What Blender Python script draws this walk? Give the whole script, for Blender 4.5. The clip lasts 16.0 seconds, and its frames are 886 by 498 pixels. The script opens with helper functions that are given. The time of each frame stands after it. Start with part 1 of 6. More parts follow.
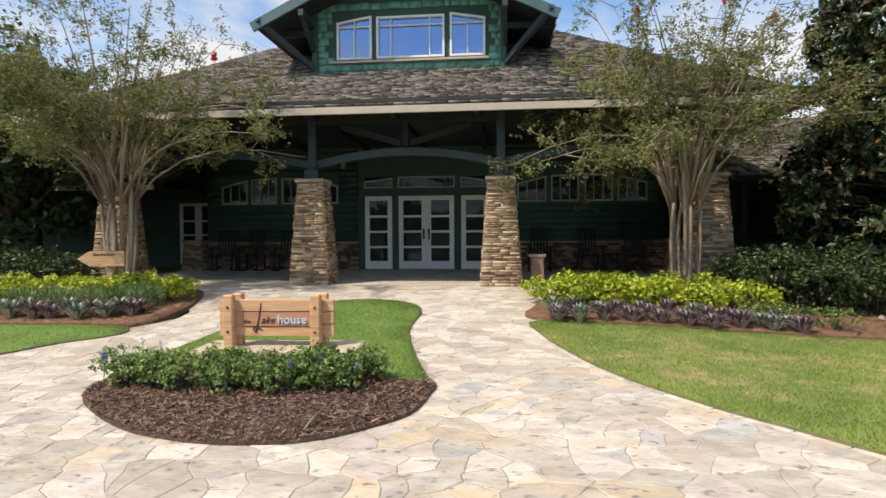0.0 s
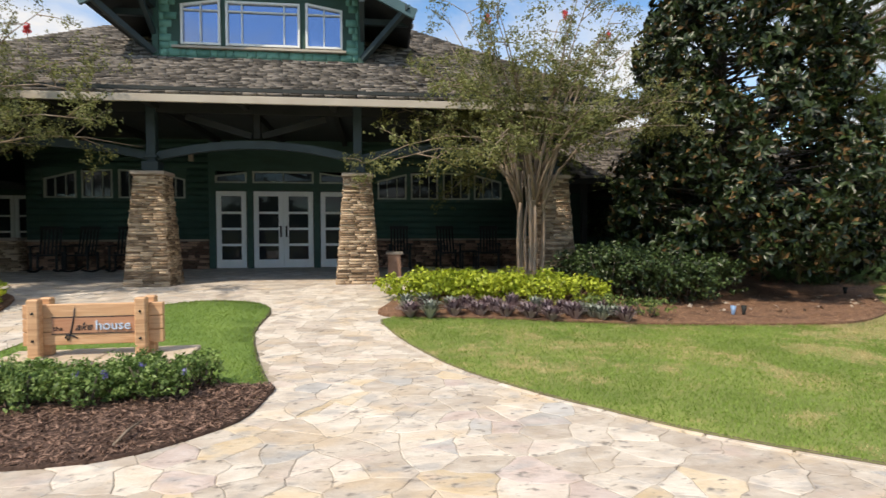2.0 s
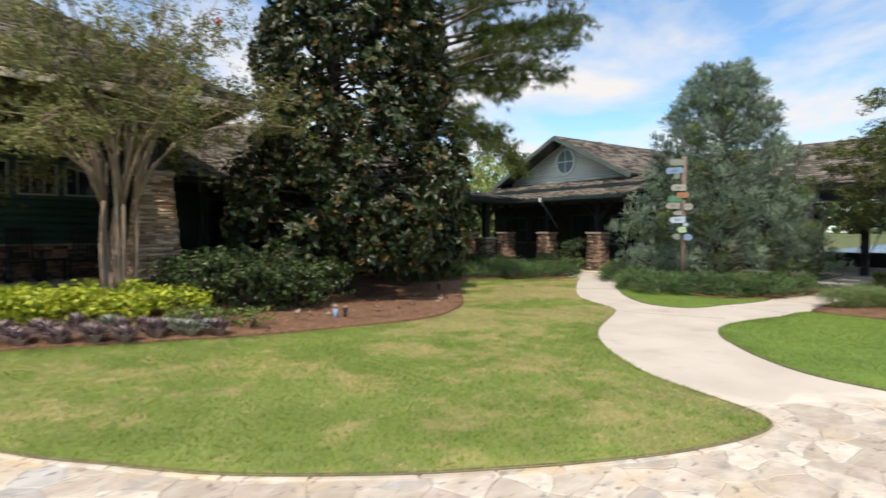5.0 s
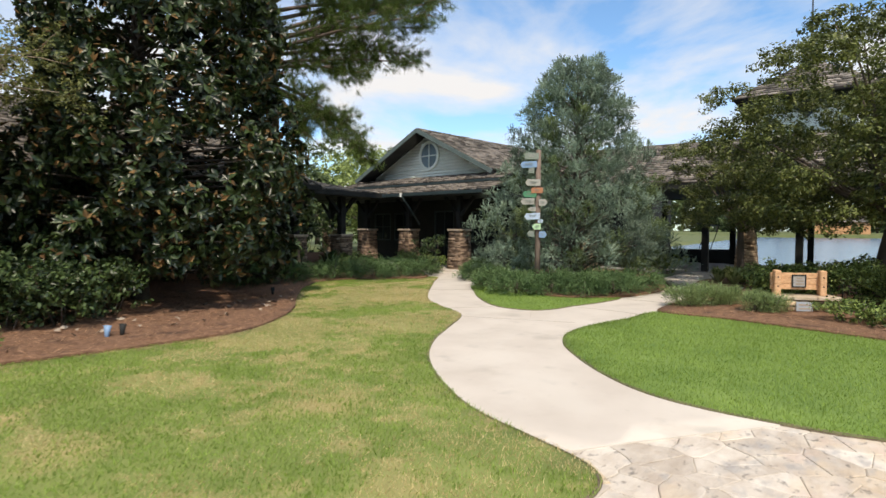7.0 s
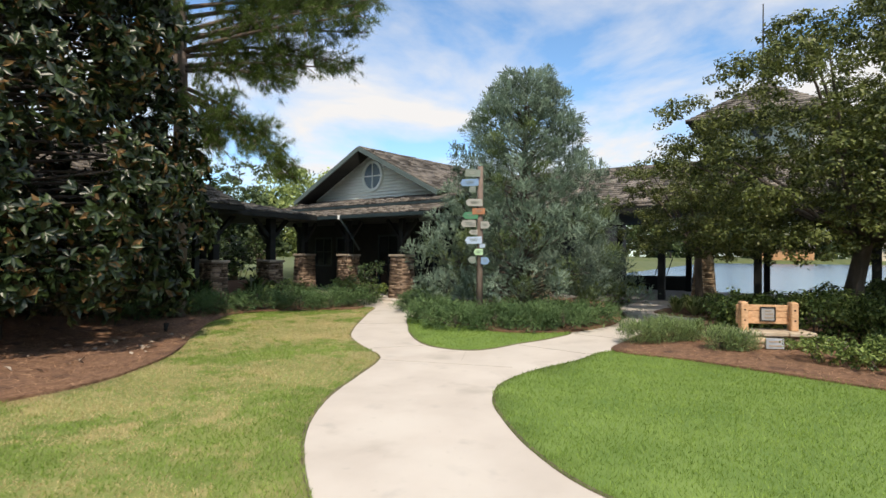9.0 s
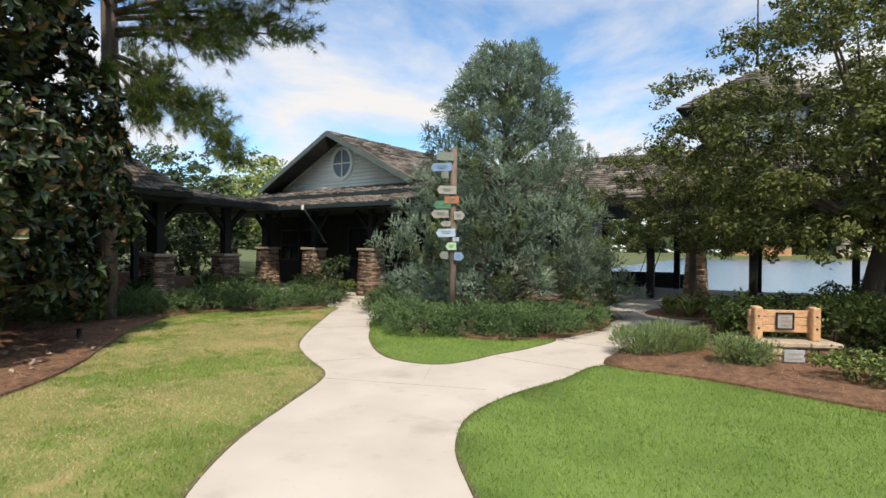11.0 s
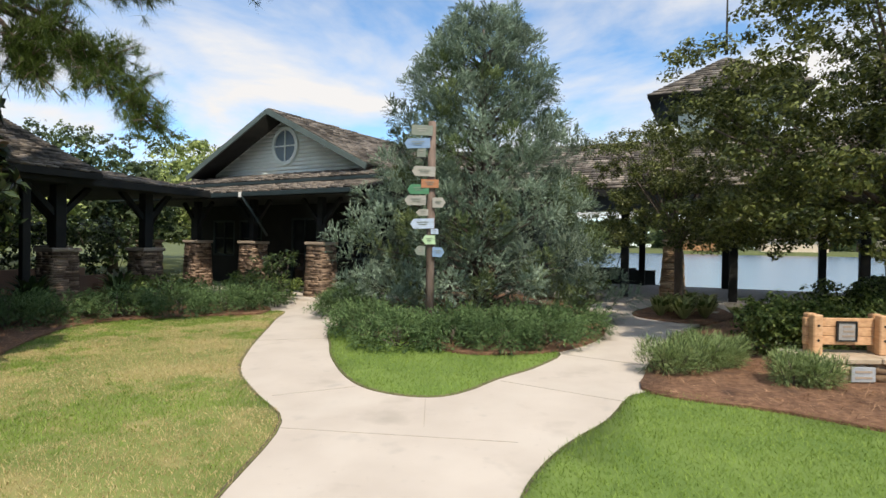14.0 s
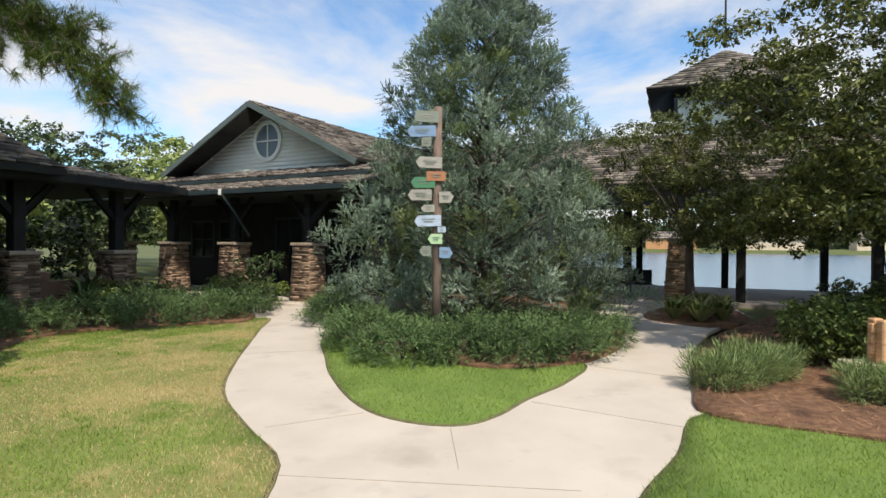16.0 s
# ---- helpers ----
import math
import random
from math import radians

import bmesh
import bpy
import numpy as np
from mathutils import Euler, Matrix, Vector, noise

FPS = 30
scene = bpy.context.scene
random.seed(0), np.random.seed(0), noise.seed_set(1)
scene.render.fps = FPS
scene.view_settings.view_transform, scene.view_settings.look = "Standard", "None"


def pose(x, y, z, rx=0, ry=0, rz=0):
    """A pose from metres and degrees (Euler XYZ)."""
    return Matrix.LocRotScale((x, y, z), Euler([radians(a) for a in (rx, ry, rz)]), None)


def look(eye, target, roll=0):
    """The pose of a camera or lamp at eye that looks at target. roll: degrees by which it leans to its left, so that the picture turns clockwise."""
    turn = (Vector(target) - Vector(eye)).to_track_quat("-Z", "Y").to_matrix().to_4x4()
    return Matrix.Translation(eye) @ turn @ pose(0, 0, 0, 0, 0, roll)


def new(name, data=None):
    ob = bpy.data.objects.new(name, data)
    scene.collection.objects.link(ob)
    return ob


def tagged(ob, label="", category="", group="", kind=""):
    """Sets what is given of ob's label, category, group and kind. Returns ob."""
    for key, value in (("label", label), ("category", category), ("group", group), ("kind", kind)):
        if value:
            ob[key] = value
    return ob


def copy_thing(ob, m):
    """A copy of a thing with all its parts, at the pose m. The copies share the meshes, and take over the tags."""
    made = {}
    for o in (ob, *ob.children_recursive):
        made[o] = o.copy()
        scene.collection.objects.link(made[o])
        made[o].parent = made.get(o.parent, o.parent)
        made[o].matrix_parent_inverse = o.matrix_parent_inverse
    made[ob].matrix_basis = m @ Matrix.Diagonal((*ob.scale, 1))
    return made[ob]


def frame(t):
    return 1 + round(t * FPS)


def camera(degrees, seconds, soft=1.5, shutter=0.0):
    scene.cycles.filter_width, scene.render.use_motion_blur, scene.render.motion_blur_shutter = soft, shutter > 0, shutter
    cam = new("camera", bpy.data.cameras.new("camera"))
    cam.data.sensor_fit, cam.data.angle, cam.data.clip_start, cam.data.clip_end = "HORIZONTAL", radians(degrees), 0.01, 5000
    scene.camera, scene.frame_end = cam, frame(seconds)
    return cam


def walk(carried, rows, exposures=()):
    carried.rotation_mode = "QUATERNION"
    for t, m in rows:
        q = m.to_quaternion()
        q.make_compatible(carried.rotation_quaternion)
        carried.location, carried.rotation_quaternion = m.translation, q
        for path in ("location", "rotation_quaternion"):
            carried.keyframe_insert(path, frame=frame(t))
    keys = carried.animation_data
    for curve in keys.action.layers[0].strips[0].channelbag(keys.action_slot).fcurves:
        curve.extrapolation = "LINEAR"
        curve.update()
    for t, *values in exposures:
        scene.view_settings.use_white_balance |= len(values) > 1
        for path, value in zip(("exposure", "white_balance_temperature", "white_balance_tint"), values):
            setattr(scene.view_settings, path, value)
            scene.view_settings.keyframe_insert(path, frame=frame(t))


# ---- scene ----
cam = camera(75.7, 16.0, soft=1.5, shutter=0.45)
METRES, EYE, TILT, LEAN, TURN = 8.5, 1.35, 0.0, 0.0, 0.0
ROWS = [
    (0.0, 0.0, 0.0, 0.0, -0.01, -1.69, 0.31),
    (0.5, 0.0064, 0.0001, -0.0004, -2.54, -1.8, 0.3),
    (1.0, 0.0154, -0.0005, -0.0004, -5.99, -1.89, 0.31),
    (1.5, 0.0226, -0.0007, -0.0002, -9.47, -1.92, 0.17),
    (2.0, 0.0285, -0.0016, -0.0005, -13.07, -1.96, 0.09),
    (2.5, 0.036, -0.0031, -0.0011, -15.89, -1.96, 0.08),
    (3.0, 0.0458, -0.0035, -0.0012, -18.41, -2.09, 0.09),
    (3.5, 0.0582, -0.0011, -0.0026, -21.66, -2.23, 0.1),
    (4.0, 0.0792, 0.0074, -0.0017, -28.11, -2.29, 0.19),
    (4.5, 0.1151, 0.0117, -0.0004, -36.92, -1.74, 0.19),
    (5.0, 0.1571, 0.0141, 0.002, -46.01, -1.71, -0.06),
    (7.5, 0.3784, 0.0513, 0.0004, -59.06, -1.21, -0.29),
    (8.0, 0.4233, 0.0611, 0.0016, -60.71, 0.04, -0.31),
    (8.5, 0.4707, 0.0665, 0.001, -61.49, 0.55, -0.28),
    (9.0, 0.5136, 0.0708, 0.0009, -61.8, 0.61, -0.38),
    (11.5, 0.697, 0.1423, 0.0043, -65.18, -0.49, -0.92),
    (12.0, 0.7242, 0.1663, 0.0053, -68.07, -0.43, -0.95),
    (12.5, 0.7517, 0.1888, 0.0042, -69.04, -0.35, -0.92),
    (13.0, 0.7756, 0.2153, 0.0026, -69.2, -0.27, -0.92),
    (13.5, 0.798, 0.2412, 0.0022, -69.48, -0.31, -0.87),
    (14.0, 0.8205, 0.2645, 0.0022, -69.72, -0.51, -0.87),
    (14.5, 0.839, 0.2902, 0.0014, -70.17, -0.65, -0.86),
    (15.0, 0.8598, 0.3088, 0.0004, -71.09, -0.54, -0.56),
    (15.5, 0.88, 0.3213, 0.001, -71.39, -0.43, -0.51),
    (16.0, 0.898, 0.3357, 0.0003, -71.64, -0.44, -0.49),
]
walk(cam, [(t, pose(0, 0, EYE, TILT, LEAN, TURN) @ pose(METRES * x, METRES * y, METRES * z, 90 + pitch, roll, yaw)) for t, x, y, z, yaw, pitch, roll in ROWS],
     exposures=[(0.0, 0.0, 7500, 13), (16.0, 0.0, 7500, 13)])

# ---- world and sun ----
world = bpy.data.worlds.new("sky")
scene.world = world
world.use_nodes = True
wn, wl = world.node_tree.nodes, world.node_tree.links
SUN_DIR = Vector((-0.60, -0.48, 1.0)).normalized()
sky = wn.new("ShaderNodeTexSky")
sky.sky_type, sky.sun_disc = "NISHITA", False
sky.air_density, sky.dust_density, sky.ozone_density = 1.0, 0.4, 2.0
sky.sun_elevation = math.asin(SUN_DIR.z)
sky.sun_rotation = math.atan2(SUN_DIR.x, SUN_DIR.y)
tc = wn.new("ShaderNodeTexCoord")
sep = wn.new("ShaderNodeSeparateXYZ")
wl.new(tc.outputs["Generated"], sep.inputs[0])
# clouds lie on a high flat layer: direction divided by its height
hgt = wn.new("ShaderNodeMath"); hgt.operation = "ADD"; hgt.inputs[1].default_value = 0.16
wl.new(sep.outputs[2], hgt.inputs[0])
dvx = wn.new("ShaderNodeMath"); dvx.operation = "DIVIDE"
dvy = wn.new("ShaderNodeMath"); dvy.operation = "DIVIDE"
for nd, k in ((dvx, 0), (dvy, 1)):
    wl.new(sep.outputs[k], nd.inputs[0]); wl.new(hgt.outputs[0], nd.inputs[1])
cmb = wn.new("ShaderNodeCombineXYZ")
wl.new(dvx.outputs[0], cmb.inputs[0]); wl.new(dvy.outputs[0], cmb.inputs[1])
cn = wn.new("ShaderNodeTexNoise")
cn.inputs["Scale"].default_value, cn.inputs["Detail"].default_value, cn.inputs["Roughness"].default_value = 1.15, 9, 0.55
cn.inputs["Distortion"].default_value = 0.35
wl.new(cmb.outputs[0], cn.inputs["Vector"])
cr = wn.new("ShaderNodeValToRGB")
cr.color_ramp.elements[0].position, cr.color_ramp.elements[1].position = 0.395, 0.61
wl.new(cn.outputs["Fac"], cr.inputs[0])
cmix = wn.new("ShaderNodeMixRGB")
wl.new(cr.outputs[0], cmix.inputs[0])
deep = wn.new("ShaderNodeMixRGB"); deep.blend_type = "MULTIPLY"; deep.inputs[0].default_value = 1
deep.inputs[2].default_value = (1.1, 1.55, 1.85, 1)
wl.new(sky.outputs[0], deep.inputs[1]); wl.new(deep.outputs[0], cmix.inputs[1])
cmix.inputs[2].default_value = (6.8, 7.35, 8.1, 1)
bg = wn["Background"]
bg.inputs[1].default_value = 0.125
wl.new(cmix.outputs[0], bg.inputs[0])

sun = new("sun", bpy.data.lights.new("sun", "SUN"))
sun.data.energy, sun.data.angle, sun.data.color = 4.3, radians(0.53), (1.0, 0.95, 0.86)
sun.matrix_world = look(SUN_DIR * 60, (0, 0, 0))

# ---- materials ----
def mat(name, c1, c2, rough=0.8, scale=4.0, bump=0.25, bscale=60.0, vary="", amount=0.5, metal=0.0, stain=None,
        stain_scale=0.8, stain_at=0.55, through_light=0.0, stretch=(1, 1, 1), spec=0.5, tints=()):
    """A surface of two mixed tones with fine relief; vary: 'island' or 'object' sets pieces apart; stain: a third tone in patches."""
    m = bpy.data.materials.new(name)
    m.use_nodes = True
    n, l = m.node_tree.nodes, m.node_tree.links
    b = n["Principled BSDF"]
    co = n.new("ShaderNodeNewGeometry")
    mp = n.new("ShaderNodeMapping")
    mp.inputs["Scale"].default_value = stretch
    l.new(co.outputs["Position"], mp.inputs["Vector"])
    nz = n.new("ShaderNodeTexNoise")
    nz.inputs["Scale"].default_value, nz.inputs["Detail"].default_value = scale, 7
    l.new(mp.outputs[0], nz.inputs["Vector"])
    rp = n.new("ShaderNodeValToRGB")
    rp.color_ramp.elements[0].position, rp.color_ramp.elements[1].position = 0.3, 0.7
    rp.color_ramp.elements[0].color, rp.color_ramp.elements[1].color = (*c1, 1), (*c2, 1)
    fac = nz.outputs["Fac"]
    if vary:
        src = n.new("ShaderNodeNewGeometry" if vary == "island" else "ShaderNodeObjectInfo")
        rnd = src.outputs["Random Per Island" if vary == "island" else "Random"]
        mx = n.new("ShaderNodeMath"); mx.operation = "MULTIPLY_ADD"
        sb = n.new("ShaderNodeMath"); sb.operation = "SUBTRACT"; sb.inputs[1].default_value = 0.5
        l.new(rnd, sb.inputs[0]); l.new(sb.outputs[0], mx.inputs[0])
        mx.inputs[1].default_value = amount
        l.new(fac, mx.inputs[2])
        fac = mx.outputs[0]
    l.new(fac, rp.inputs[0])
    col = rp.outputs[0]
    if vary:
        hv = n.new("ShaderNodeHueSaturation")
        vm = n.new("ShaderNodeMath"); vm.operation = "MULTIPLY_ADD"
        l.new(rnd, vm.inputs[0]); vm.inputs[1].default_value = amount * 0.7; vm.inputs[2].default_value = 1 - amount * 0.35
        l.new(vm.outputs[0], hv.inputs["Value"]); l.new(col, hv.inputs["Color"])
        col = hv.outputs[0]
    if stain:
        sz = n.new("ShaderNodeTexNoise")
        sz.inputs["Scale"].default_value, sz.inputs["Detail"].default_value = stain_scale, 5
        l.new(mp.outputs[0], sz.inputs["Vector"])
        sr = n.new("ShaderNodeValToRGB")
        sr.color_ramp.elements[0].position, sr.color_ramp.elements[1].position = stain_at, stain_at + 0.16
        l.new(sz.outputs["Fac"], sr.inputs[0])
        sm = n.new("ShaderNodeMixRGB")
        l.new(sr.outputs[0], sm.inputs[0]); l.new(col, sm.inputs[1]); sm.inputs[2].default_value = (*stain, 1)
        col = sm.outputs[0]
    for k, (tone, size, at, share) in enumerate(tints):
        tz = n.new("ShaderNodeTexNoise")
        tz.inputs["Scale"].default_value, tz.inputs["Detail"].default_value = size, 4
        off = n.new("ShaderNodeVectorMath"); off.inputs[1].default_value = (3.7 * k + 1.3, 5.1 * k, 2.2)
        l.new(mp.outputs[0], off.inputs[0]); l.new(off.outputs[0], tz.inputs["Vector"])
        tr2 = n.new("ShaderNodeValToRGB")
        tr2.color_ramp.elements[0].position, tr2.color_ramp.elements[1].position = at, at + 0.12
        tr2.color_ramp.elements[1].color = (share, share, share, 1)
        l.new(tz.outputs["Fac"], tr2.inputs[0])
        tm = n.new("ShaderNodeMixRGB")
        l.new(tr2.outputs[0], tm.inputs[0]); l.new(col, tm.inputs[1]); tm.inputs[2].default_value = (*tone, 1)
        col = tm.outputs[0]
    l.new(col, b.inputs["Base Color"])
    b.inputs["Roughness"].default_value, b.inputs["Metallic"].default_value = rough, metal
    b.inputs["Specular IOR Level"].default_value = spec
    if bump:
        bz = n.new("ShaderNodeTexNoise")
        bz.inputs["Scale"].default_value, bz.inputs["Detail"].default_value = bscale, 5
        l.new(mp.outputs[0], bz.inputs["Vector"])
        bp = n.new("ShaderNodeBump")
        bp.inputs["Strength"].default_value, bp.inputs["Distance"].default_value = bump, 0.02
        l.new(bz.outputs["Fac"], bp.inputs["Height"]); l.new(bp.outputs[0], b.inputs["Normal"])
    if through_light:
        tr = n.new("ShaderNodeBsdfTranslucent")
        l.new(col, tr.inputs["Color"])
        ms = n.new("ShaderNodeMixShader"); ms.inputs[0].default_value = through_light
        l.new(b.outputs[0], ms.inputs[1]); l.new(tr.outputs[0], ms.inputs[2])
        l.new(ms.outputs[0], n["Material Output"].inputs["Surface"])
    return m


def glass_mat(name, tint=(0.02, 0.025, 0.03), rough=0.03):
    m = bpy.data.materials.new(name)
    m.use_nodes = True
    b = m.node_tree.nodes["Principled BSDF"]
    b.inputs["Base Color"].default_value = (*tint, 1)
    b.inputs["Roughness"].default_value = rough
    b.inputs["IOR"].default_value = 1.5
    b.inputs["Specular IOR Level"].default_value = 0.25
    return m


def leafy(name, c1, c2, rough=0.5, light=0.3, amount=0.9, spec=0.4):
    return mat(name, c1, c2, rough, 0.9, 0, 1, "island", amount, through_light=light, spec=spec)


FLAGS = dict(rough=0.7, scale=4.5, bump=0.4, bscale=22, stain=(0.30, 0.28, 0.26), stain_scale=3.4, stain_at=0.61, stretch=(1, 1.5, 1),
             tints=(((0.60, 0.46, 0.30), 1.7, 0.54, 0.45), ((0.57, 0.45, 0.40), 2.1, 0.57, 0.45), ((0.34, 0.335, 0.33), 4.2, 0.56, 0.6), ((0.15, 0.135, 0.12), 13.0, 0.60, 0.85), ((0.70, 0.66, 0.60), 6.0, 0.56, 0.25)))
M_FLAG = mat("flagstone", (0.46, 0.39, 0.32), (0.64, 0.585, 0.51), vary="object", amount=0.28, **FLAGS)
M_FLAGJ = mat("flagstone_rest", (0.46, 0.39, 0.32), (0.64, 0.585, 0.51), vary="island", amount=0.28, **FLAGS)
M_FLAGO = mat("flagstone_ochre", (0.55, 0.43, 0.28), (0.66, 0.57, 0.44), vary="object", amount=0.2, **FLAGS)
M_FLAGP = mat("flagstone_pink", (0.48, 0.385, 0.34), (0.63, 0.55, 0.51), vary="object", amount=0.2, **FLAGS)
M_FLAGG = mat("flagstone_grey", (0.38, 0.37, 0.355), (0.54, 0.525, 0.50), vary="object", amount=0.2, **FLAGS)
M_JOINT = mat("joint_shadow", (0.33, 0.295, 0.25), (0.41, 0.37, 0.32), 0.95, 6, 0.3, 90)
M_BED = mat("sandy_joint", (0.30, 0.255, 0.20), (0.44, 0.385, 0.315), 0.95, 5, 0.4, 90, stain=(0.17, 0.145, 0.115), stain_scale=2.5, stain_at=0.52)
M_EDGE = mat("soil_edge", (0.08, 0.062, 0.04), (0.17, 0.14, 0.085), 0.95, 14, 0.6, 60)
M_STONEB = mat("brown_ledge_stone", (0.15, 0.10, 0.07), (0.32, 0.23, 0.165), 0.85, 5, 0.5, 40, "island", 0.7)
M_MORTAR = mat("mortar", (0.24, 0.20, 0.165), (0.36, 0.32, 0.275), 0.95, 6, 0.5, 90)
M_CONC = mat("concrete", (0.50, 0.45, 0.395), (0.585, 0.535, 0.475), 0.85, 1.4, 0.15, 140, stain=(0.42, 0.38, 0.33), stain_scale=1.5, stain_at=0.60, tints=(((0.36, 0.34, 0.31), 3.2, 0.62, 0.5), ((0.60, 0.56, 0.50), 0.9, 0.52, 0.5), ((0.40, 0.37, 0.33), 14.0, 0.64, 0.4)))
M_SOIL = mat("ground_soil", (0.07, 0.10, 0.03), (0.12, 0.14, 0.05), 0.95, 0.6, 0.4, 20)
M_TURF = mat("turf", (0.13, 0.18, 0.04), (0.22, 0.26, 0.075), 0.95, 1.3, 0.5, 60, stain=(0.36, 0.30, 0.13), stain_scale=0.8, stain_at=0.53, tints=(((0.40, 0.32, 0.15), 2.6, 0.56, 0.6),))
M_TURF2 = mat("turf_green", (0.10, 0.18, 0.035), (0.17, 0.26, 0.06), 0.95, 1.6, 0.5, 60)
M_BLADE = leafy("grass_blade", (0.15, 0.25, 0.035), (0.28, 0.40, 0.085), 0.6, 0.35, 0.5)
M_BLADED = leafy("grass_blade_dry", (0.42, 0.34, 0.155), (0.62, 0.50, 0.27), 0.7, 0.3, 0.6)
M_MULCH = mat("bark_mulch", (0.05, 0.03, 0.022), (0.13, 0.075, 0.055), 0.95, 14, 0.8, 45, stain=(0.20, 0.13, 0.10), stain_scale=25, stain_at=0.6)
M_CHIP = mat("bark_chip", (0.07, 0.038, 0.027), (0.25, 0.155, 0.115), 0.9, 6, 0.3, 60, "island", 1.1)
M_STRAW = mat("pine_straw", (0.12, 0.06, 0.034), (0.28, 0.155, 0.092), 0.95, 16, 1.0, 60, stain=(0.085, 0.045, 0.028), stain_scale=2.2)
M_NEEDLE_D = mat("fallen_needle", (0.16, 0.08, 0.042), (0.41, 0.25, 0.15), 0.85, 6, 0, 1, "island", 1.0)
M_STONE = mat("ledge_stone", (0.25, 0.165, 0.10), (0.44, 0.33, 0.225), 0.85, 5, 0.5, 40, "island", 0.75)
M_STONEO = mat("ledge_stone_piece", (0.26, 0.17, 0.10), (0.50, 0.38, 0.26), 0.85, 5, 0.5, 40, "object", 1.2)
M_CAP = mat("stone_cap", (0.30, 0.24, 0.19), (0.42, 0.35, 0.28), 0.85, 4, 0.4, 40)
M_WAIN = mat("stone_wainscot", (0.17, 0.095, 0.065), (0.33, 0.20, 0.14), 0.85, 5, 0.4, 40, "island", 1.1)
# Eave shade is put into this teal; dormer shingles get a lighter one.
M_TEAL_SHADED = mat("shaded_teal_siding", (0.022, 0.066, 0.050), (0.030, 0.084, 0.064), 0.65, 3, 0.15, 30, stretch=(1, 1, 4), stain=(0.018, 0.055, 0.042), stain_scale=0.8)
M_BEAM = mat("blue_green_beam", (0.014, 0.028, 0.032), (0.024, 0.043, 0.047), 0.55, 3, 0.15, 40)
M_BARGE = mat("teal_blue_trim", (0.04, 0.095, 0.11), (0.06, 0.125, 0.14), 0.55, 3, 0.1, 40)
# Dark timber and ceiling boards, taken near-black to carry the porches' shade.
M_DARKW = mat("shaded_dark_timber", (0.011, 0.013, 0.013), (0.022, 0.023, 0.022), 0.7, 3, 0.2, 40, spec=0.3)
M_CEIL = mat("shaded_ceiling_boards", (0.014, 0.019, 0.018), (0.024, 0.03, 0.029), 0.7, 3, 0.2, 40)
M_FASCIA = mat("fascia_tan", (0.38, 0.33, 0.27), (0.46, 0.41, 0.34), 0.6, 2, 0.1, 40)
M_SHAKE = mat("roof_shake", (0.085, 0.076, 0.067), (0.23, 0.205, 0.18), 0.9, 3, 0.4, 30, "island", 0.6)
M_WHITE = mat("white_painted_wood", (0.74, 0.76, 0.76), (0.82, 0.83, 0.82), 0.45, 2, 0.05, 60)
M_PALE = mat("pale_green_siding", (0.72, 0.82, 0.78), (0.79, 0.87, 0.83), 0.6, 2, 0.1, 40)
# Grey-green sash, its tone lowered to include the shade of the deep porch.
M_SASH = mat("shaded_sage_sash", (0.30, 0.34, 0.30), (0.38, 0.42, 0.37), 0.55, 2, 0.08, 50)
# Opaque panes: the darkness of the rooms behind is in their tint.
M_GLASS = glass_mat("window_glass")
# Blue of a reflected sky is painted into the dormer panes' base colour.
M_SKYGLASS = glass_mat("sky_painted_dormer_glass", (0.24, 0.31, 0.47), 0.02)
M_SKYGLASS.node_tree.nodes["Principled BSDF"].inputs["Metallic"].default_value = 0.75
# Near-black room surfaces, the lack of light put into their colour.
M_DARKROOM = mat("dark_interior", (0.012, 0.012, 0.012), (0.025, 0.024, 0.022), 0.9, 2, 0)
M_BARK = mat("crape_bark", (0.17, 0.125, 0.09), (0.36, 0.28, 0.21), 0.85, 4, 0.4, 40, stretch=(1, 1, 0.3))
M_BARKD = mat("dark_bark", (0.07, 0.055, 0.045), (0.15, 0.12, 0.10), 0.95, 5, 0.9, 30, stretch=(1, 1, 0.3))
M_PINEB = mat("pine_bark", (0.10, 0.075, 0.06), (0.24, 0.18, 0.15), 0.95, 7, 0.9, 25, stretch=(1, 1, 0.35))
L_CRAPE = leafy("crape_leaf", (0.10, 0.115, 0.036), (0.245, 0.255, 0.092), 0.55, 0.35, 0.6)
L_MAG = leafy("magnolia_leaf", (0.012, 0.025, 0.008), (0.036, 0.058, 0.018), 0.36, 0.06, 0.9, 0.45)
L_MAGB = leafy("magnolia_leaf_underside", (0.11, 0.06, 0.022), (0.20, 0.115, 0.045), 0.8, 0.12)
L_PINE = leafy("pine_needle", (0.06, 0.105, 0.022), (0.14, 0.20, 0.05), 0.55, 0.25, 0.4)
L_CYPD = leafy("cypress_spray_dark", (0.10, 0.145, 0.105), (0.19, 0.25, 0.195), 0.85, 0.15, 0.3, 0.2)
L_CYP = leafy("cypress_spray", (0.17, 0.245, 0.18), (0.33, 0.43, 0.335), 0.85, 0.18, 0.3, 0.2)
L_CYPG = leafy("cypress_spray_green", (0.10, 0.15, 0.065), (0.20, 0.26, 0.12), 0.85, 0.2, 0.3, 0.2)
L_OAK = leafy("oak_leaf", (0.05, 0.072, 0.018), (0.15, 0.175, 0.048), 0.45, 0.22, 0.6)
L_JUN = leafy("juniper_spray", (0.085, 0.15, 0.06), (0.17, 0.27, 0.11), 0.8, 0.15, 0.3, 0.2)
L_LIME = leafy("lime_leaf", (0.25, 0.33, 0.025), (0.50, 0.56, 0.07), 0.5, 0.35, 0.7)
L_ROSE = leafy("rosemary_leaf", (0.10, 0.16, 0.055), (0.27, 0.36, 0.15), 0.6, 0.25)
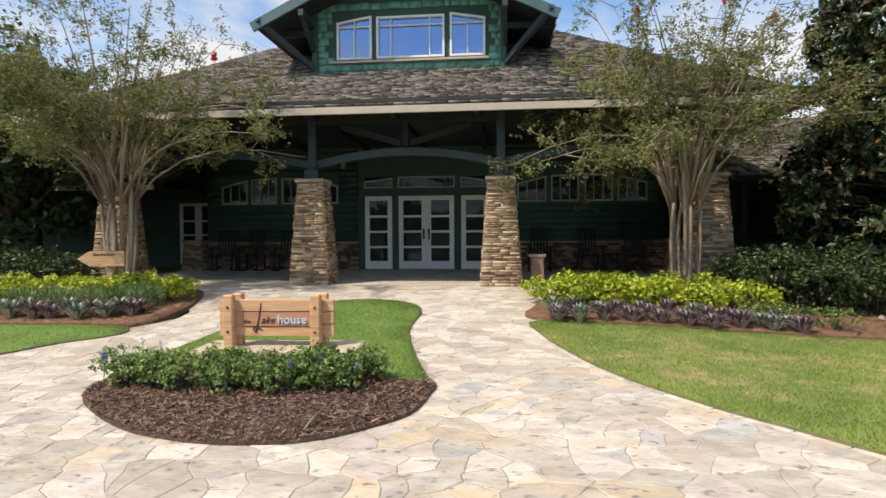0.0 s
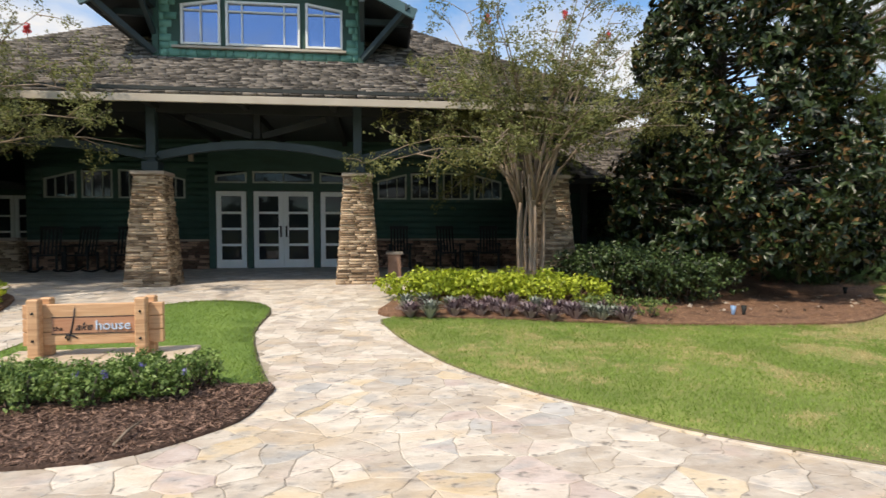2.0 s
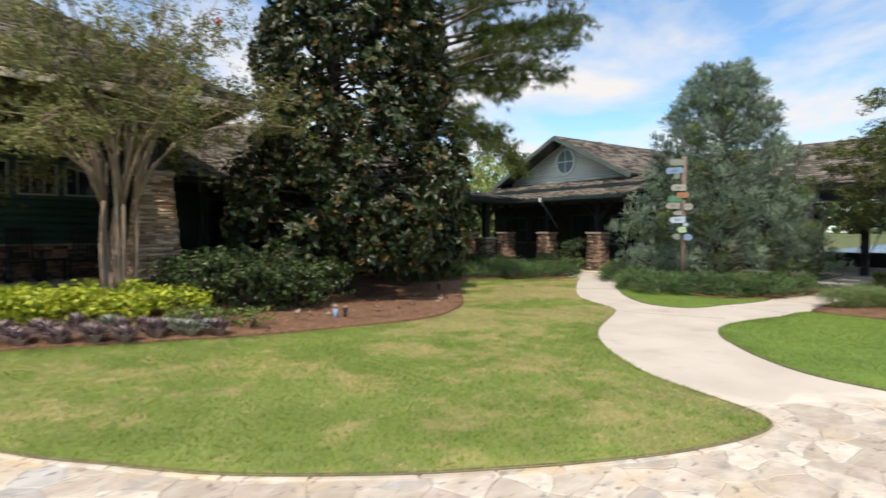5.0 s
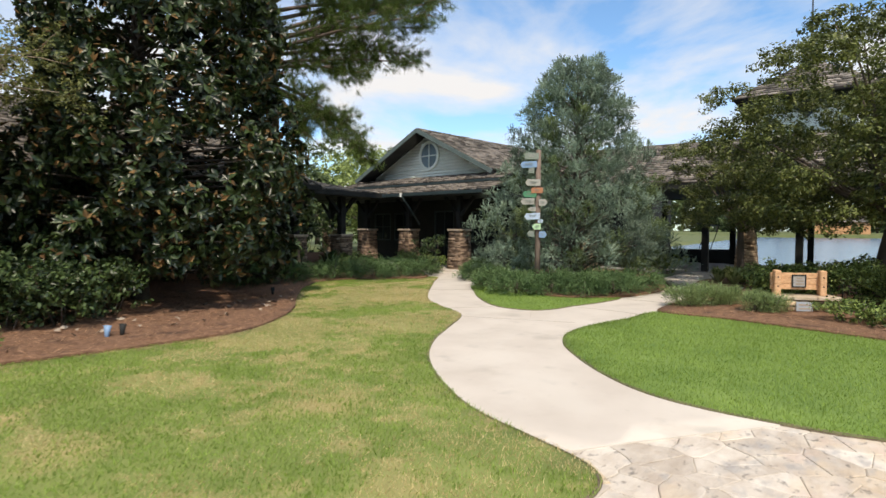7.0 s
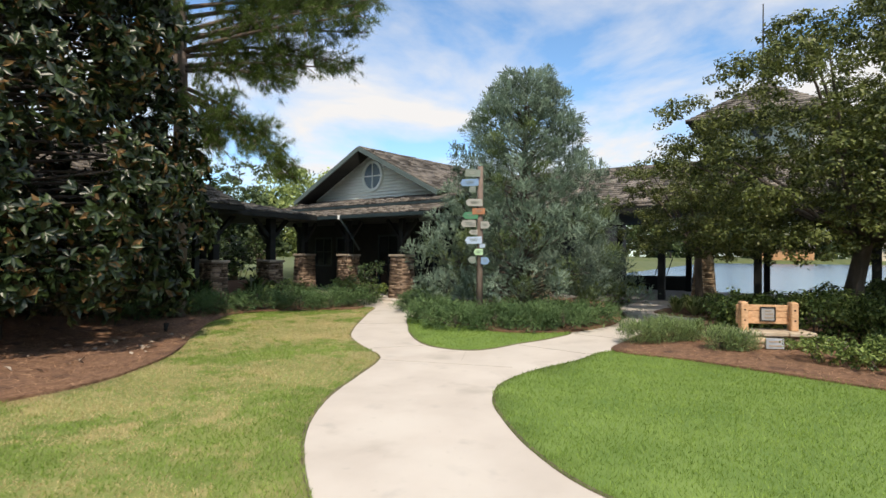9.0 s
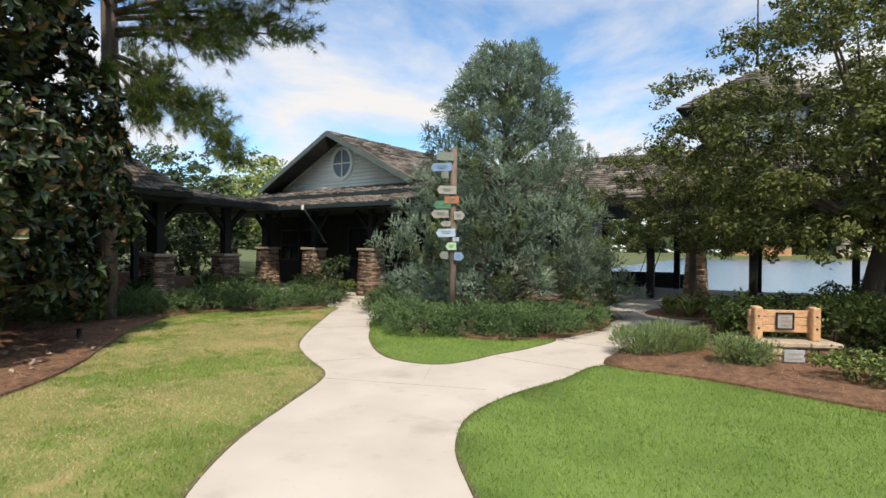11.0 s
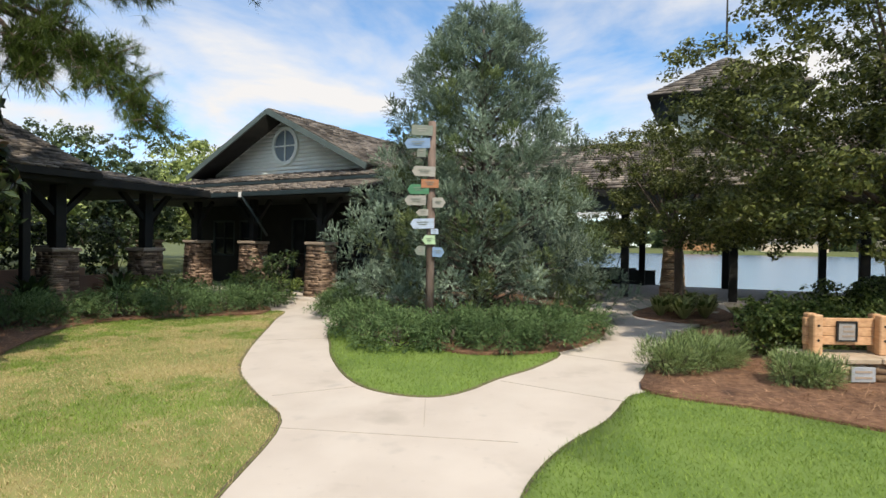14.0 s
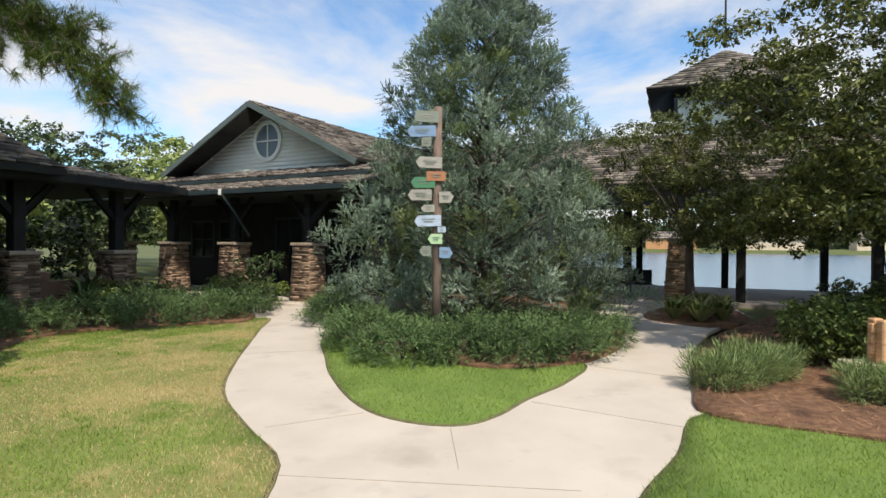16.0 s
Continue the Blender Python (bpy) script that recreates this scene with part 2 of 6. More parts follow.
L_SIGN = leafy("bedding_leaf", (0.095, 0.175, 0.04), (0.27, 0.37, 0.12), 0.5, 0.35, 0.8)
L_GREEN = leafy("shrub_leaf", (0.065, 0.115, 0.026), (0.20, 0.265, 0.075), 0.45, 0.25)
# Dark green leaf, made darker still by painting in the shade under trees.
L_DARK = leafy("shade_dark_hedge_leaf", (0.018, 0.038, 0.013), (0.06, 0.095, 0.03), 0.4, 0.15)
L_PURP = leafy("purple_bromeliad_leaf", (0.11, 0.06, 0.075), (0.30, 0.24, 0.25), 0.45, 0.2)
L_FAR = leafy("far_leaf", (0.032, 0.06, 0.024), (0.09, 0.13, 0.05), 0.7, 0.25)
L_FARY = leafy("far_willow_leaf", (0.20, 0.27, 0.08), (0.36, 0.43, 0.16), 0.7, 0.35)
M_CEDAR = mat("cedar_board", (0.52, 0.29, 0.15), (0.68, 0.42, 0.24), 0.6, 3.0, 0.15, 40, stretch=(1, 6, 14), stain=(0.45, 0.24, 0.12), stain_scale=2.5)
M_INK = mat("dark_lettering", (0.012, 0.012, 0.016), (0.02, 0.02, 0.025), 0.5, 2, 0)
M_BLUE = mat("pale_blue_lettering", (0.50, 0.62, 0.78), (0.58, 0.70, 0.84), 0.5, 2, 0)

# ---- helpers ----
rng = np.random.default_rng(5)


def smooth(a, b, v):
    u = np.clip((np.asarray(v, float) - a) / (b - a), 0, 1)
    return u * u * (3 - 2 * u)


def ground_z(x, y):
    """The lie of the land: a gentle rise to the porch, a lake to the east with a far bank."""
    x, y = np.asarray(x, float), np.asarray(y, float)
    z = 0.3 * smooth(0, 1, (y - np.maximum(0, x - 3) * 0.6 - 5.5) / 6.0)
    lake = smooth(28.6, 30.2, x + 0.12 * y) * (1 - smooth(180, 184, x)) * (1 - smooth(10, 13, y))
    return z - 1.3 * lake + 0.9 * smooth(181, 190, x)


def gz(x, y):
    return float(ground_z(x, y))


def part(name, bm, material, parent, label=""):
    me = bpy.data.meshes.new(name)
    bm.to_mesh(me)
    bm.free()
    me.materials.append(material)
    ob = new(name, me)
    ob.parent = parent
    if label:
        tagged(ob, label)
    return ob


def raw(name, verts, faces, material, parent=None, smoothed=False):
    """A mesh straight from arrays; faces all of one length."""
    verts = np.asarray(verts, np.float32)
    faces = np.asarray(faces, np.int32)
    me = bpy.data.meshes.new(name)
    k = faces.shape[1]
    me.vertices.add(len(verts)); me.vertices.foreach_set("co", verts.ravel())
    me.loops.add(faces.size); me.loops.foreach_set("vertex_index", faces.ravel())
    me.polygons.add(len(faces))
    me.polygons.foreach_set("loop_start", np.arange(0, faces.size, k, dtype=np.int32))
    me.update(calc_edges=True)
    me.validate()
    me.materials.append(material)
    if smoothed:
        me.shade_smooth()
    ob = new(name, me)
    ob.parent = parent
    return ob


def thing(name, m, label, category, group="", kind=""):
    ob = new(name)
    ob.matrix_basis = m
    ob.empty_display_size = 0.2
    return tagged(ob, label, category, group, kind)


def box(bm, c, s, m=None, bevel=0.0, taper=1.0):
    """A box of size s at centre c, its top scaled by taper, edges broken by bevel."""
    r = bmesh.ops.create_cube(bm, size=1)
    vs = r["verts"]
    for v in vs:
        k = taper if v.co.z > 0 else 1.0
        v.co = Vector((v.co.x * s[0] * k, v.co.y * s[1] * k, v.co.z * s[2])) + Vector(c)
        if m is not None:
            v.co = m @ v.co
    if bevel:
        es = list({e for v in vs for e in v.link_edges})
        bmesh.ops.bevel(bm, geom=es, offset=bevel, segments=1, affect="EDGES")


def boxes(items, bevel=0.0):
    bm = bmesh.new()
    for it in items:
        box(bm, it[0], it[1], it[2] if len(it) > 2 else None, bevel)
    return bm


def beam(bm, a, b, w, h, up=(0, 0, 1), bevel=0.0):
    """A straight timber from a to b, w wide and h high."""
    a, b = Vector(a), Vector(b)
    d = (b - a)
    z = d.normalized()
    x = z.cross(Vector(up))
    x = x.normalized() if x.length > 1e-4 else Vector((1, 0, 0))
    y = z.cross(x)
    m = Matrix((x, y, z)).transposed().to_4x4()
    m.translation = (a + b) / 2
    box(bm, (0, 0, 0), (w, h, d.length), m, bevel)


def ribbon(bm, pts, w, h):
    """One timber bent through the points, w wide across and h high."""
    pts = [Vector(p) for p in pts]
    rings = []
    for i, p in enumerate(pts):
        d = (pts[min(i + 1, len(pts) - 1)] - pts[max(i - 1, 0)]).normalized()
        x = d.cross(Vector((0, 0, 1))).normalized()
        y = x.cross(d)
        rings.append([bm.verts.new(p + x * a * w / 2 + y * b * h / 2) for a, b in ((-1, -1), (1, -1), (1, 1), (-1, 1))])
    for r0, r1 in zip(rings, rings[1:]):
        for k in range(4):
            bm.faces.new((r0[k], r0[(k + 1) % 4], r1[(k + 1) % 4], r1[k]))
    bm.faces.new(rings[0][::-1]); bm.faces.new(rings[-1])


def tube(bm, pts, radii, sides=8):
    """A round, tapering limb through the points."""
    pts = [Vector(p) for p in pts]
    rings = []
    for i, p in enumerate(pts):
        d = (pts[min(i + 1, len(pts) - 1)] - pts[max(i - 1, 0)]).normalized()
        x = d.cross(Vector((0.3, 0.9, 0.2))).normalized()
        y = d.cross(x)
        rings.append([bm.verts.new(p + (x * math.cos(k * math.tau / sides) + y * math.sin(k * math.tau / sides)) * radii[i]) for k in range(sides)])
    for r0, r1 in zip(rings, rings[1:]):
        for k in range(sides):
            f = bm.faces.new((r0[k], r0[(k + 1) % sides], r1[(k + 1) % sides], r1[k]))
            f.smooth = True
    bm.faces.new(rings[0][::-1]); bm.faces.new(rings[-1])


def curve_through(pts, n=6, closed=True):
    """A smooth line through the points."""
    P = np.array(pts, float)
    out = []
    N = len(P)
    for i in range(N if closed else N - 1):
        p0, p1, p2, p3 = (P[(i - 1) % N], P[i], P[(i + 1) % N], P[(i + 2) % N]) if closed else (P[max(i - 1, 0)], P[i], P[i + 1], P[min(i + 2, N - 1)])
        for t in np.arange(n) / n:
            out.append(0.5 * ((2 * p1) + (p2 - p0) * t + (2 * p0 - 5 * p1 + 4 * p2 - p3) * t ** 2 + (3 * p1 - p0 - 3 * p2 + p3) * t ** 3))
    if not closed:
        out.append(P[-1])
    return np.array(out)


def inside(poly, x, y):
    x, y = np.asarray(x), np.asarray(y)
    res = np.zeros(x.shape, bool)
    j = len(poly) - 1
    for i in range(len(poly)):
        xi, yi, xj, yj = poly[i][0], poly[i][1], poly[j][0], poly[j][1]
        c = ((yi > y) != (yj > y)) & (x < (xj - xi) * (y - yi) / (yj - yi + 1e-12) + xi)
        res ^= c
        j = i
    return res


def scatter(poly, count):
    """Random points inside a polygon."""
    poly = np.asarray(poly)
    lo, hi = poly.min(0), poly.max(0)
    area = abs(np.dot(poly[:, 0], np.roll(poly[:, 1], 1)) - np.dot(poly[:, 1], np.roll(poly[:, 0], 1))) / 2
    n = int(count * np.prod(hi - lo) / max(area, 0.01) * 1.02) + 8
    p = lo + rng.random((n, 2)) * (hi - lo)
    return p[inside(poly, p[:, 0], p[:, 1])]


def sheet(name, outline, dz, material, label, category, depth=0.06, step=0.45, wave=0.0):
    """A piece of ground that follows the land, dz above it, with a thickness at its edge."""
    from mathutils import geometry
    fine = []
    for k in range(len(outline)):
        p, q = np.asarray(outline[k], float), np.asarray(outline[(k + 1) % len(outline)], float)
        n = max(1, int(np.linalg.norm(q - p) / .4))
        fine += [p + (q - p) * s / n for s in range(n)]
    outline = [Vector((float(a), float(b))) for a, b in fine]
    o = np.array([tuple(v) for v in outline])
    lo, hi = o.min(0), o.max(0)
    gx, gy = np.meshgrid(np.arange(lo[0], hi[0], step), np.arange(lo[1], hi[1], step))
    gx, gy = gx.ravel(), gy.ravel()
    ok = inside(o, gx, gy)
    pts = outline + [Vector((float(a), float(b))) for a, b in zip(gx[ok], gy[ok])]
    n = len(outline)
    vs, _, fs, *_ = geometry.delaunay_2d_cdt(pts, [(i, (i + 1) % n) for i in range(n)], [], 1, 1e-4)
    bm = bmesh.new()
    bv = [bm.verts.new((v.x, v.y, gz(v.x, v.y) + dz + wave * noise.noise((v.x * 1.3, v.y * 1.3, 3)))) for v in vs]
    for f in fs:
        try:
            bm.faces.new([bv[i] for i in f])
        except ValueError:
            pass
    bmesh.ops.recalc_face_normals(bm, faces=bm.faces)
    if bm.faces and sum(f.normal.z for f in bm.faces) < 0:
        bmesh.ops.reverse_faces(bm, faces=bm.faces)
    edges = [e for e in bm.edges if e.is_boundary]
    ex = bmesh.ops.extrude_edge_only(bm, edges=edges)["geom"]
    for v in ex:
        if isinstance(v, bmesh.types.BMVert):
            v.co.z -= depth
    for f in bm.faces:
        f.smooth = abs(f.normal.z) > 0.5
    return tagged(part(name, bm, material, None), label, category, kind="structure")


def leaves(name, pos, nrm, size, material, parent=None, aspect=0.5, fold=0.25, spread=0.6):
    """Many small folded leaves, one island each."""
    n = len(pos)
    size = np.broadcast_to(np.asarray(size, float), (n,)) * rng.uniform(0.7, 1.3, n)
    nrm = nrm + rng.normal(0, spread, (n, 3))
    nrm /= np.linalg.norm(nrm, axis=1, keepdims=True) + 1e-9
    t = rng.normal(0, 1, (n, 3))
    t -= nrm * np.sum(t * nrm, 1, keepdims=True)
    t /= np.linalg.norm(t, axis=1, keepdims=True) + 1e-9
    s = np.cross(nrm, t)
    L, W = (size * 0.5)[:, None], (size * 0.5 * aspect)[:, None]
    a, c = pos - t * L, pos + t * L
    b, d = pos + s * W + nrm * W * fold, pos - s * W + nrm * W * fold
    v = np.stack([a, b, c, d], 1).reshape(-1, 3)
    i = np.arange(n)[:, None] * 4
    f = np.concatenate([i + [0, 1, 2], i + [0, 2, 3]], 1).reshape(-1, 3)
    return raw(name, v, f, material, parent)


def blades(name, pos, height, width, material, parent=None, lean=0.35, up=None):
    """Upright blades, one triangle each."""
    n = len(pos)
    h = np.broadcast_to(np.asarray(height, float), (n,)) * rng.uniform(0.6, 1.25, n)
    a = rng.uniform(0, math.tau, n)
    s = np.stack([np.cos(a), np.sin(a), np.zeros(n)], 1) * (width / 2)
    top = np.zeros((n, 3)) if up is None else up * h[:, None]
    if up is None:
        top[:, 2] = h
    top[:, :2] += rng.normal(0, lean, (n, 2)) * h[:, None]
    v = np.stack([pos - s, pos + s, pos + top], 1).reshape(-1, 3)
    return raw(name, v, np.arange(n * 3).reshape(-1, 3), material, parent)


def clumps(blobs, per, jitter=0.25, shell=0.75):
    """Leaf places and outward directions for ellipsoids (cx, cy, cz, rx, ry, rz, weight)."""
    P, N = [], []
    for cx, cy, cz, rx, ry, rz, w in blobs:
        n = int(per * w)
        d = rng.normal(0, 1, (n, 3))
        d /= np.linalg.norm(d, axis=1, keepdims=True)
        r = (rng.uniform(shell ** 3, 1, n) ** (1 / 3))[:, None] * (1 + rng.normal(0, jitter, (n, 1)) * 0.4)
        P.append(np.array([cx, cy, cz]) + d * r * [rx, ry, rz])
        N.append(d)
    return np.concatenate(P), np.concatenate(N)


def unit(n):
    d = rng.normal(0, 1, (n, 3))
    return d / np.linalg.norm(d, axis=1, keepdims=True)


def tufts(boughs, n_tuft, n_leaf, size, up=0.6, low=0.72):
    """Leaf places and directions: each bough (cx, cy, cz, rx, ry, rz, weight) carries tight tufts with gaps between them."""
    P, N = [], []
    for cx, cy, cz, rx, ry, rz, w in boughs:
        n = max(3, int(n_tuft * w))
        d = unit(n)
        d[:, 2] = np.abs(d[:, 2]) * np.where(rng.random(n) < .3, -1, 1)
        tc = np.array([cx, cy, cz]) + d * [rx, ry, rz] * rng.uniform(low, 1.08, (n, 1))
        e = unit(n * n_leaf)
        r = size * np.repeat(rng.uniform(.65, 1.3, n), n_leaf)[:, None] * rng.random((n * n_leaf, 1)) ** .4
        P.append(np.repeat(tc, n_leaf, 0) + e * r * [1, 1, .62])
        N.append(e * .55 + np.repeat(d, n_leaf, 0) * .35 + [0, 0, up])
    return np.concatenate(P), np.concatenate(N)


def fingers(c, out, L, w, nf, nb, fl, spread=0.7, thick=0.014, flat=1.0):
    """Blade places and directions of one feathery plume: short fingers set along an axis."""
    t = rng.random(nf) ** .75
    d = unit(nf) * [1, 1, flat]
    d -= np.outer(d @ out, out); d /= np.linalg.norm(d, axis=1, keepdims=True)
    wide = w * np.sin(np.pi * (.15 + .8 * t)) * rng.uniform(.5, 1.1, nf)
    base = c + np.outer(t, out) * L + d * (wide * .6)[:, None]
    fd = out * (1 - .5 * spread) + d * spread * rng.uniform(.6, 1.2, (nf, 1)) + rng.normal(0, .12, (nf, 3))
    fd /= np.linalg.norm(fd, axis=1, keepdims=True)
    k = np.tile(np.linspace(0, 1, nb), nf)
    F = np.repeat(fd, nb, 0)
    P = np.repeat(base, nb, 0) + F * (k * fl)[:, None] * np.repeat(rng.uniform(.6, 1.3, nf), nb)[:, None] + rng.normal(0, thick, (nf * nb, 3)) * (1.1 - .7 * k)[:, None]
    U = F + rng.normal(0, .26, (nf * nb, 3))
    return P, U / np.linalg.norm(U, axis=1, keepdims=True)


CUBE = np.array([[x, y, z] for z in (-.5, .5) for y in (-.5, .5) for x in (-.5, .5)])
CUBE_F = np.array([[0, 2, 3, 1], [4, 5, 7, 6], [0, 1, 5, 4], [2, 6, 7, 3], [0, 4, 6, 2], [1, 3, 7, 5]])


def slabs(name, eights, material, parent=None):
    """Many six-sided pieces, each given by its eight corners, in one mesh."""
    v = np.asarray(eights).reshape(-1, 3)
    f = (np.arange(len(eights))[:, None, None] * 8 + CUBE_F).reshape(-1, 4)
    return raw(name, v, f, material, parent)


def roof_plane(name, A, B, C, D, parent, thick=0.10, row=0.125, width=0.19):
    """A roof slope: boards below and courses of split shakes on top. A, B along the eave, C, D at the top."""
    A, B, C, D = (np.array(p, float) for p in (A, B, C, D))
    nrm = np.cross(B - A, D - A); nrm /= np.linalg.norm(nrm)
    if nrm[2] < 0:
        nrm = -nrm
    base = [A - nrm * thick, B - nrm * thick, D - nrm * thick, C - nrm * thick, A, B, D, C]
    deck = slabs(name, [base], M_DARKW, parent)
    rows = max(2, int(np.linalg.norm((D + C) / 2 - (A + B) / 2) / row))
    out = []
    for k in range(rows):
        f0, f1 = k / rows, min((k + 1.25) / rows, 1)
        L0, R0, L1, R1 = A + (D - A) * f0, B + (C - B) * f0, A + (D - A) * f1, B + (C - B) * f1
        n = max(1, int(np.linalg.norm(R0 - L0) / width))
        cuts = np.sort(np.concatenate([[0, 1], (np.arange(1, n) + rng.uniform(-.3, .3, n - 1)) / n])) if n > 1 else np.array([0, 1])
        for s0, s1 in zip(cuts, cuts[1:]):
            g = 0.004 / max(np.linalg.norm(R0 - L0), 0.1)
            up = (L1 - L0) / (np.linalg.norm(L1 - L0) + 1e-9) * rng.uniform(-0.03, 0.02)
            t0, t1 = rng.uniform(0.032, 0.055), 0.006
            p = [L0 + (R0 - L0) * (s0 + g) + up, L0 + (R0 - L0) * (s1 - g) + up, L1 + (R1 - L1) * (s0 + g), L1 + (R1 - L1) * (s1 - g)]
            out.append([q + nrm * 0.002 for q in p] + [p[0] + nrm * t0, p[1] + nrm * t0, p[2] + nrm * t1, p[3] + nrm * t1])
    tagged(slabs("shake", out, M_SHAKE, deck), kind="stuff")
    return deck


def courses(p0, p1, z0, z1, out_dir, depth=0.10, low=0.03, high=0.06, short=0.10, long=0.34, lean=0.0):
    """Corner lists of ledge stones laid in courses along p0 to p1; lean: how far the face falls back at the top."""
    p0, p1, o = np.array([*p0, 0.0]), np.array([*p1, 0.0]), np.array([*out_dir, 0.0])
    L0 = np.linalg.norm(p1 - p0); a = (p1 - p0) / L0
    res, z = [], z0
    while z < z1 - 0.01:
        h = min(rng.uniform(low, high), z1 - z)
        k = (z - z0) / (z1 - z0)
        cut = lean * k
        s = cut
        while s < L0 - cut - 0.01:
            e = min(s + rng.uniform(short, long), L0 - cut)
            if L0 - cut - e < 0.06:
                e = L0 - cut
            d = rng.uniform(0.0, 0.028)
            b0 = p0 + a * (s + 0.004) - o * cut
            b1 = p0 + a * (e - 0.004) - o * cut
            zz = [np.array([0, 0, z + 0.003]), np.array([0, 0, z + h - 0.003])]
            res.append([q + w for w in zz for q in (b0 - o * depth, b1 - o * depth, b0 + o * d, b1 + o * d)])
            s = e
        z += h
    return res


def stone_pillar(m, bottom, top, height, label, cap=True, group="stone pillars", stone=None):
    """A battered pillar of stacked ledge stone with a flat cap."""
    ob = thing("stone_pillar", m, label, "pillar", group)
    hb, ht = bottom / 2, top / 2
    ln = hb - ht
    core = bmesh.new(); box(core, (0, 0, height / 2), (bottom - 0.06, bottom - 0.06, height), None, 0, (top - 0.06) / (bottom - 0.06))
    part("core", core, M_MORTAR, ob)
    st = []
    for (x0, y0, x1, y1, ox, oy) in ((-hb, -hb, hb, -hb, 0, -1), (hb, -hb, hb, hb, 1, 0), (hb, hb, -hb, hb, 0, 1), (-hb, hb, -hb, -hb, -1, 0)):
        st += courses((x0, y0), (x1, y1), 0, height - (0.06 if cap else 0), (ox, oy), lean=ln)
    tagged(slabs("stonework", st, stone or M_STONE, ob), kind="stuff")
    if cap:
        part("cap", boxes([((0, 0, height - 0.025), (top + 0.10, top + 0.10, 0.07))], 0.012), M_CAP, ob)
    return ob


def weld(bm):
    bmesh.ops.remove_doubles(bm, verts=bm.verts, dist=1e-4)
    return bm


def wall_with_holes(bm, u0, u1, z0, z1, v0, v1, holes):
    """A straight wall along u, from v0 to v1 thick, with rectangular holes (ua, ub, za, zb)."""
    us = sorted({u0, u1, *[h[0] for h in holes], *[h[1] for h in holes]})
    for a, b in zip(us, us[1:]):
        hs = sorted([(h[2], h[3]) for h in holes if h[0] <= a + 1e-6 and h[1] >= b - 1e-6])
        z = z0
        for lo, hi in hs + [(z1, z1)]:
            if lo > z + 1e-4:
                box(bm, ((a + b) / 2, (v0 + v1) / 2, (z + lo) / 2), (b - a, v1 - v0, lo - z))
            z = max(z, hi)


def pane_frame(bm, u0, u1, z0, z1, v, w=0.05, d=0.05, bars_u=(), bars_z=(), arch=(0.0, 0.0)):
    """Rails and bars of one sash; arch: how far the top's left and right ends hang below its height."""
    zl, zr = z1 - arch[0], z1 - arch[1]
    top = lambda u: zl + (zr - zl) * (u - u0) / (u1 - u0)
    box(bm, ((u0 + u1) / 2, v, z0 + w / 2), (u1 - u0, d, w), None, 0.004)
    beam(bm, (u0, v, zl - w / 2), (u1, v, zr - w / 2), d, w)
    box(bm, (u0 + w / 2, v, (z0 + zl) / 2), (w, d * 0.98, zl - z0 - w * 0.3))
    box(bm, (u1 - w / 2, v, (z0 + zr) / 2), (w, d * 0.98, zr - z0 - w * 0.3))
    for u in bars_u:
        box(bm, (u, v, (z0 + top(u)) / 2), (w * 0.5, d * 0.7, top(u) - z0 - w))
    for z in bars_z:
        box(bm, ((u0 + u1) / 2, v, z), (u1 - u0 - w, d * 0.7, w * 0.5))


def pane(name, u0, u1, z0, z1, v, parent, arch=(0.0, 0.0), material=None):
    bm = bmesh.new()
    f = [bm.verts.new(p) for p in ((u0, v, z0), (u1, v, z0), (u1, v, z1 - arch[1]), (u0, v, z1 - arch[0]))]
    g = [bm.verts.new(p.co + Vector((0, 0.008, 0))) for p in f]
    bm.faces.new(f); bm.faces.new(g[::-1])
    for i in range(4):
        bm.faces.new((f[i], g[i], g[(i + 1) % 4], f[(i + 1) % 4]))
    return part(name, bm, material or M_GLASS, parent)


# ---- ground ----
def land():
    """One sheet to the horizon, finer near the walk."""
    def axis(lo, hi):
        far = [1.15, 1.4, 1.8, 2.6, 4, 7, 12, 25]
        return np.concatenate([[lo * k - 30 * (k - 1) for k in far[::-1]], np.arange(lo, hi, 1.0), [hi + 12 * (k - 1) * 10 for k in far]])
    xs, ys = np.concatenate([axis(-40, 62), np.arange(180, 192, 1.0)]), axis(-40, 60)
    xs = np.unique(np.round(xs, 2)); ys = np.unique(np.round(ys, 2))
    X, Y = np.meshgrid(xs, ys)
    Z = ground_z(X, Y) - 0.09
    v = np.stack([X, Y, Z], -1).reshape(-1, 3)
    i, j = np.meshgrid(np.arange(len(xs) - 1), np.arange(len(ys) - 1))
    a = (j * len(xs) + i).ravel()
    f = np.stack([a, a + 1, a + 1 + len(xs), a + len(xs)], 1)
    return tagged(raw("ground", v, f, M_SOIL, None, True), "green and brown open ground reaching to the horizon", "ground", kind="structure")


land()
# Water base is blued to stand for the sky mirrored in it.
M_WATER = mat("lake_water", (0.045, 0.095, 0.16), (0.06, 0.115, 0.185), 0.22, 0.2, 0.15, 1.2, spec=0.5)
wbm = bmesh.new()
for q in [[wbm.verts.new(p) for p in ((26, -900, -0.42), (186, -900, -0.42), (186, 14, -0.42), (26, 14, -0.42))]]:
    wbm.faces.new(q)
tagged(part("water", wbm, M_WATER, None), "calm blue lake water with fine ripples", "water", kind="structure")

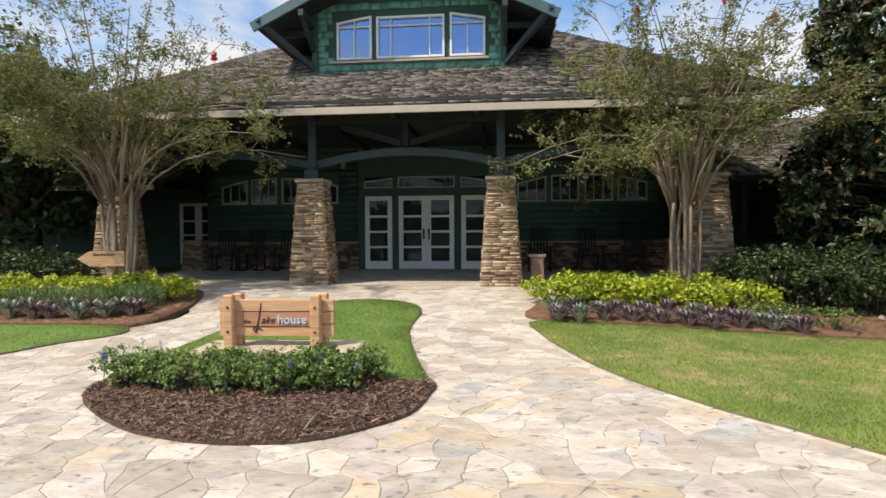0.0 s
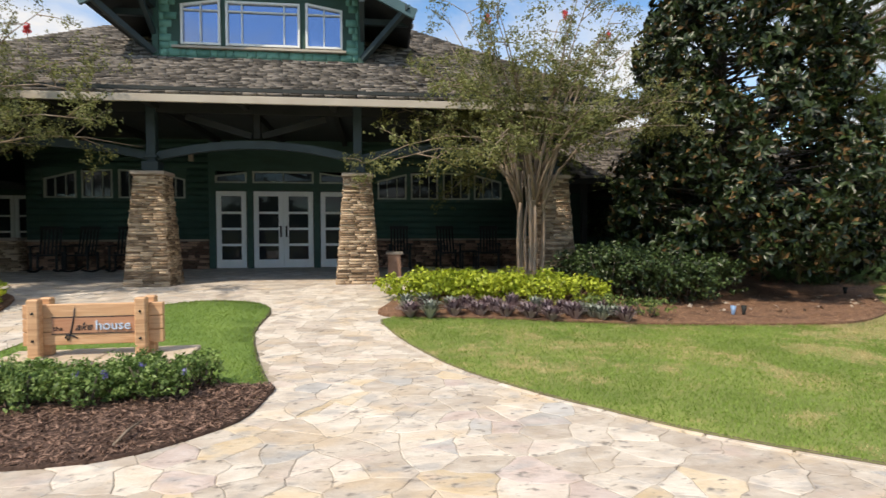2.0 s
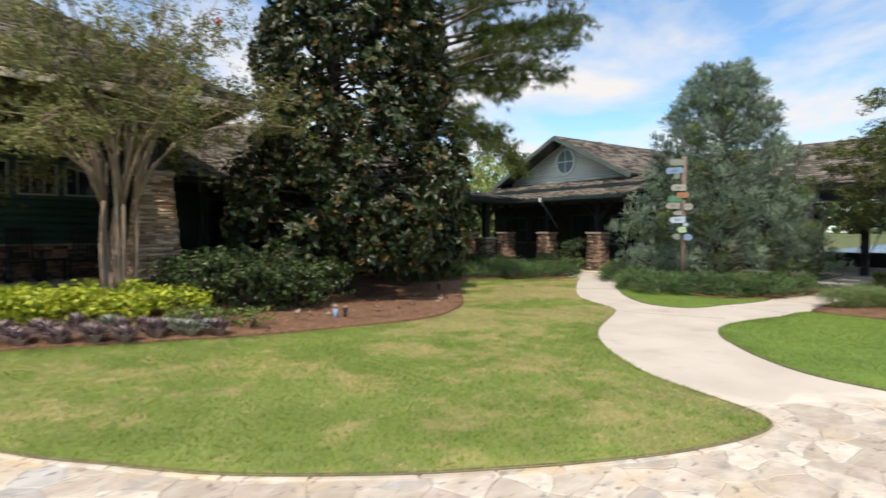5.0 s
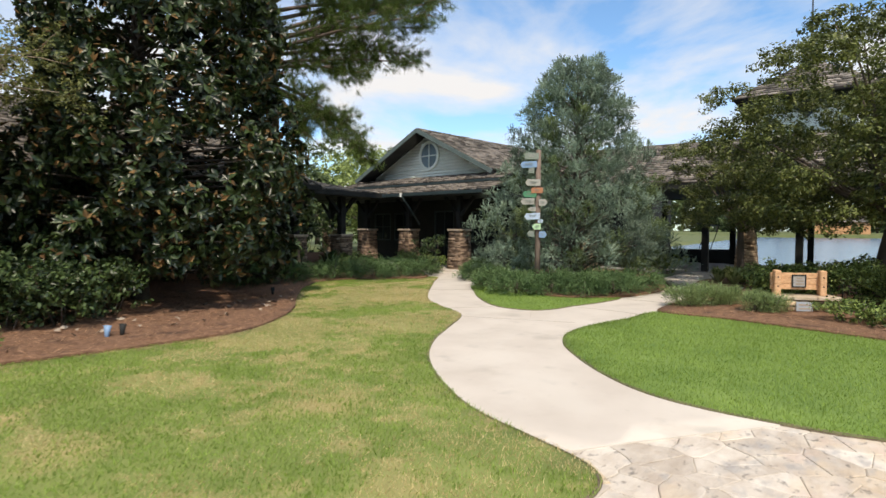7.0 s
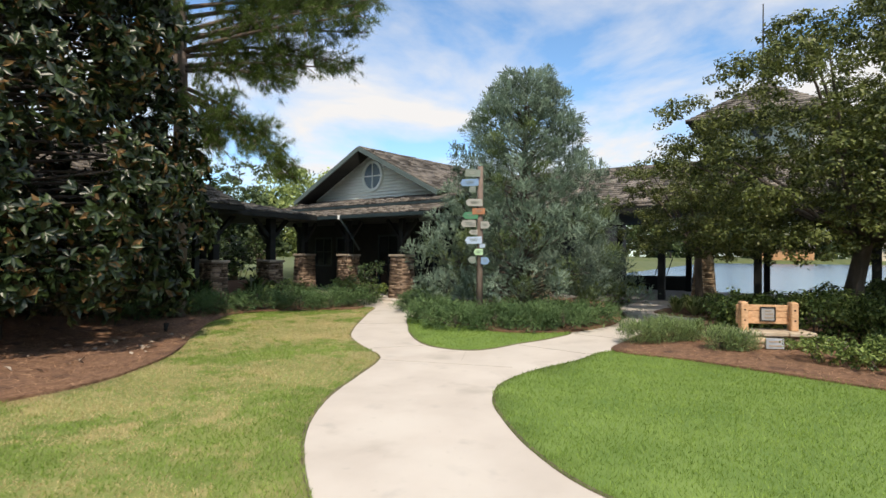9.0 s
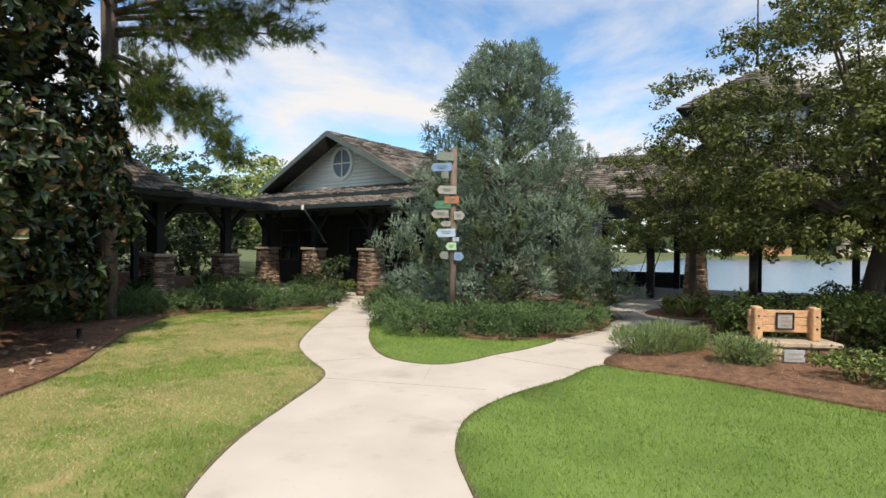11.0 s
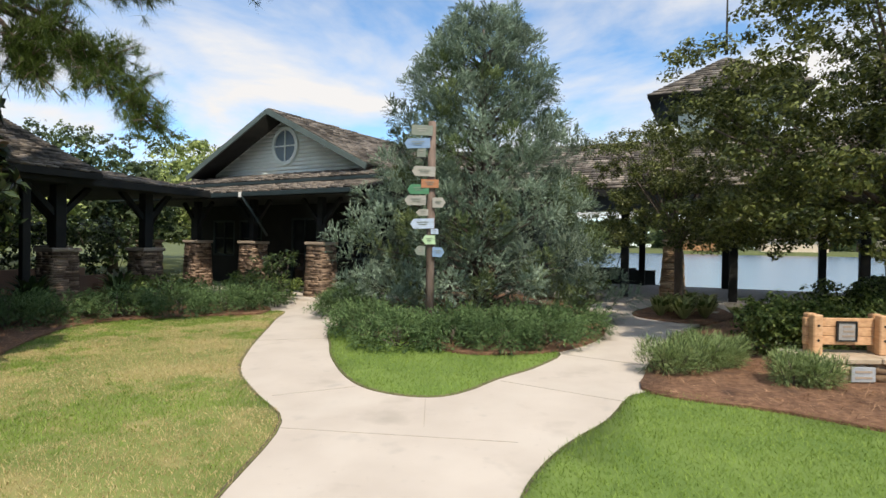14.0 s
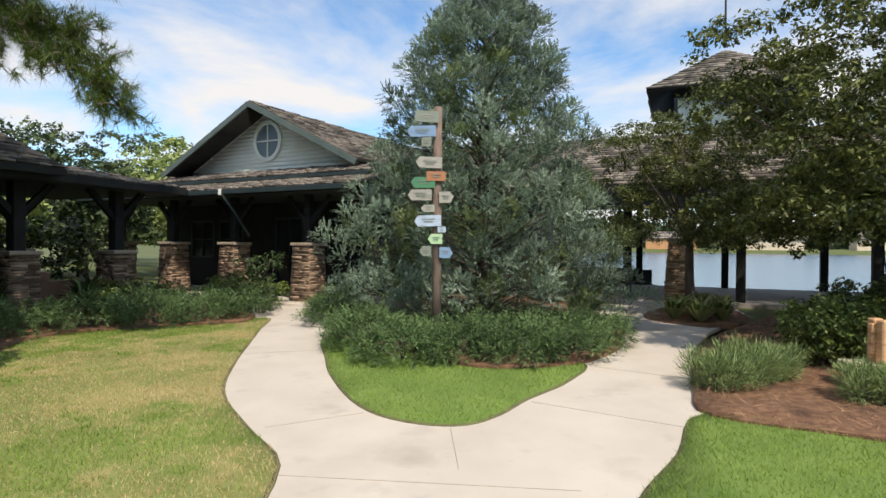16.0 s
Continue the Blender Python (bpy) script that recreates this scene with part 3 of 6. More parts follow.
ISLAND = curve_through([(-.34, 8.72), (-.43, 7.56), (-.41, 6.96), (-.27, 5.91), (-.12, 5.03), (-.16, 4.68), (-.27, 4.18), (-.56, 3.86), (-.90, 3.64),
                        (-1.25, 3.60), (-1.67, 3.65), (-2.14, 3.85), (-2.59, 4.21), (-2.97, 4.66), (-3.10, 5.1), (-3.13, 5.97), (-2.91, 7.31), (-2.6, 8.5), (-1.72, 9.38), (-.79, 9.36)], 4)
MULCH = curve_through([(-.13, 5.02), (-.16, 4.66), (-.29, 4.18), (-.57, 3.88), (-.90, 3.66), (-1.25, 3.62), (-1.67, 3.67), (-2.13, 3.87), (-2.57, 4.23), (-2.94, 4.67),
                       (-3.05, 5.1), (-2.9, 5.75), (-2.4, 5.7), (-.9, 5.6), (-.5, 5.15)], 4)
MULCH = np.array([-1.6, 4.9]) + (MULCH - np.array([-1.6, 4.9])) * 1.03
LAWN = curve_through([(1.28, 7.85), (1.22, 7.1), (1.44, 5.93), (1.66, 5.1), (2.0, 4.35), (2.36, 3.75), (2.76, 3.15), (3.4, 2.5), (4.0, 2.02), (4.49, 1.68), (4.9, 1.45), (5.35, 1.27), (5.75, 1.2), (6.02, 1.36),
                      (6.25, 1.8), (6.56, 2.41), (7.13, 3.06), (7.83, 3.65), (8.68, 4.12), (9.5, 4.42), (10.57, 4.85), (11.12, 5.5), (11.85, 6.3), (12.95, 7.05), (15.1, 8.3),
                      (16.3, 9.05), (14.9, 9.7), (13.6, 10.6), (12.2, 9.95), (10.6, 8.55), (9.6, 7.55), (8.7, 6.9), (7.6, 6.45), (6.3, 6.6), (4.6, 7.05), (2.6, 7.55)], 4)
TIP = curve_through([(15.05, 6.95), (13.45, 6.2), (12.38, 5.45), (11.77, 4.85), (11.6, 4.36), (11.7, 4.0), (12.05, 3.82), (12.55, 3.7), (13.4, 3.42), (14.4, 3.4), (15.4, 4.6)], 4)
EAST = curve_through([(12.6, 2.3), (11.6, 2.56), (10.75, 2.82), (9.95, 2.89), (9.3, 2.71), (8.8, 2.42), (8.16, 1.94), (7.68, 1.42), (7.47, .9), (7.4, .38), (7.4, -.1), (7.6, -1.6),
                      (8.6, -3.2), (10.6, -3.4), (11.5, -1.4), (11.95, 0), (12.4, 1.3)], 4)
LEFT = curve_through([(-4.1, 7.35), (-4.3, 7.05), (-4.62, 6.77), (-4.95, 6.2), (-5.6, 5.4), (-8, 4.2), (-10, 5), (-10, 7.8), (-7.5, 7.95), (-5.2, 7.9), (-4.4, 7.75)], 4)
PLAZA = [(-11, -4), (9.2, -4), (9.2, .2), (7.42, .46), (6.52, 1.22), (6.05, 1.55), (5.6, 3), (3, 8.2), (3.2, 10.2), (7.2, 10.9), (7.0, 16.3), (-7.4, 17.4), (-7.6, 12.2), (-5, 10.6), (-3.7, 8.4), (-4.5, 7.2), (-5.2, 6), (-11, 5)]

sheet("mortar_bed", PLAZA, -0.001, M_BED, "sandy mortar bed under the flagstones", "pavement", 0.03)
CONC = [(6.0, 1.62), (6.2, 2.5), (7.1, 3.5), (8.2, 4.5), (10.0, 5.2), (10.9, 6.0), (11.5, 6.9), (12.6, 7.6), (14.8, 8.8), (17.0, 10.0), (19.3, 11.2), (20.2, 10.4), (17.6, 8.4), (16.3, 6.8), (15.3, 5.6), (14.6, 4.6),
        (15.0, 3.7), (15.6, 3.0), (17.4, 2.95), (19.8, 3.6), (23.4, 3.4), (23.4, .6), (20.2, .7), (17.4, 1.7), (16.1, 2.0), (14.0, 2.1), (12.4, 1.7), (10.75, 2.2), (9.9, 2.1), (9.3, 1.7), (8.8, 1.2), (8.2, .5), (7.42, .42), (6.52, 1.22)]
sheet("concrete_path", CONC, 0.012, M_CONC, "pale buff concrete path with joints and light stains", "path", 0.05)

ISLAND_LAWN = sheet("lawn_island", ISLAND, 0.018, M_TURF2, "green turf of the island bed by the sign", "lawn", 0.07)
sheet("mulch_bed", MULCH, 0.024, M_MULCH, "dark brown bark mulch in front of the sign", "mulch", 0.08, 0.2, 0.01)
sheet("lawn_large", LAWN, 0.02, M_TURF, "mown lawn with yellowed dry patches", "lawn", 0.08)
sheet("lawn_tip", TIP, 0.02, M_TURF2, "small green lawn at the fork of the path", "lawn", 0.08)
sheet("lawn_east", EAST, 0.02, M_TURF2, "bright green mown lawn beside the concrete path", "lawn", 0.08)
sheet("lawn_left", LEFT, 0.02, M_TURF2, "green lawn beside the flagstone path", "lawn", 0.08)
BEDR = curve_through([(1.25, 8.0), (1.4, 8.7), (1.9, 9.6), (3.2, 10.5), (6.2, 11.2), (7.6, 14), (12, 16), (16.8, 12), (16.8, 9.9), (15.7, 9.0), (14.9, 9.68), (13.6, 10.58), (12.2, 9.93), (10.6, 8.53), (9.6, 7.53), (8.7, 6.88), (7.6, 6.43), (6.3, 6.58), (4.6, 7.03), (2.6, 7.53)], 4)
sheet("bed_straw", BEDR, 0.05, M_STRAW, "orange-brown pine straw and mulch in the planting bed", "mulch", 0.08, 0.4, 0.015)
BEDL = curve_through([(-4.2, 7.7), (-3.95, 8.3), (-4.1, 9.6), (-4.6, 10.6), (-6.4, 12.2), (-12, 13), (-12, 7.8), (-7.5, 7.8), (-5.2, 7.75)], 4)
sheet("bed_left", BEDL, 0.045, M_STRAW, "brown mulch in the planting bed beside the porch", "mulch", 0.08, 0.4, 0.015)
BEDE = curve_through([(12.55, 2.25), (13.4, 2.3), (14.6, 2.2), (16.2, 1.9), (18.4, 1.0), (21, -.6), (22, -5), (14, -6), (11, -4), (11.3, -1.4), (11.8, 0), (12.3, 1.2)], 4)
sheet("bed_east", BEDE, 0.045, M_STRAW, "red-brown pine straw round the low stone sign", "mulch", 0.08, 0.4, 0.015)
BEDT = curve_through([(14.4, 3.3), (16.6, 2.95), (19.6, 3.9), (22, 5), (21.5, 8.5), (18.4, 8.9), (16, 7.5), (14.9, 6.9), (14.2, 5.4), (13.6, 4.4)], 4)
sheet("bed_fork", BEDT, 0.045, M_STRAW, "brown mulch under the junipers at the fork", "mulch", 0.08, 0.4, 0.015)

# ---- the lakehouse: local x along its front, y to the back, z from its porch floor ----
HOUSE = pose(-0.46, 16.05, 0.3, 0, 0, -6)
house = thing("lakehouse", HOUSE, "dark teal lodge with shake roof, deep porch and dormer", "house")
win_u = [(-6.02, -5.23, .25, .05), (-5.11, -4.35, .04, 0), (-4.21, -3.4, 0, .04), (-3.28, -2.54, .05, .25), (2.53, 3.33, .25, .05), (3.45, 4.21, .04, 0), (4.35, 5.11, 0, .04), (5.23, 6.02, .05, .25)]
door_u = [(-1.78, -.96), (-.81, .80), (.96, 1.76)]
holes = [(a, b, 1.88, 2.64) for a, b, _, _ in win_u] + [(a, b, 0, 2.10) for a, b in door_u] + [(a, b, 2.30, 2.62) for a, b in door_u]
bm = bmesh.new()
wall_with_holes(bm, -6.45, 6.45, 0, 3.45, 0.0, 0.18, holes)
wallp = part("wall", weld(bm), M_TEAL_SHADED, house, "teal board siding with the porch shade in its colour")
sid = []
for k in range(15):
    z = 0.84 + k * 0.175
    for (a, b) in ((-6.45, -6.06), (-2.5, -1.95), (1.95, 2.5), (6.06, 6.45)) if 1.80 < z < 2.7 else ((-6.45, -1.95), (1.95, 6.45)):
        c = np.array([(a + b) / 2, -0.012, z]); 
        p = CUBE * [b - a, 0.02, 0.17]; p[4:, 1] += 0.008
        sid.append(c + p)
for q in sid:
    slabs("siding_board", [q], M_TEAL_SHADED, wallp)
for x0, x1 in ((-6.45, -1.95), (1.95, 6.45)):
    tagged(slabs("stone_wainscot", courses((x0, -0.02), (x1, -0.02), 0, 0.74, (0, -1), 0.06, 0.05, 0.09, 0.12, 0.35), M_WAIN, wallp, ), kind="stuff")
    part("wainscot_sill", boxes([(((x0 + x1) / 2, -0.05, 0.77), (x1 - x0, 0.14, 0.05))], 0.008), M_CAP, wallp)
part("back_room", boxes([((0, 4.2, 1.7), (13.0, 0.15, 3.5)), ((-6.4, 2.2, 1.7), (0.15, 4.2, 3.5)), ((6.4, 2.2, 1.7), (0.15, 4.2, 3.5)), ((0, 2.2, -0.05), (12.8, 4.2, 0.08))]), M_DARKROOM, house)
for a, b, l, r in win_u:
    w = bmesh.new()
    pane_frame(w, a, b, 1.88, 2.64, 0.03, 0.045, 0.09, [a + (b - a) * k / 3 for k in (1, 2)], (), (l, r))
    wo = part("window", w, M_SASH, house, "arched row window with pale frame")
    pane("pane", a + .03, b - .03, 1.9, 2.62, 0.05, wo, (l, r))
    if l > .1 or r > .1:
        f = bmesh.new(); 
        f.faces.new([f.verts.new(p) for p in ((a, -0.003, 2.645), (b, -0.003, 2.645), (b, -0.003, 2.64 - r), (a, -0.003, 2.64 - l))])
        part("head_board", f, M_TEAL_SHADED, wo)
# entrance doors with transoms
for k, (a, b) in enumerate(door_u):
    leafs = [(a + .02, (a + b) / 2 - .004), ((a + b) / 2 + .004, b - .02)] if k == 1 else [(a + .02, b - .02)]
    for a2, b2 in leafs:
        d = bmesh.new()
        pane_frame(d, a2, b2, 0.02, 2.08, 0.02, 0.13, 0.06, (), [0.02 + 2.06 * q for q in (.3, .51, .72)])
        box(d, ((a2 + b2) / 2, 0.02, 0.14), (b2 - a2 - .02, 0.058, 0.2))
        do = part("door", d, M_WHITE, house, "white glazed entrance door")
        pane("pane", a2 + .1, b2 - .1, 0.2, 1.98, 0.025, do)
        if k == 1:
            s = 1 if a2 > -0.2 else -1
            e = a2 + .07 if s > 0 else b2 - .07
            part("handle", boxes([((e, -0.04, 1.0), (0.022, 0.03, 0.26)), ((e, -0.02, 1.0), (0.05, 0.012, 0.30))], 0.004), M_DARKW, do, "dark metal pull handle")
    t = bmesh.new()
    arch = ((.12, .02), (0, 0), (.02, .12))[k]
    pane_frame(t, a, b, 2.30, 2.62, 0.02, 0.045, 0.08, [(a + b) / 2] if k == 1 else (), (), arch)
    to = part("transom_window", t, M_SASH, house, "pale framed transom above the doors")
    pane("pane", a + .03, b - .03, 2.32, 2.60, 0.04, to, arch)
# porch timber: posts on the pillars, arched beams, struts
PIL = ((-6.0, -4.5), (-1.73, -4.5), (2.1, -4.5), (6.05, -4.5))
for u, v in PIL:
    stone_pillar(HOUSE @ pose(u, v, 0.0), 0.80, 0.50, 2.13, "battered pillar of stacked tan ledge stone under the porch roof")
    part("porch_post", boxes([((u, v, 2.80), (0.17, 0.17, 1.30)), ((u, v, 2.24), (0.30, 0.30, 0.18)), ((u, v, 2.42), (0.24, 0.24, 0.06))], 0.01), M_BEAM, house)
for u0, u1 in ((-6.0, -1.73), (-1.73, 2.1), (2.1, 6.05)):
    bm = bmesh.new()
    n = 14
    ribbon(bm, [(u0 + (u1 - u0) * k / n, -4.45, 2.42 + 0.26 * (1 - (2 * k / n - 1) ** 2)) for k in range(n + 1)], 0.14, 0.15)
    part("arched_beam", bm, M_BEAM, house)
    bm = bmesh.new()
    c = (u0 + u1) / 2
    beam(bm, (c, -4.45, 2.8), (c, -4.45, 3.3), 0.12, 0.12)
    beam(bm, (c - .1, -4.45, 2.85), (c - 1.3, -4.45, 3.2), 0.10, 0.12)
    beam(bm, (c + .1, -4.45, 2.85), (c + 1.3, -4.45, 3.2), 0.10, 0.12)
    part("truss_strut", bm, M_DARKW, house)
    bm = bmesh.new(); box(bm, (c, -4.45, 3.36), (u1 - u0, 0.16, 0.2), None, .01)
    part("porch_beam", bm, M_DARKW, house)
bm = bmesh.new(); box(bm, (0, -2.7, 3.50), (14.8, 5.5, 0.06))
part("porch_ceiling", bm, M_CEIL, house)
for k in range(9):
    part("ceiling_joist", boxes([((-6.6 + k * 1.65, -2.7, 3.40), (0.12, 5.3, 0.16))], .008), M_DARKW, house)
# main hip roof
E0, ZE, RZ = 7.45, 3.40, 7.30
roof_plane("roof", (-E0, -5.5, ZE), (E0, -5.5, ZE), (2.8, 1.6, RZ), (-2.8, 1.6, RZ), house)
roof_plane("roof", (-E0, 8.7, ZE), (-E0, -5.5, ZE), (-2.8, 1.6, RZ), (-2.81, 1.61, RZ), house, row=0.35, width=0.4)
roof_plane("roof", (E0, -5.5, ZE), (E0, 8.7, ZE), (2.81, 1.61, RZ), (2.8, 1.6, RZ), house, row=0.35, width=0.4)
roof_plane("roof", (E0, 8.7, ZE), (-E0, 8.7, ZE), (-2.8, 1.6, RZ), (2.8, 1.6, RZ), house, row=0.6, width=0.8)
for c, d in (((0, -5.52, 3.31), (2 * E0 + .06, 0.05, 0.13)), ((-E0 - .01, 1.6, 3.31), (.05, 14.2, .13)), ((E0 + .01, 1.6, 3.31), (.05, 14.2, .13))):
    part("fascia", boxes([(c, d)], .006), M_FASCIA, house, "tan painted eave fascia")
# dormer
dv = -3.2
dor = []
DW = [(-1.58, -.78, .16, .03), (-.67, .86, .06, .06), (.98, 1.76, .03, .16)]
bm = bmesh.new()
wall_with_holes(bm, -2.05, 2.13, 4.45, 6.25, dv, dv + .15, [(a, b, 4.94, 5.93) for a, b, _, _ in DW])
for s, uu in ((-1, -2.05), (1, 2.13)):
    box(bm, (uu - s * .075, dv + 2.2, 5.4), (.15, 4.1, 1.7))
g = [bm.verts.new(p) for p in ((-2.05, dv, 6.25), (2.13, dv, 6.25), (.04, dv, 7.1), (-2.05, dv + .15, 6.25), (2.13, dv + .15, 6.25), (.04, dv + .15, 7.1))]
bm.faces.new(g[:3]); bm.faces.new(g[3:][::-1])
dw = part("dormer_wall", bm, M_TEAL_SHADED, house, "teal shingled dormer wall")
sh = []
for r in range(11):
    z = 4.62 + r * .15
    u = -2.05
    while u < 2.1:
        w = rng.uniform(.12, .3); b = min(u + w, 2.13)
        if not any(a - .06 < b and b2 + .06 > u and 4.86 < z + .07 and z - .07 < 6.0 for a, b2, _, _ in DW):
            p = CUBE * [b - u - .008, .02, .15]; p[:4, 1] -= .012
            sh.append(p + [(u + b) / 2, dv - .012, z + rng.uniform(-.008, .008)])
        u = b
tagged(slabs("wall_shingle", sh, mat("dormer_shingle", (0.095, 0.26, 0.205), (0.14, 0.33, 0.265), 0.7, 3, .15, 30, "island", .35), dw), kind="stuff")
part("dormer_sill", boxes([((.04, dv - .06, 4.50), (4.5, .12, .07)), ((.04, dv - .05, 4.88), (3.6, .10, .05))], .006), M_FASCIA, dw)
for u in (-2.08, 2.16):
    part("corner_board", boxes([((u, dv - .02, 5.35), (.13, .10, 1.75))], .006), M_TEAL_SHADED, dw)
for a, b, l, r in DW:
    w = bmesh.new()
    wide = b - a > 1
    pane_frame(w, a, b, 4.94, 5.93, dv - .02, .045, .08, [a + .33, b - .33] if wide else [(a + b) / 2], [5.66], (l, r))
    wo = part("dormer_window", w, M_WHITE, house, "white framed dormer window with sky blue painted into its panes")
    pane("pane", a + .03, b - .03, 4.96, 5.91, dv + .01, wo, (l, r), M_SKYGLASS)
    hb = bmesh.new(); hb.faces.new([hb.verts.new(p) for p in ((a, dv - .004, 5.95), (b, dv - .004, 5.95), (b, dv - .004, 5.93 - r), (a, dv - .004, 5.93 - l))])
    part("head_board", hb, M_TEAL_SHADED, wo)
roof_plane("dormer_roof", (-3.2, dv - .85, 5.55), (-3.2, dv + 4.2, 5.55), (.04, dv + 4.6, 7.12), (.04, dv - .85, 7.12), house)
roof_plane("dormer_roof", (3.28, dv - .85, 5.55), (3.28, dv + 4.2, 5.55), (.04, dv + 4.6, 7.12), (.04, dv - .85, 7.12), house)
bm = bmesh.new()
for s in (-1, 1):
    beam(bm, (.04, dv - .87, 7.02), (.04 + s * 3.24, dv - .87, 5.45), .07, .2)
part("bargeboard", bm, M_BARGE, house, "blue-green dormer bargeboard")
for s in (-1, 1):
    bm = bmesh.new()
    u = .04 + s * 2.15
    beam(bm, (u, dv - .04, 4.75), (u + s * .95, dv - .9, 5.6), .11, .11)
    beam(bm, (u, dv - .04, 5.55), (u + s * 1.05, dv - .04, 5.55), .11, .13)
    beam(bm, (u, dv - .9, 5.72), (u, dv, 5.72), .11, .13)
    beam(bm, (u, dv - .05, 5.15), (u, dv - .85, 5.7), .09, .09)
    part("bracket", bm, M_BEAM, house)
# side wings with low porch roofs
for s in (-1, 1):
    lo, hi = (6.45, 15.5)
    u0, u1 = (lo, hi) if s > 0 else (-hi, -lo)
    c, wdt = (u0 + u1) / 2, hi - lo
    bm = bmesh.new(); wall_with_holes(bm, u0, u1, 0, 3.84, 1.6, 1.75, [(-8.3, -7.0, 0, 2.05)] if s < 0 else [(9.0, 10.2, .8, 2), (11, 12.2, .8, 2)])
    wing = part("wing_wall", bm, M_TEAL_SHADED, house)
    roof_plane("wing_roof", (u0, -2.6, 2.28), (u1, -2.6, 2.28), (u1, 3.4, 4.6), (u0, 3.4, 4.6), house)
    part("wing_fascia", boxes([((c, -2.62, 2.20), (wdt, .05, .12))], .005), M_FASCIA if s < 0 else M_DARKW, house)
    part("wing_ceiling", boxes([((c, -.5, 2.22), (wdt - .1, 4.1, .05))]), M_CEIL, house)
    stone_pillar(HOUSE @ pose(s * 6.75, -.1, 0), .62, .50, .84, "low stone pier at the corner of the porch wall", group="wall piers")
    for k in range(4):
        part("wing_post", boxes([((u0 + (k + .5) * wdt / 4, -2.3, 1.1), (.13, .13, 2.2))], .01), M_DARKW, house)
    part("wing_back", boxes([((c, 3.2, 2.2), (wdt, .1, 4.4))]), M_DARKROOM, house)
d = bmesh.new()
for a2, b2 in ((-8.28, -7.66), (-7.64, -7.02)):
    pane_frame(d, a2, b2, .02, 2.03, 1.62, .1, .06, (), (.55, 1.0, 1.45))
wd = part("wing_door", d, M_WHITE, house, "white glazed double door in the wing")
pane("pane", -8.25, -7.05, .1, 1.95, 1.64, wd)

# ---- the gabled house to the east ----
GAB = Matrix.Translation((20.87, 12.24, 0.0)) @ pose(0, 0, 0, 0, 0, -100)
# local: y runs back along the ridge, x to the north-facing left is negative
gable = thing("gabled_house", GAB, "pale green gabled house with shake roof and dark porch", "house")
roof_plane("roof", (-3.45, -.72, 3.36), (-3.45, 12, 3.36), (0, 12, 5.07), (0, -.72, 5.07), gable, row=.17, width=.34)
roof_plane("roof", (3.45, -.72, 3.36), (3.45, 12, 3.36), (0, 12, 5.07), (0, -.72, 5.07), gable, row=.17, width=.34)
bm = bmesh.new()
g0 = [bm.verts.new(p) for p in ((-3.1, 0, 3.3), (3.1, 0, 3.3), (3.1, 0, 3.42), (0, 0, 4.95), (-3.1, 0, 3.42))]
g1 = [bm.verts.new(v.co + Vector((0, .15, 0))) for v in g0]
bm.faces.new(g0); bm.faces.new(g1[::-1])
gw = part("gable_wall", bm, M_PALE, gable, "pale green lap siding in the gable")
lap = []
for k in range(16):
    z = 3.36 + k * .11
    hw = min(3.1, (4.93 - z - .05) / .495)
    if hw > .1:
        p = CUBE * [2 * hw, .018, .108]; p[:4, 1] -= .008
        lap.append(p + [0, -.01, z])
for q in lap:
    slabs("lap_board", [q], M_PALE, gw)
bm = bmesh.new()
n = 28
for k in range(n):
    a0, a1 = k * math.tau / n, (k + 1) * math.tau / n
    beam(bm, (.46 * math.cos(a0), -.06, 4.12 + .5 * math.sin(a0)), (.46 * math.cos(a1), -.06, 4.12 + .5 * math.sin(a1)), .10, .08, (0, 1, 0))
box(bm, (0, -.065, 4.12), (.035, .04, .9)); box(bm, (0, -.065, 4.12), (.84, .04, .035))
rw = part("round_window", bm, M_PALE, gable, "round four-light window with pale surround")
bm = bmesh.new()
bm.faces.new([bm.verts.new((.42 * math.cos(k * math.tau / n), -.055, 4.12 + .46 * math.sin(k * math.tau / n))) for k in range(n)])
part("pane", bm, glass_mat("round_window_glass", (.13, .19, .23), .1), rw)
bm = bmesh.new()
for s in (-1, 1):
    beam(bm, (0, -.75, 4.98), (s * 3.48, -.75, 3.26), .05, .14)
part("bargeboard", bm, mat("grey_green_trim", (.075, .11, .105), (.11, .15, .145), .6, 2, .1, 40), gable)
roof_plane("pent_roof", (-4.0, -1.0, 3.02), (4.0, -1.0, 3.02), (4.0, .0, 3.32), (-4.0, .0, 3.32), gable)
roof_plane("porch_roof", (-4.6, -2.4, 2.56), (4.4, -2.4, 2.56), (4.4, -.5, 3.0), (-4.6, -.5, 3.0), gable)
part("gutter", boxes([((-.1, -2.44, 2.50), (9.0, .06, .10))], .006), M_BEAM, gable)
part("gutter", boxes([((0, -1.04, 2.96), (8.0, .05, .08))], .006), M_BEAM, gable)
part("gutter_end", boxes([((1.0, -2.48, 2.49), (.05, .09, .13))], .008), M_WHITE, gable, "white gutter end cap")
bm = bmesh.new(); tube(bm, [(1.03, -2.45, 2.45), (1.2, -2.2, 2.0), (1.4, -1.98, 1.5)], [.032, .032, .032], 8)
part("downspout", bm, M_BEAM, gable, "slanting dark downspout")
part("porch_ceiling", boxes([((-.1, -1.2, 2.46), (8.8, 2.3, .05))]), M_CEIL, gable)
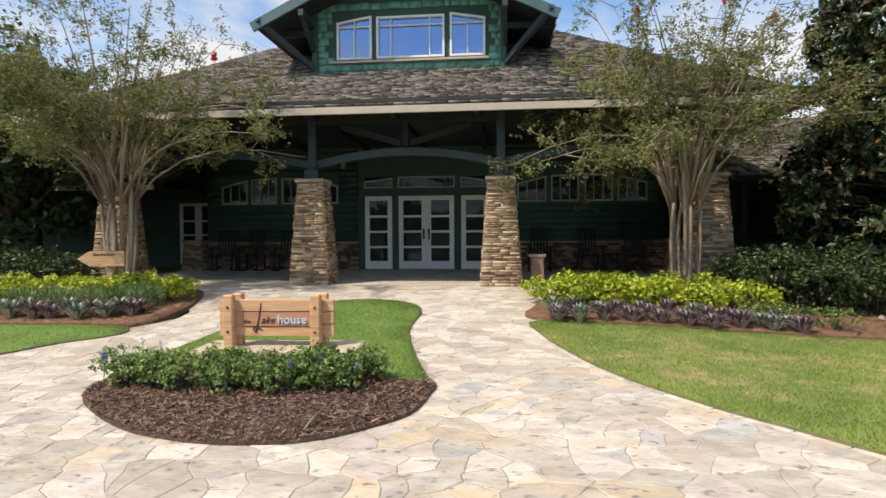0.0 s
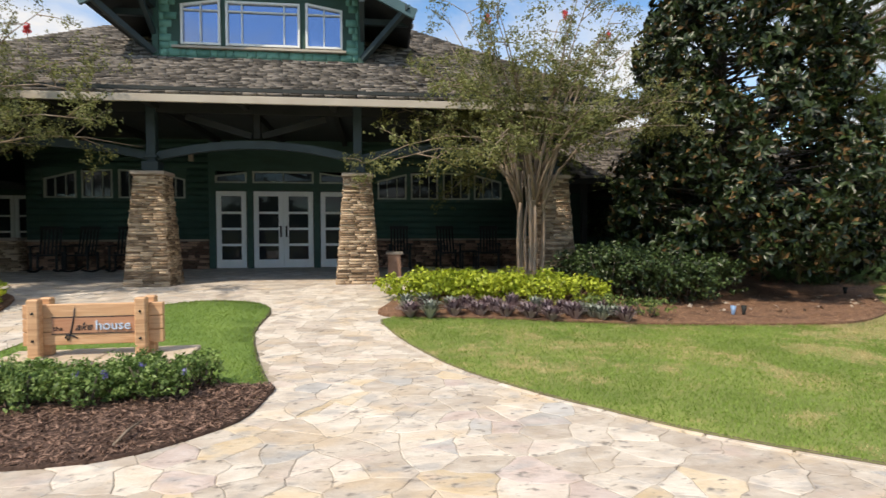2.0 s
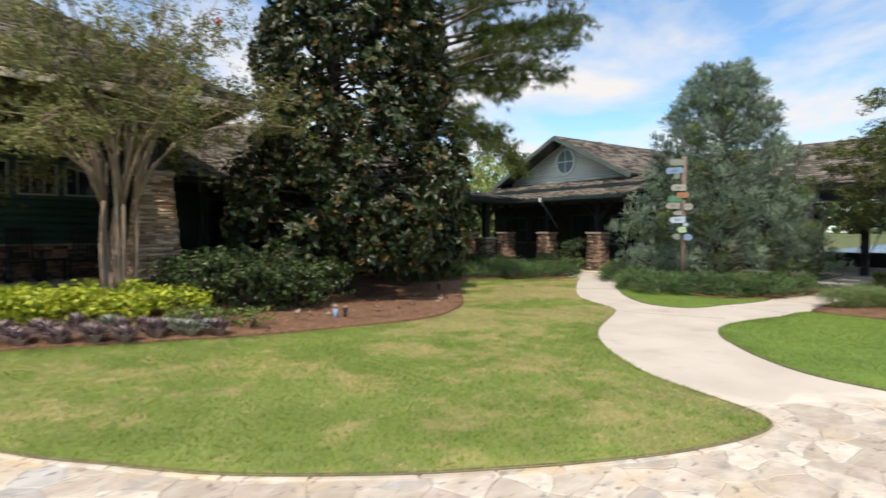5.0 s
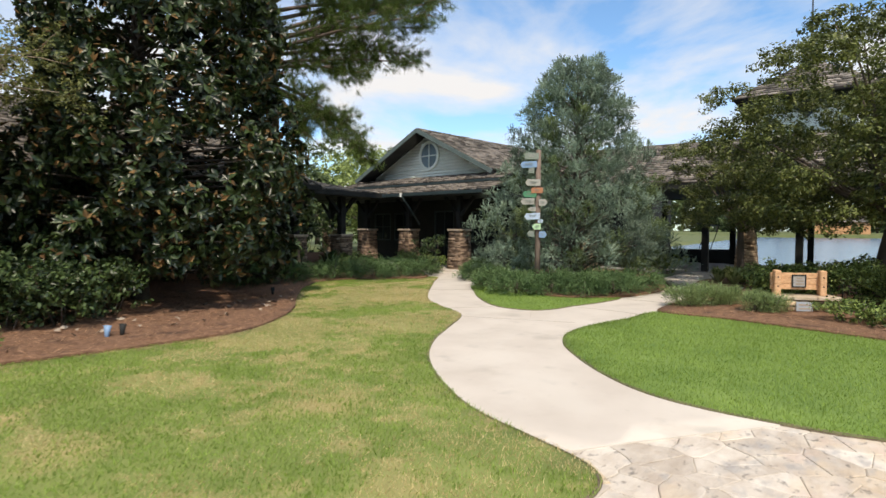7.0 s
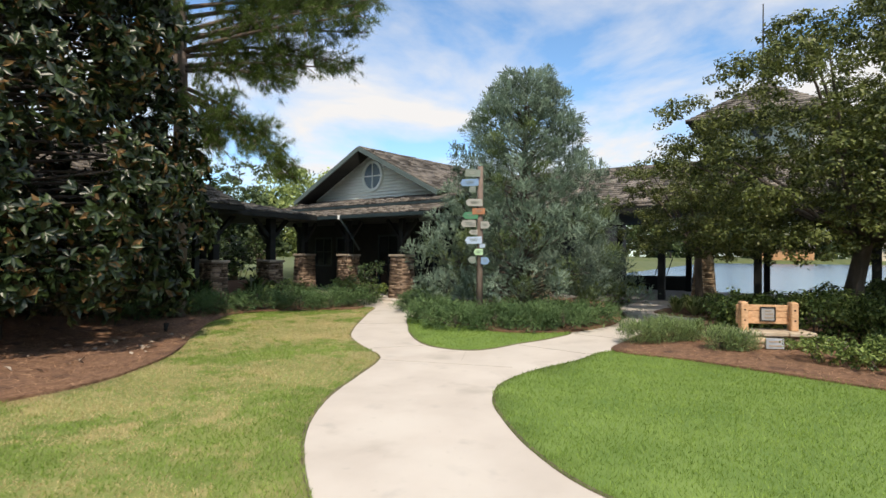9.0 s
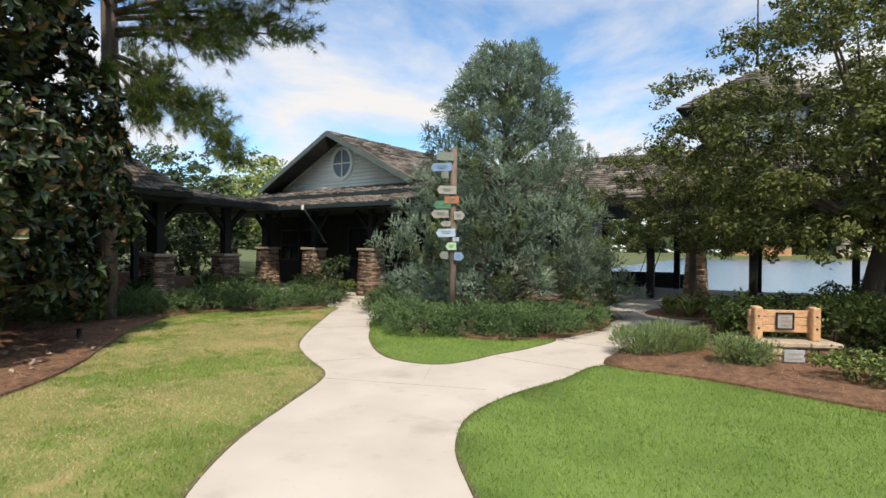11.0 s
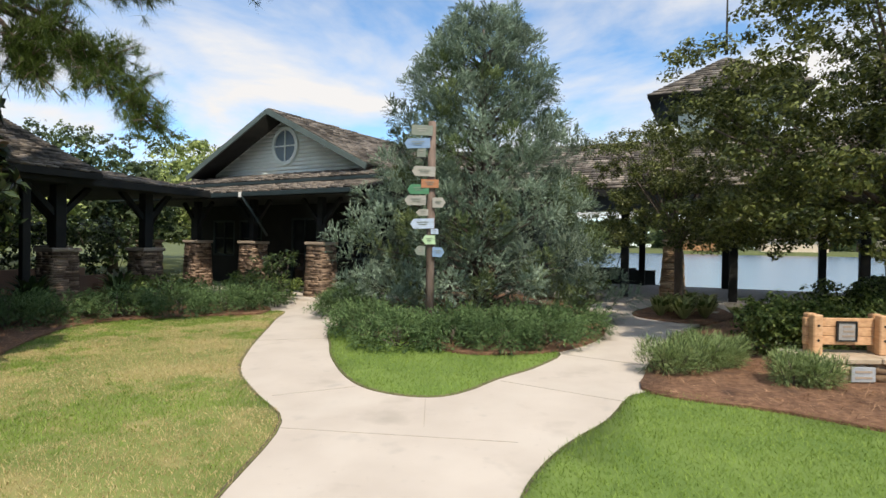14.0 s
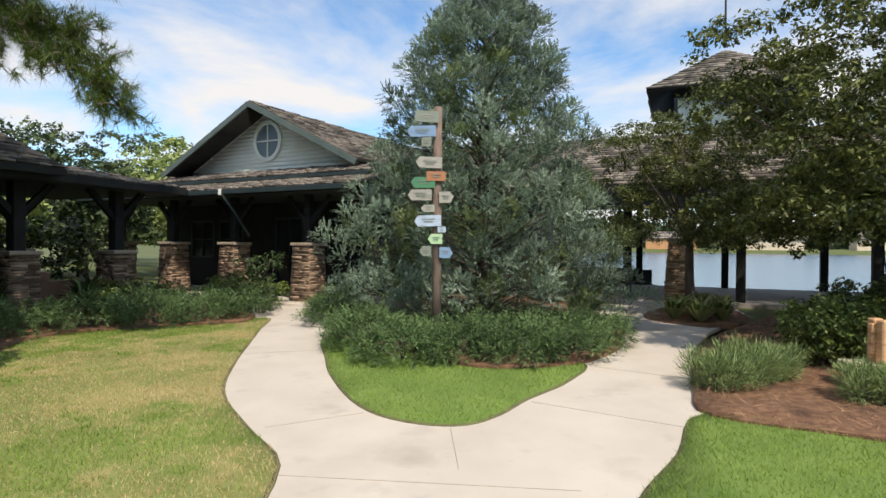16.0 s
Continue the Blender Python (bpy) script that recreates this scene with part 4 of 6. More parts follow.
# Wall behind the porch is coloured near-black in place of the porch shade.
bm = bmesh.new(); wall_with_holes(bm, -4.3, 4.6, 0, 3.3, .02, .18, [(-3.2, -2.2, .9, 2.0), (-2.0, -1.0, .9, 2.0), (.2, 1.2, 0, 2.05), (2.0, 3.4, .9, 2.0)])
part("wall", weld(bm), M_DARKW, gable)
for a, b, z0, z1 in ((-3.2, -2.2, .9, 2.0), (-2.0, -1.0, .9, 2.0), (.2, 1.2, 0, 2.05), (2.0, 3.4, .9, 2.0)):
    w = bmesh.new(); pane_frame(w, a, b, z0, z1, .06, .06, .07, [(a + b) / 2], [(z0 + z1) / 2])
    wo = part("window" if z0 else "door", w, M_BEAM, gable)
    pane("pane", a + .03, b - .03, z0 + .03, z1 - .03, .08, wo)
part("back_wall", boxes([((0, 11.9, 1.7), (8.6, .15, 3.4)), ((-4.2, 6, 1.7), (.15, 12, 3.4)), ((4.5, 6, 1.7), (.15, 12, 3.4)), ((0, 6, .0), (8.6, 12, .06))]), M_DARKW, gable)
part("porch_floor", boxes([((-.1, -1.1, .02), (9.0, 2.4, .12))], .01), M_CONC, gable)
for u in (-3.85, -1.62, .6, 2.92):
    stone_pillar(GAB @ pose(u, -1.7, 0), .56, .47, 1.36, "short stacked stone pier below a porch post", group="porch piers", stone=M_STONEB)
    bm = bmesh.new(); box(bm, (u, -1.7, 1.9), (.16, .16, 1.2), None, .01)
    for s in (-1, 1):
        beam(bm, (u, -1.7, 1.75), (u + s * .6, -1.7, 2.4), .09, .09)
    part("porch_post", bm, M_DARKW, gable)

# ---- open pavilion west of it ----
pav = thing("open_pavilion", pose(13.2, 14.2, 0, 0, 0, -2), "low open pavilion with dark posts and shake hip roof", "pavilion")
px0, px1, py0, py1, pz, pr = -4.8, 4.4, -2.1, 2.1, 2.5, 2.95
roof_plane("roof", (px0, py0, pz), (px1, py0, pz), (px1 - 2.1, 0, pr), (px0 + 2.1, 0, pr), pav)
roof_plane("roof", (px0, py1, pz), (px1, py1, pz), (px1 - 2.1, 0, pr), (px0 + 2.1, 0, pr), pav)
roof_plane("roof", (px1, py0, pz), (px1, py1, pz), (px1 - 2.09, .01, pr), (px1 - 2.1, 0, pr), pav)
roof_plane("roof", (px0, py0, pz), (px0, py1, pz), (px0 + 2.09, .01, pr), (px0 + 2.1, 0, pr), pav)
part("fascia", boxes([(((px0 + px1) / 2, py0 - .02, pz - .08), (px1 - px0, .05, .13)), ((px1 + .02, 0, pz - .08), (.05, 4.2, .13))], .006), M_DARKW, pav)
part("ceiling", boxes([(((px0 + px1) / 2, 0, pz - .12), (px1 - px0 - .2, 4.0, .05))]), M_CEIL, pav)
for u in (-2.6, -.6, 1.3, 3.2):
    for v in (-1.5, 1.5):
        m = pav.matrix_basis @ pose(u, v, 0)
        stone_pillar(m, .50, .46, 1.18, "low stacked stone pier carrying a pavilion post", group="pavilion piers", stone=M_STONEB)
        bm = bmesh.new(); box(bm, (u, v, 1.78), (.2, .2, 1.22), None, .01)
        for s in (-1, 1):
            beam(bm, (u, v, 1.75), (u + s * .6, v, 2.36), .1, .1)
        part("post", bm, M_DARKW, pav)
part("floor", boxes([(((px0 + px1) / 2, 0, .0), (8.2, 3.8, .1))], .01), M_CONC, pav)
part("low_wall", boxes([((-1.6, -1.5, .35), (1.5, .25, .6)), ((2.2, -1.5, .35), (1.5, .25, .6)), ((.4, 1.5, .35), (7, .25, .6))], .01), M_WAIN, pav)

# ---- boathouse with tower at the lake ----
boat = thing("boathouse", pose(25.3, -.6, 0, 0, 0, -4), "open boathouse on dark posts with shake roof and pale tower", "boathouse")
part("deck", boxes([((0, 1.0, -.03), (5.6, 15, .12))], .01), mat("grey_deck", (.20, .19, .18), (.30, .28, .27), .8, 4, .3, 40, stretch=(6, .5, 1)), boat)
roof_plane("roof", (-3.4, -8, 2.85), (-3.4, 9.6, 2.85), (0, 9.6, 4.6), (0, -8, 4.6), boat, row=.17, width=.34)
roof_plane("roof", (3.4, -8, 2.85), (3.4, 9.6, 2.85), (0, 9.6, 4.6), (0, -8, 4.6), boat, row=.17, width=.34)
part("ceiling", boxes([((0, .8, 2.72), (6.4, 17.2, .06))]), M_CEIL, boat)
part("fascia", boxes([((-3.42, .8, 2.74), (.06, 17.6, .16)), ((3.42, .8, 2.74), (.06, 17.6, .16))]), M_DARKW, boat)
for v in (-7, -4.4, -1.9, .8, 3.4, 6, 8.6):
    for u in (-2.5, 2.5):
        part("post", boxes([((u, v, 1.35), (.2, .2, 2.75))], .01), M_DARKW, boat)
for v in (-3.2, 2.2, 7.4):
    stone_pillar(boat.matrix_basis @ pose(-2.5, v, 0), .62, .42, 1.55, "battered stone pier in front of the boathouse", group="boathouse piers")
tw = bmesh.new(); box(tw, (2.0, .9, 4.95), (2.7, 2.7, 2.6))
two = part("tower", tw, M_PALE, boat, "pale boarded lookout tower")
bt = []
for k in range(14):
    for fx in (-1,):
        bt.append(CUBE * [.03, .04, 1.9] + [2.0 - 1.36, .9 - 1.3 + k * .2, 4.95])
slabs("batten", bt, M_PALE, two)
part("tower_window", boxes([((.63, .9, 5.55), (.03, .5, .5), Matrix.Translation((.63, .9, 5.55)) @ Matrix.Rotation(radians(45), 4, "X") @ Matrix.Translation((-.63, -.9, -5.55)))]), M_GLASS, two)
part("tower_frieze", boxes([((2.0, .9, 6.0), (2.9, 2.9, .4))], .01), M_BEAM, two)
ap = (2.0, .9, 7.5)
for c0, c1 in (((-2.2, -2.2), (2.2, -2.2)), ((2.2, -2.2), (2.2, 2.2)), ((2.2, 2.2), (-2.2, 2.2)), ((-2.2, 2.2), (-2.2, -2.2))):
    roof_plane("tower_roof", (2 + c0[0], .9 + c0[1], 5.95), (2 + c1[0], .9 + c1[1], 5.95), (ap[0] + .01, ap[1], ap[2]), (ap[0] - .01, ap[1], ap[2]), two, row=.17, width=.34)
bm = bmesh.new(); tube(bm, [(2, .9, 7.6), (2, .9, 8.2), (2, .9, 10.3)], [.055, .035, .02], 8)
part("spire", bm, M_DARKW, boat)

# ---- trees ----
def limbs(bm, base, tips, r0, r1, bend=0.3, sides=7, seg=5):
    for tip in tips:
        b, t = Vector(base), Vector(tip)
        mid = (b + t) / 2 + Vector(rng.normal(0, bend, 3)) * .3
        pts, rad = [], []
        for k in range(seg + 1):
            f = k / seg
            pts.append(b * (1 - f) ** 2 + mid * 2 * f * (1 - f) + t * f * f)
            rad.append(r0 + (r1 - r0) * f)
        tube(bm, pts, rad, sides)


def crape_myrtle(x, y, crown, height, label, seed_tips=9):
    """A many-stemmed crape myrtle: arching limbs, thin twigs and sprays of small leaves with gaps."""
    z = gz(x, y)
    ob = thing("crape_myrtle", pose(x, y, z), label, "tree", "crape myrtles")
    bm = bmesh.new()
    P, N = [], []

    def spray(a, b, n):
        """Leaves along a twig from a to b, in little bunches."""
        k = np.repeat(rng.uniform(.1, 1.08, n // 6 + 1), 6)
        o = np.array(a)[None] * (1 - k[:, None]) + np.array(b)[None] * k[:, None]
        j = np.repeat(rng.normal(0, .055, (len(k) // 6, 3)), 6, 0)
        P.append(o + j + rng.normal(0, .026, (len(k), 3)))
        N.append(j * 6 + [0, 0, .6] + rng.normal(0, .3, (len(k), 3)))

    for k in range(seed_tips):
        a = k * math.tau / seed_tips + rng.uniform(-.3, .3)
        s = Vector((math.cos(a) * .17, math.sin(a) * .15, -.05))
        knee = Vector((math.cos(a) * rng.uniform(.15, .36), math.sin(a) * rng.uniform(.15, .36), rng.uniform(1.6, 2.5)))
        limbs(bm, s, [knee], .04, .026, .5)
        for q in range(5):
            aa = a + rng.uniform(-.75, .75)
            f = min(1, (q + rng.uniform(.1, 1.1)) / 5)
            r = crown * (.25 + .75 * f) * rng.uniform(.85, 1.08)
            tip = Vector((math.cos(aa) * r, math.sin(aa) * r, 2.05 + (height - 2.1) * (1 - f ** 1.7) ** .8 * rng.uniform(.65, 1.05)))
            from_ = s.lerp(knee, rng.uniform(.84, 1))
            bow = from_.lerp(tip, .24) + Vector((0, 0, .6 + .65 * f))
            pts = [from_ * (1 - u) ** 2 + bow * 2 * u * (1 - u) + tip * u * u for u in (0, .2, .4, .6, .8, 1)]
            tube(bm, pts, [.027, .022, .017, .013, .009, .005], 6)
            for w in range(8 if f < .45 else 15):
                u = rng.uniform(.36, 1)
                i = min(4, int(u * 5))
                b0 = pts[i].lerp(pts[i + 1], u * 5 - i)
                out = (tip - knee).normalized() * .5 + Vector(rng.normal(0, .6, 3))
                out.z = out.z * .55 - .05
                b1 = b0 + out.normalized() * rng.uniform(.35, .85)
                if w % 2 == 0:
                    tube(bm, [b0, b0.lerp(b1, .5) + Vector((0, 0, .04)), b1], [.009, .006, .003], 4)
                spray(b0.lerp(b1, .25), b1, 54)
                for v in range(2):
                    c0 = b0.lerp(b1, rng.uniform(.4, .9))
                    spray(c0, c0 + Vector(rng.normal(0, .15, 3)) + Vector((0, 0, -.05)), 24)
    part("trunk", bm, M_BARK, ob, "smooth mottled tan stems")
    leaves("crown", np.concatenate(P), np.concatenate(N), .05, L_CRAPE, ob, .5, .2, .5)
    return ob


crape_myrtle(4.25, 10.0, 3.15, 5.85, "crape myrtle with many tan stems and sparse olive leaves")
crape_myrtle(-5.8, 10.25, 3.6, 5.5, "old crape myrtle with tan stems beside the porch bed")


def magnolia(x, y, height, radius, low, label, off):
    """A dense dark magnolia: boughs that end in whorls of long glossy leaves, some showing rusty undersides."""
    ob = thing("magnolia", pose(x, y, gz(x, y)), label, "tree")
    bm = bmesh.new()
    tube(bm, [(0, 0, -.1), (.03, .02, height * .5), (0, 0, height * .96)], [.16, .1, .02], 9)
    sets = {"crown": [], "leaf_underside": []}
    n_b = 430
    for k in range(n_b):
        h = low + (height - low) * ((k + rng.random()) / n_b) ** 1.15
        f = (h - low) / (height - low)
        R = radius * (1 - f) ** .5 * (1 if f > .12 else .75 + .25 * f / .12)
        a = k * 2.39996 + rng.uniform(-.4, .4)
        r = R * rng.uniform(.35, 1.08) ** .6
        c = np.array((off[0] + math.cos(a) * r, off[1] + math.sin(a) * r, h - .12 * r))
        if k % 2 == 0:
            limbs(bm, (0, 0, max(h - .4, .3)), [tuple(c)], .035, .01, .3, 5, 3)
        s = rng.uniform(.28, .46) * (1.1 - .35 * f)
        n = 20
        d = unit(n) + np.array([math.cos(a) * .7, math.sin(a) * .7, .25]); d /= np.linalg.norm(d, axis=1, keepdims=True)
        tips = c + d * s * rng.uniform(.55, 1.1, (n, 1))
        for q in range(n):
            m = 9
            e = unit(m); e -= np.outer(e @ d[q], d[q]); e /= np.linalg.norm(e, axis=1, keepdims=True)
            ax = e + d[q] * rng.uniform(.15, .9, (m, 1)); ax /= np.linalg.norm(ax, axis=1, keepdims=True)
            side = np.cross(ax, d[q]); side /= np.linalg.norm(side, axis=1, keepdims=True)
            up = np.cross(side, ax)
            L = rng.uniform(.12, .20, (m, 1)); W = L * .21
            b, t = tips[q] + ax * .01, tips[q] + ax * L - up * L * .12
            mid = tips[q] + ax * L * .55 + up * L * .06
            v = np.stack([b, mid - side * W + up * W * .35, t, mid + side * W + up * W * .35], 1)
            under = rng.random(m) < .11
            sets["crown"].append(v[~under]); sets["leaf_underside"].append(v[under])
    part("trunk", bm, M_BARKD, ob)
    for nm, m in (("crown", L_MAG), ("leaf_underside", L_MAGB)):
        v = np.concatenate(sets[nm])
        i = np.arange(len(v))[:, None] * 4
        raw(nm, v.reshape(-1, 3), np.concatenate([i + [0, 1, 2], i + [0, 2, 3]], 1).reshape(-1, 3), m, ob)
    return ob


magnolia(8.55, 10.3, 9.6, 2.48, .85, "tall dark magnolia with glossy leaves and rusty undersides", (.32, -.22))


def cypress(x, y):
    """A broad blue-grey cypress: steep plumes of feathery sprays round one trunk."""
    ob = thing("arizona_cypress", pose(x, y, gz(x, y)), "broad blue-grey conifer with feathery upswept sprays", "tree")
    bm = bmesh.new()
    tube(bm, [(0, 0, -.1), (.05, 0, 2.5), (0, 0, 5.4)], [.17, .1, .02], 9)
    kinds = {"crown": [], "crown_shade": [], "crown_accent": []}
    n_b = 380
    for k in range(n_b):
        h = .35 + 5.3 * ((k + rng.random()) / n_b) ** 1.05
        f = (h - .35) / 5.6
        a = k * 2.39996
        R = 2.4 * (1 - f) ** .6 * (.82 + .18 * min(1, f / .12)) * (1 + .08 * math.sin(3 * a + 9 * f) + .06 * math.sin(7 * a - 5 * f))
        r = R * (rng.uniform(.62, 1.0) if k % 4 else rng.uniform(.2, .6))
        c = np.array((math.cos(a) * r, math.sin(a) * r, h - .25))
        out = np.array((math.cos(a) * .9, math.sin(a) * .9, rng.uniform(.55, 1.2))); out /= np.linalg.norm(out)
        if k % 2 == 0:
            limbs(bm, (0, 0, max(.2, h - .7)), [tuple(c)], .03, .008, .3, 5, 3)
        s = 1.1 - .5 * f
        P, U = fingers(c, out, rng.uniform(.45, .8) * s, .33 * s, int(72 * s), 17, .15, .8, .013)
        q = rng.random()
        kinds["crown_accent" if q < .14 else "crown_shade" if q < .40 else "crown"].append((P, U))
    part("trunk", bm, M_BARKD, ob)
    for nm, m in (("crown", L_CYP), ("crown_shade", L_CYPD), ("crown_accent", L_CYPG)):
        blades(nm, np.concatenate([q[0] for q in kinds[nm]]), .055, .019, m, ob, .08, np.concatenate([q[1] for q in kinds[nm]]))
    return ob


cypress(17.25, 5.3)


def round_tree(name, x, y, crown_c, crown_r, label, leaf, trunk_r=.1, boughs=60, n_tuft=30, n_leaf=36, size=.075, tuft=.16, fork=1.5, bark=None, hollow=.5, skirt=0, lump=(.16, .27)):
    """A broad tree: trunk, forking limbs and separate boughs of leaf tufts; crown_c is relative to the base."""
    ob = thing(name, pose(x, y, gz(x, y)), label, "tree")
    bm = bmesh.new()
    tube(bm, [(0, 0, -.1), (.04, .03, fork * .5), (crown_c[0] * .2, crown_c[1] * .2, fork)], [trunk_r * 1.25, trunk_r, trunk_r * .85], 9)
    blobs = []
    for k in range(boughs):
        g = 1 - 2 * (k + .5) / boughs
        a = k * 2.39996 + rng.uniform(-.25, .25)
        h = math.sqrt(1 - g * g)
        d = (math.cos(a) * h, math.sin(a) * h, g)
        r = rng.uniform(hollow, 1.06) ** .5 if k % 4 else rng.uniform(.1, .6)
        c = [crown_c[i] + d[i] * r * crown_r[i] for i in range(3)]
        s = min(crown_r) * rng.uniform(*lump)
        blobs.append((*c, s * 1.3, s * 1.3, s * .75, 1))
        if k % 2 == 0:
            limbs(bm, (crown_c[0] * .2, crown_c[1] * .2, fork - .05), [c], trunk_r * .38, .01, .5, 5, 4)
    for k in range(skirt):
        a, r = rng.uniform(0, math.tau), rng.uniform(.55, 1.0)
        s = rng.uniform(.3, .48)
        blobs.append((crown_c[0] + math.cos(a) * r * crown_r[0], crown_c[1] + math.sin(a) * r * crown_r[1], crown_c[2] - crown_r[2] * rng.uniform(.55, .95), s * 1.3, s * 1.3, s * .6, .8))
    part("trunk", bm, bark or M_BARKD, ob)
    P, N = tufts(blobs, n_tuft, n_leaf, tuft)
    leaves("crown", P, N, size, leaf, ob, .5, .25, .6)
    return ob


round_tree("live_oak", 16.8, -1.1, (-.35, -.6, 3.45), (3.4, 3.4, 2.05), "broad olive-green oak with dark trunk behind the hedge", L_OAK, .15, 140, 28, 34, .070, .16, 1.7, skirt=75)
round_tree("live_oak", 19.2, -3.9, (0, 0, 4.5), (2.7, 2.7, 2.6), "tall dark green oak standing by the boathouse", L_OAK, .15, 84, 24, 22, .085, .18, 2.0)
round_tree("young_oak", 20.3, 1.7, (0, .2, 2.8), (1.8, 1.9, 1.4), "small dark oak with leaning trunk before the lake", L_OAK, .09, 50, 26, 34, .056, .14, 1.5, skirt=16)


def pine(x, y):
    """A tall pine with a bare trunk and drooping boughs of long needles."""
    ob = thing("pine_tree", pose(x, y, gz(x, y)), "tall pine with bare grey trunk and tufted boughs", "tree")
    bm = bmesh.new()
    tube(bm, [(0, 0, -.1), (.05, .03, 4), (-.05, .05, 8), (0, 0, 14)], [.17, .15, .12, .03], 10)
    P, U = [], []
    # height on the trunk, tip, how far the bough bows up, where its needles begin
    boughs = [(4.7, (.70, -2.42, 2.85), .35, .2), (4.6, (.62, -2.25, 3.05), .3, .22), (4.8, (.80, -2.3, 3.25), .3, .2), (4.5, (.0, -1.1, 3.45), .3, .45), (4.4, (-.9, -.7, 4.0), .2, .4),
              (5.5, (1.4, -3.5, 6.1), .2, .16), (5.4, (2.7, -2.5, 5.65), .3, .16), (5.2, (1.8, -2.7, 5.25), .2, .18), (5.9, (2.0, -3.3, 6.8), .2, .16), (6.2, (2.9, -2.4, 7.1), .2, .16), (6.6, (1.0, -3.4, 7.5), .2, .16),
              (5.1, (1.1, -1.7, 5.0), .2, .18), (5.7, (1.8, -3.6, 6.5), .2, .16), (5.8, (2.4, -2.9, 6.2), .2, .16), (6.4, (1.6, -2.4, 6.6), .2, .14), (6.9, (1.9, -3.0, 7.3), .2, .14), (5.5, (2.2, -1.7, 5.9), .2, .16), (7.0, (2.4, -2.2, 8.0), .2, .16), (5.6, (-1.6, -1.3, 5.7), .2, .18), (6.3, (-2.2, .3, 6.6), .2, .18), (6.8, (.4, 2.3, 7.2), .2, .18), (7.4, (-1.8, -2.0, 8.0), .2, .16),
              (7.8, (2.6, .8, 8.5), .2, .16), (8.4, (.9, -2.6, 9.2), .2, .16), (9.0, (-1.9, .8, 9.8), .2, .16), (9.6, (1.6, -1.4, 10.4), .2, .16), (10.4, (-.8, -1.4, 11.2), .2, .16), (11.2, (.6, .9, 12.0), .2, .16)]
    for z, tip, bow, start in boughs:
        tip, b = Vector(tip), Vector((0, 0, z))
        mid = (b + tip) / 2 + Vector((0, 0, bow))
        at = lambda f: b * (1 - f) ** 2 + mid * 2 * f * (1 - f) + tip * f * f
        tube(bm, [at(k / 6) for k in range(7)], [.05, .043, .036, .029, .022, .015, .008], 6)
        for k in range(46):
            f = rng.uniform(start, 1.0)
            o = at(f)
            along = (at(min(1, f + .1)) - at(f - .1)).normalized()
            c = o + along * rng.uniform(.05, .25) + Vector(rng.normal(0, 1, 3)).normalized() * rng.uniform(.12, .72) * (1.25 - .75 * f)
            tube(bm, [o, o.lerp(c, .5) + Vector((0, 0, .03)), c], [.011, .008, .005], 4)
            ax = np.array((c - o).normalized() * .7 + along * .4 + Vector((0, 0, .15)))
            for q in range(4):
                n = 42
                e = np.array(c) + ax * (-.11 * q) + rng.normal(0, .05, 3)
                d = unit(n) + ax * .8
                P.append(np.tile(e, (n, 1)) + ax * rng.uniform(-.06, .06, (n, 1))); U.append(d / np.linalg.norm(d, axis=1, keepdims=True))
    part("trunk", bm, M_PINEB, ob)
    blades("needle_crown", np.concatenate(P), .17, .0095, L_PINE, ob, .08, np.concatenate(U))
    return ob


pine(12.1, 10.9)


# ---- shrubs and beds ----
def shrub(name, x, y, rx, ry, h, leaf, label, count=1500, size=.06, group="", aspect=.5, lumps=7, cat="shrub", base=0.0, rise=.9):
    """A lumpy bush of small leaves over short woody stems."""
    ob = thing(name, pose(x, y, gz(x, y) + .02), label, cat, group)
    bm = bmesh.new()
    for k in range(5):
        a = k * 1.26 + rng.random()
        limbs(bm, (math.cos(a) * rx * .15, math.sin(a) * ry * .15, -.03), [(math.cos(a) * rx * .6, math.sin(a) * ry * .6, h * .75)], .012, .005, .1, 4, 2)
    part("woody_base", bm, M_BARKD, ob)
    blobs = [(0, 0, h * .45 + base, rx * .8, ry * .8, h * .5, 2.5)]
    for k in range(lumps):
        a = k * math.tau / lumps + rng.uniform(-.3, .3)
        q = rng.uniform(.45, .8)
        blobs.append((math.cos(a) * rx * q, math.sin(a) * ry * q, h * rng.uniform(.4, .62) + base, rx * .38, ry * .38, h * .38, 1.0))
    if aspect < .2:
        P, N = clumps(blobs, count / (2.5 + lumps), .5, .55)
    else:
        P, N = tufts(blobs, count / (2.5 + lumps) / 13, 13, size * 1.45, .5, .6)
    ok = P[:, 2] > .01
    if aspect < .2:
        U = N[ok] * (1.15 - .7 * rise) + [0, 0, rise] + rng.normal(0, .2, N[ok].shape)
        blades("foliage", P[ok], size * 1.5, size * .2, leaf, ob, .1, U / np.linalg.norm(U, axis=1, keepdims=True))
    else:
        leaves("foliage", P[ok], N[ok], size, leaf, ob, aspect, .25, .7)
    return ob


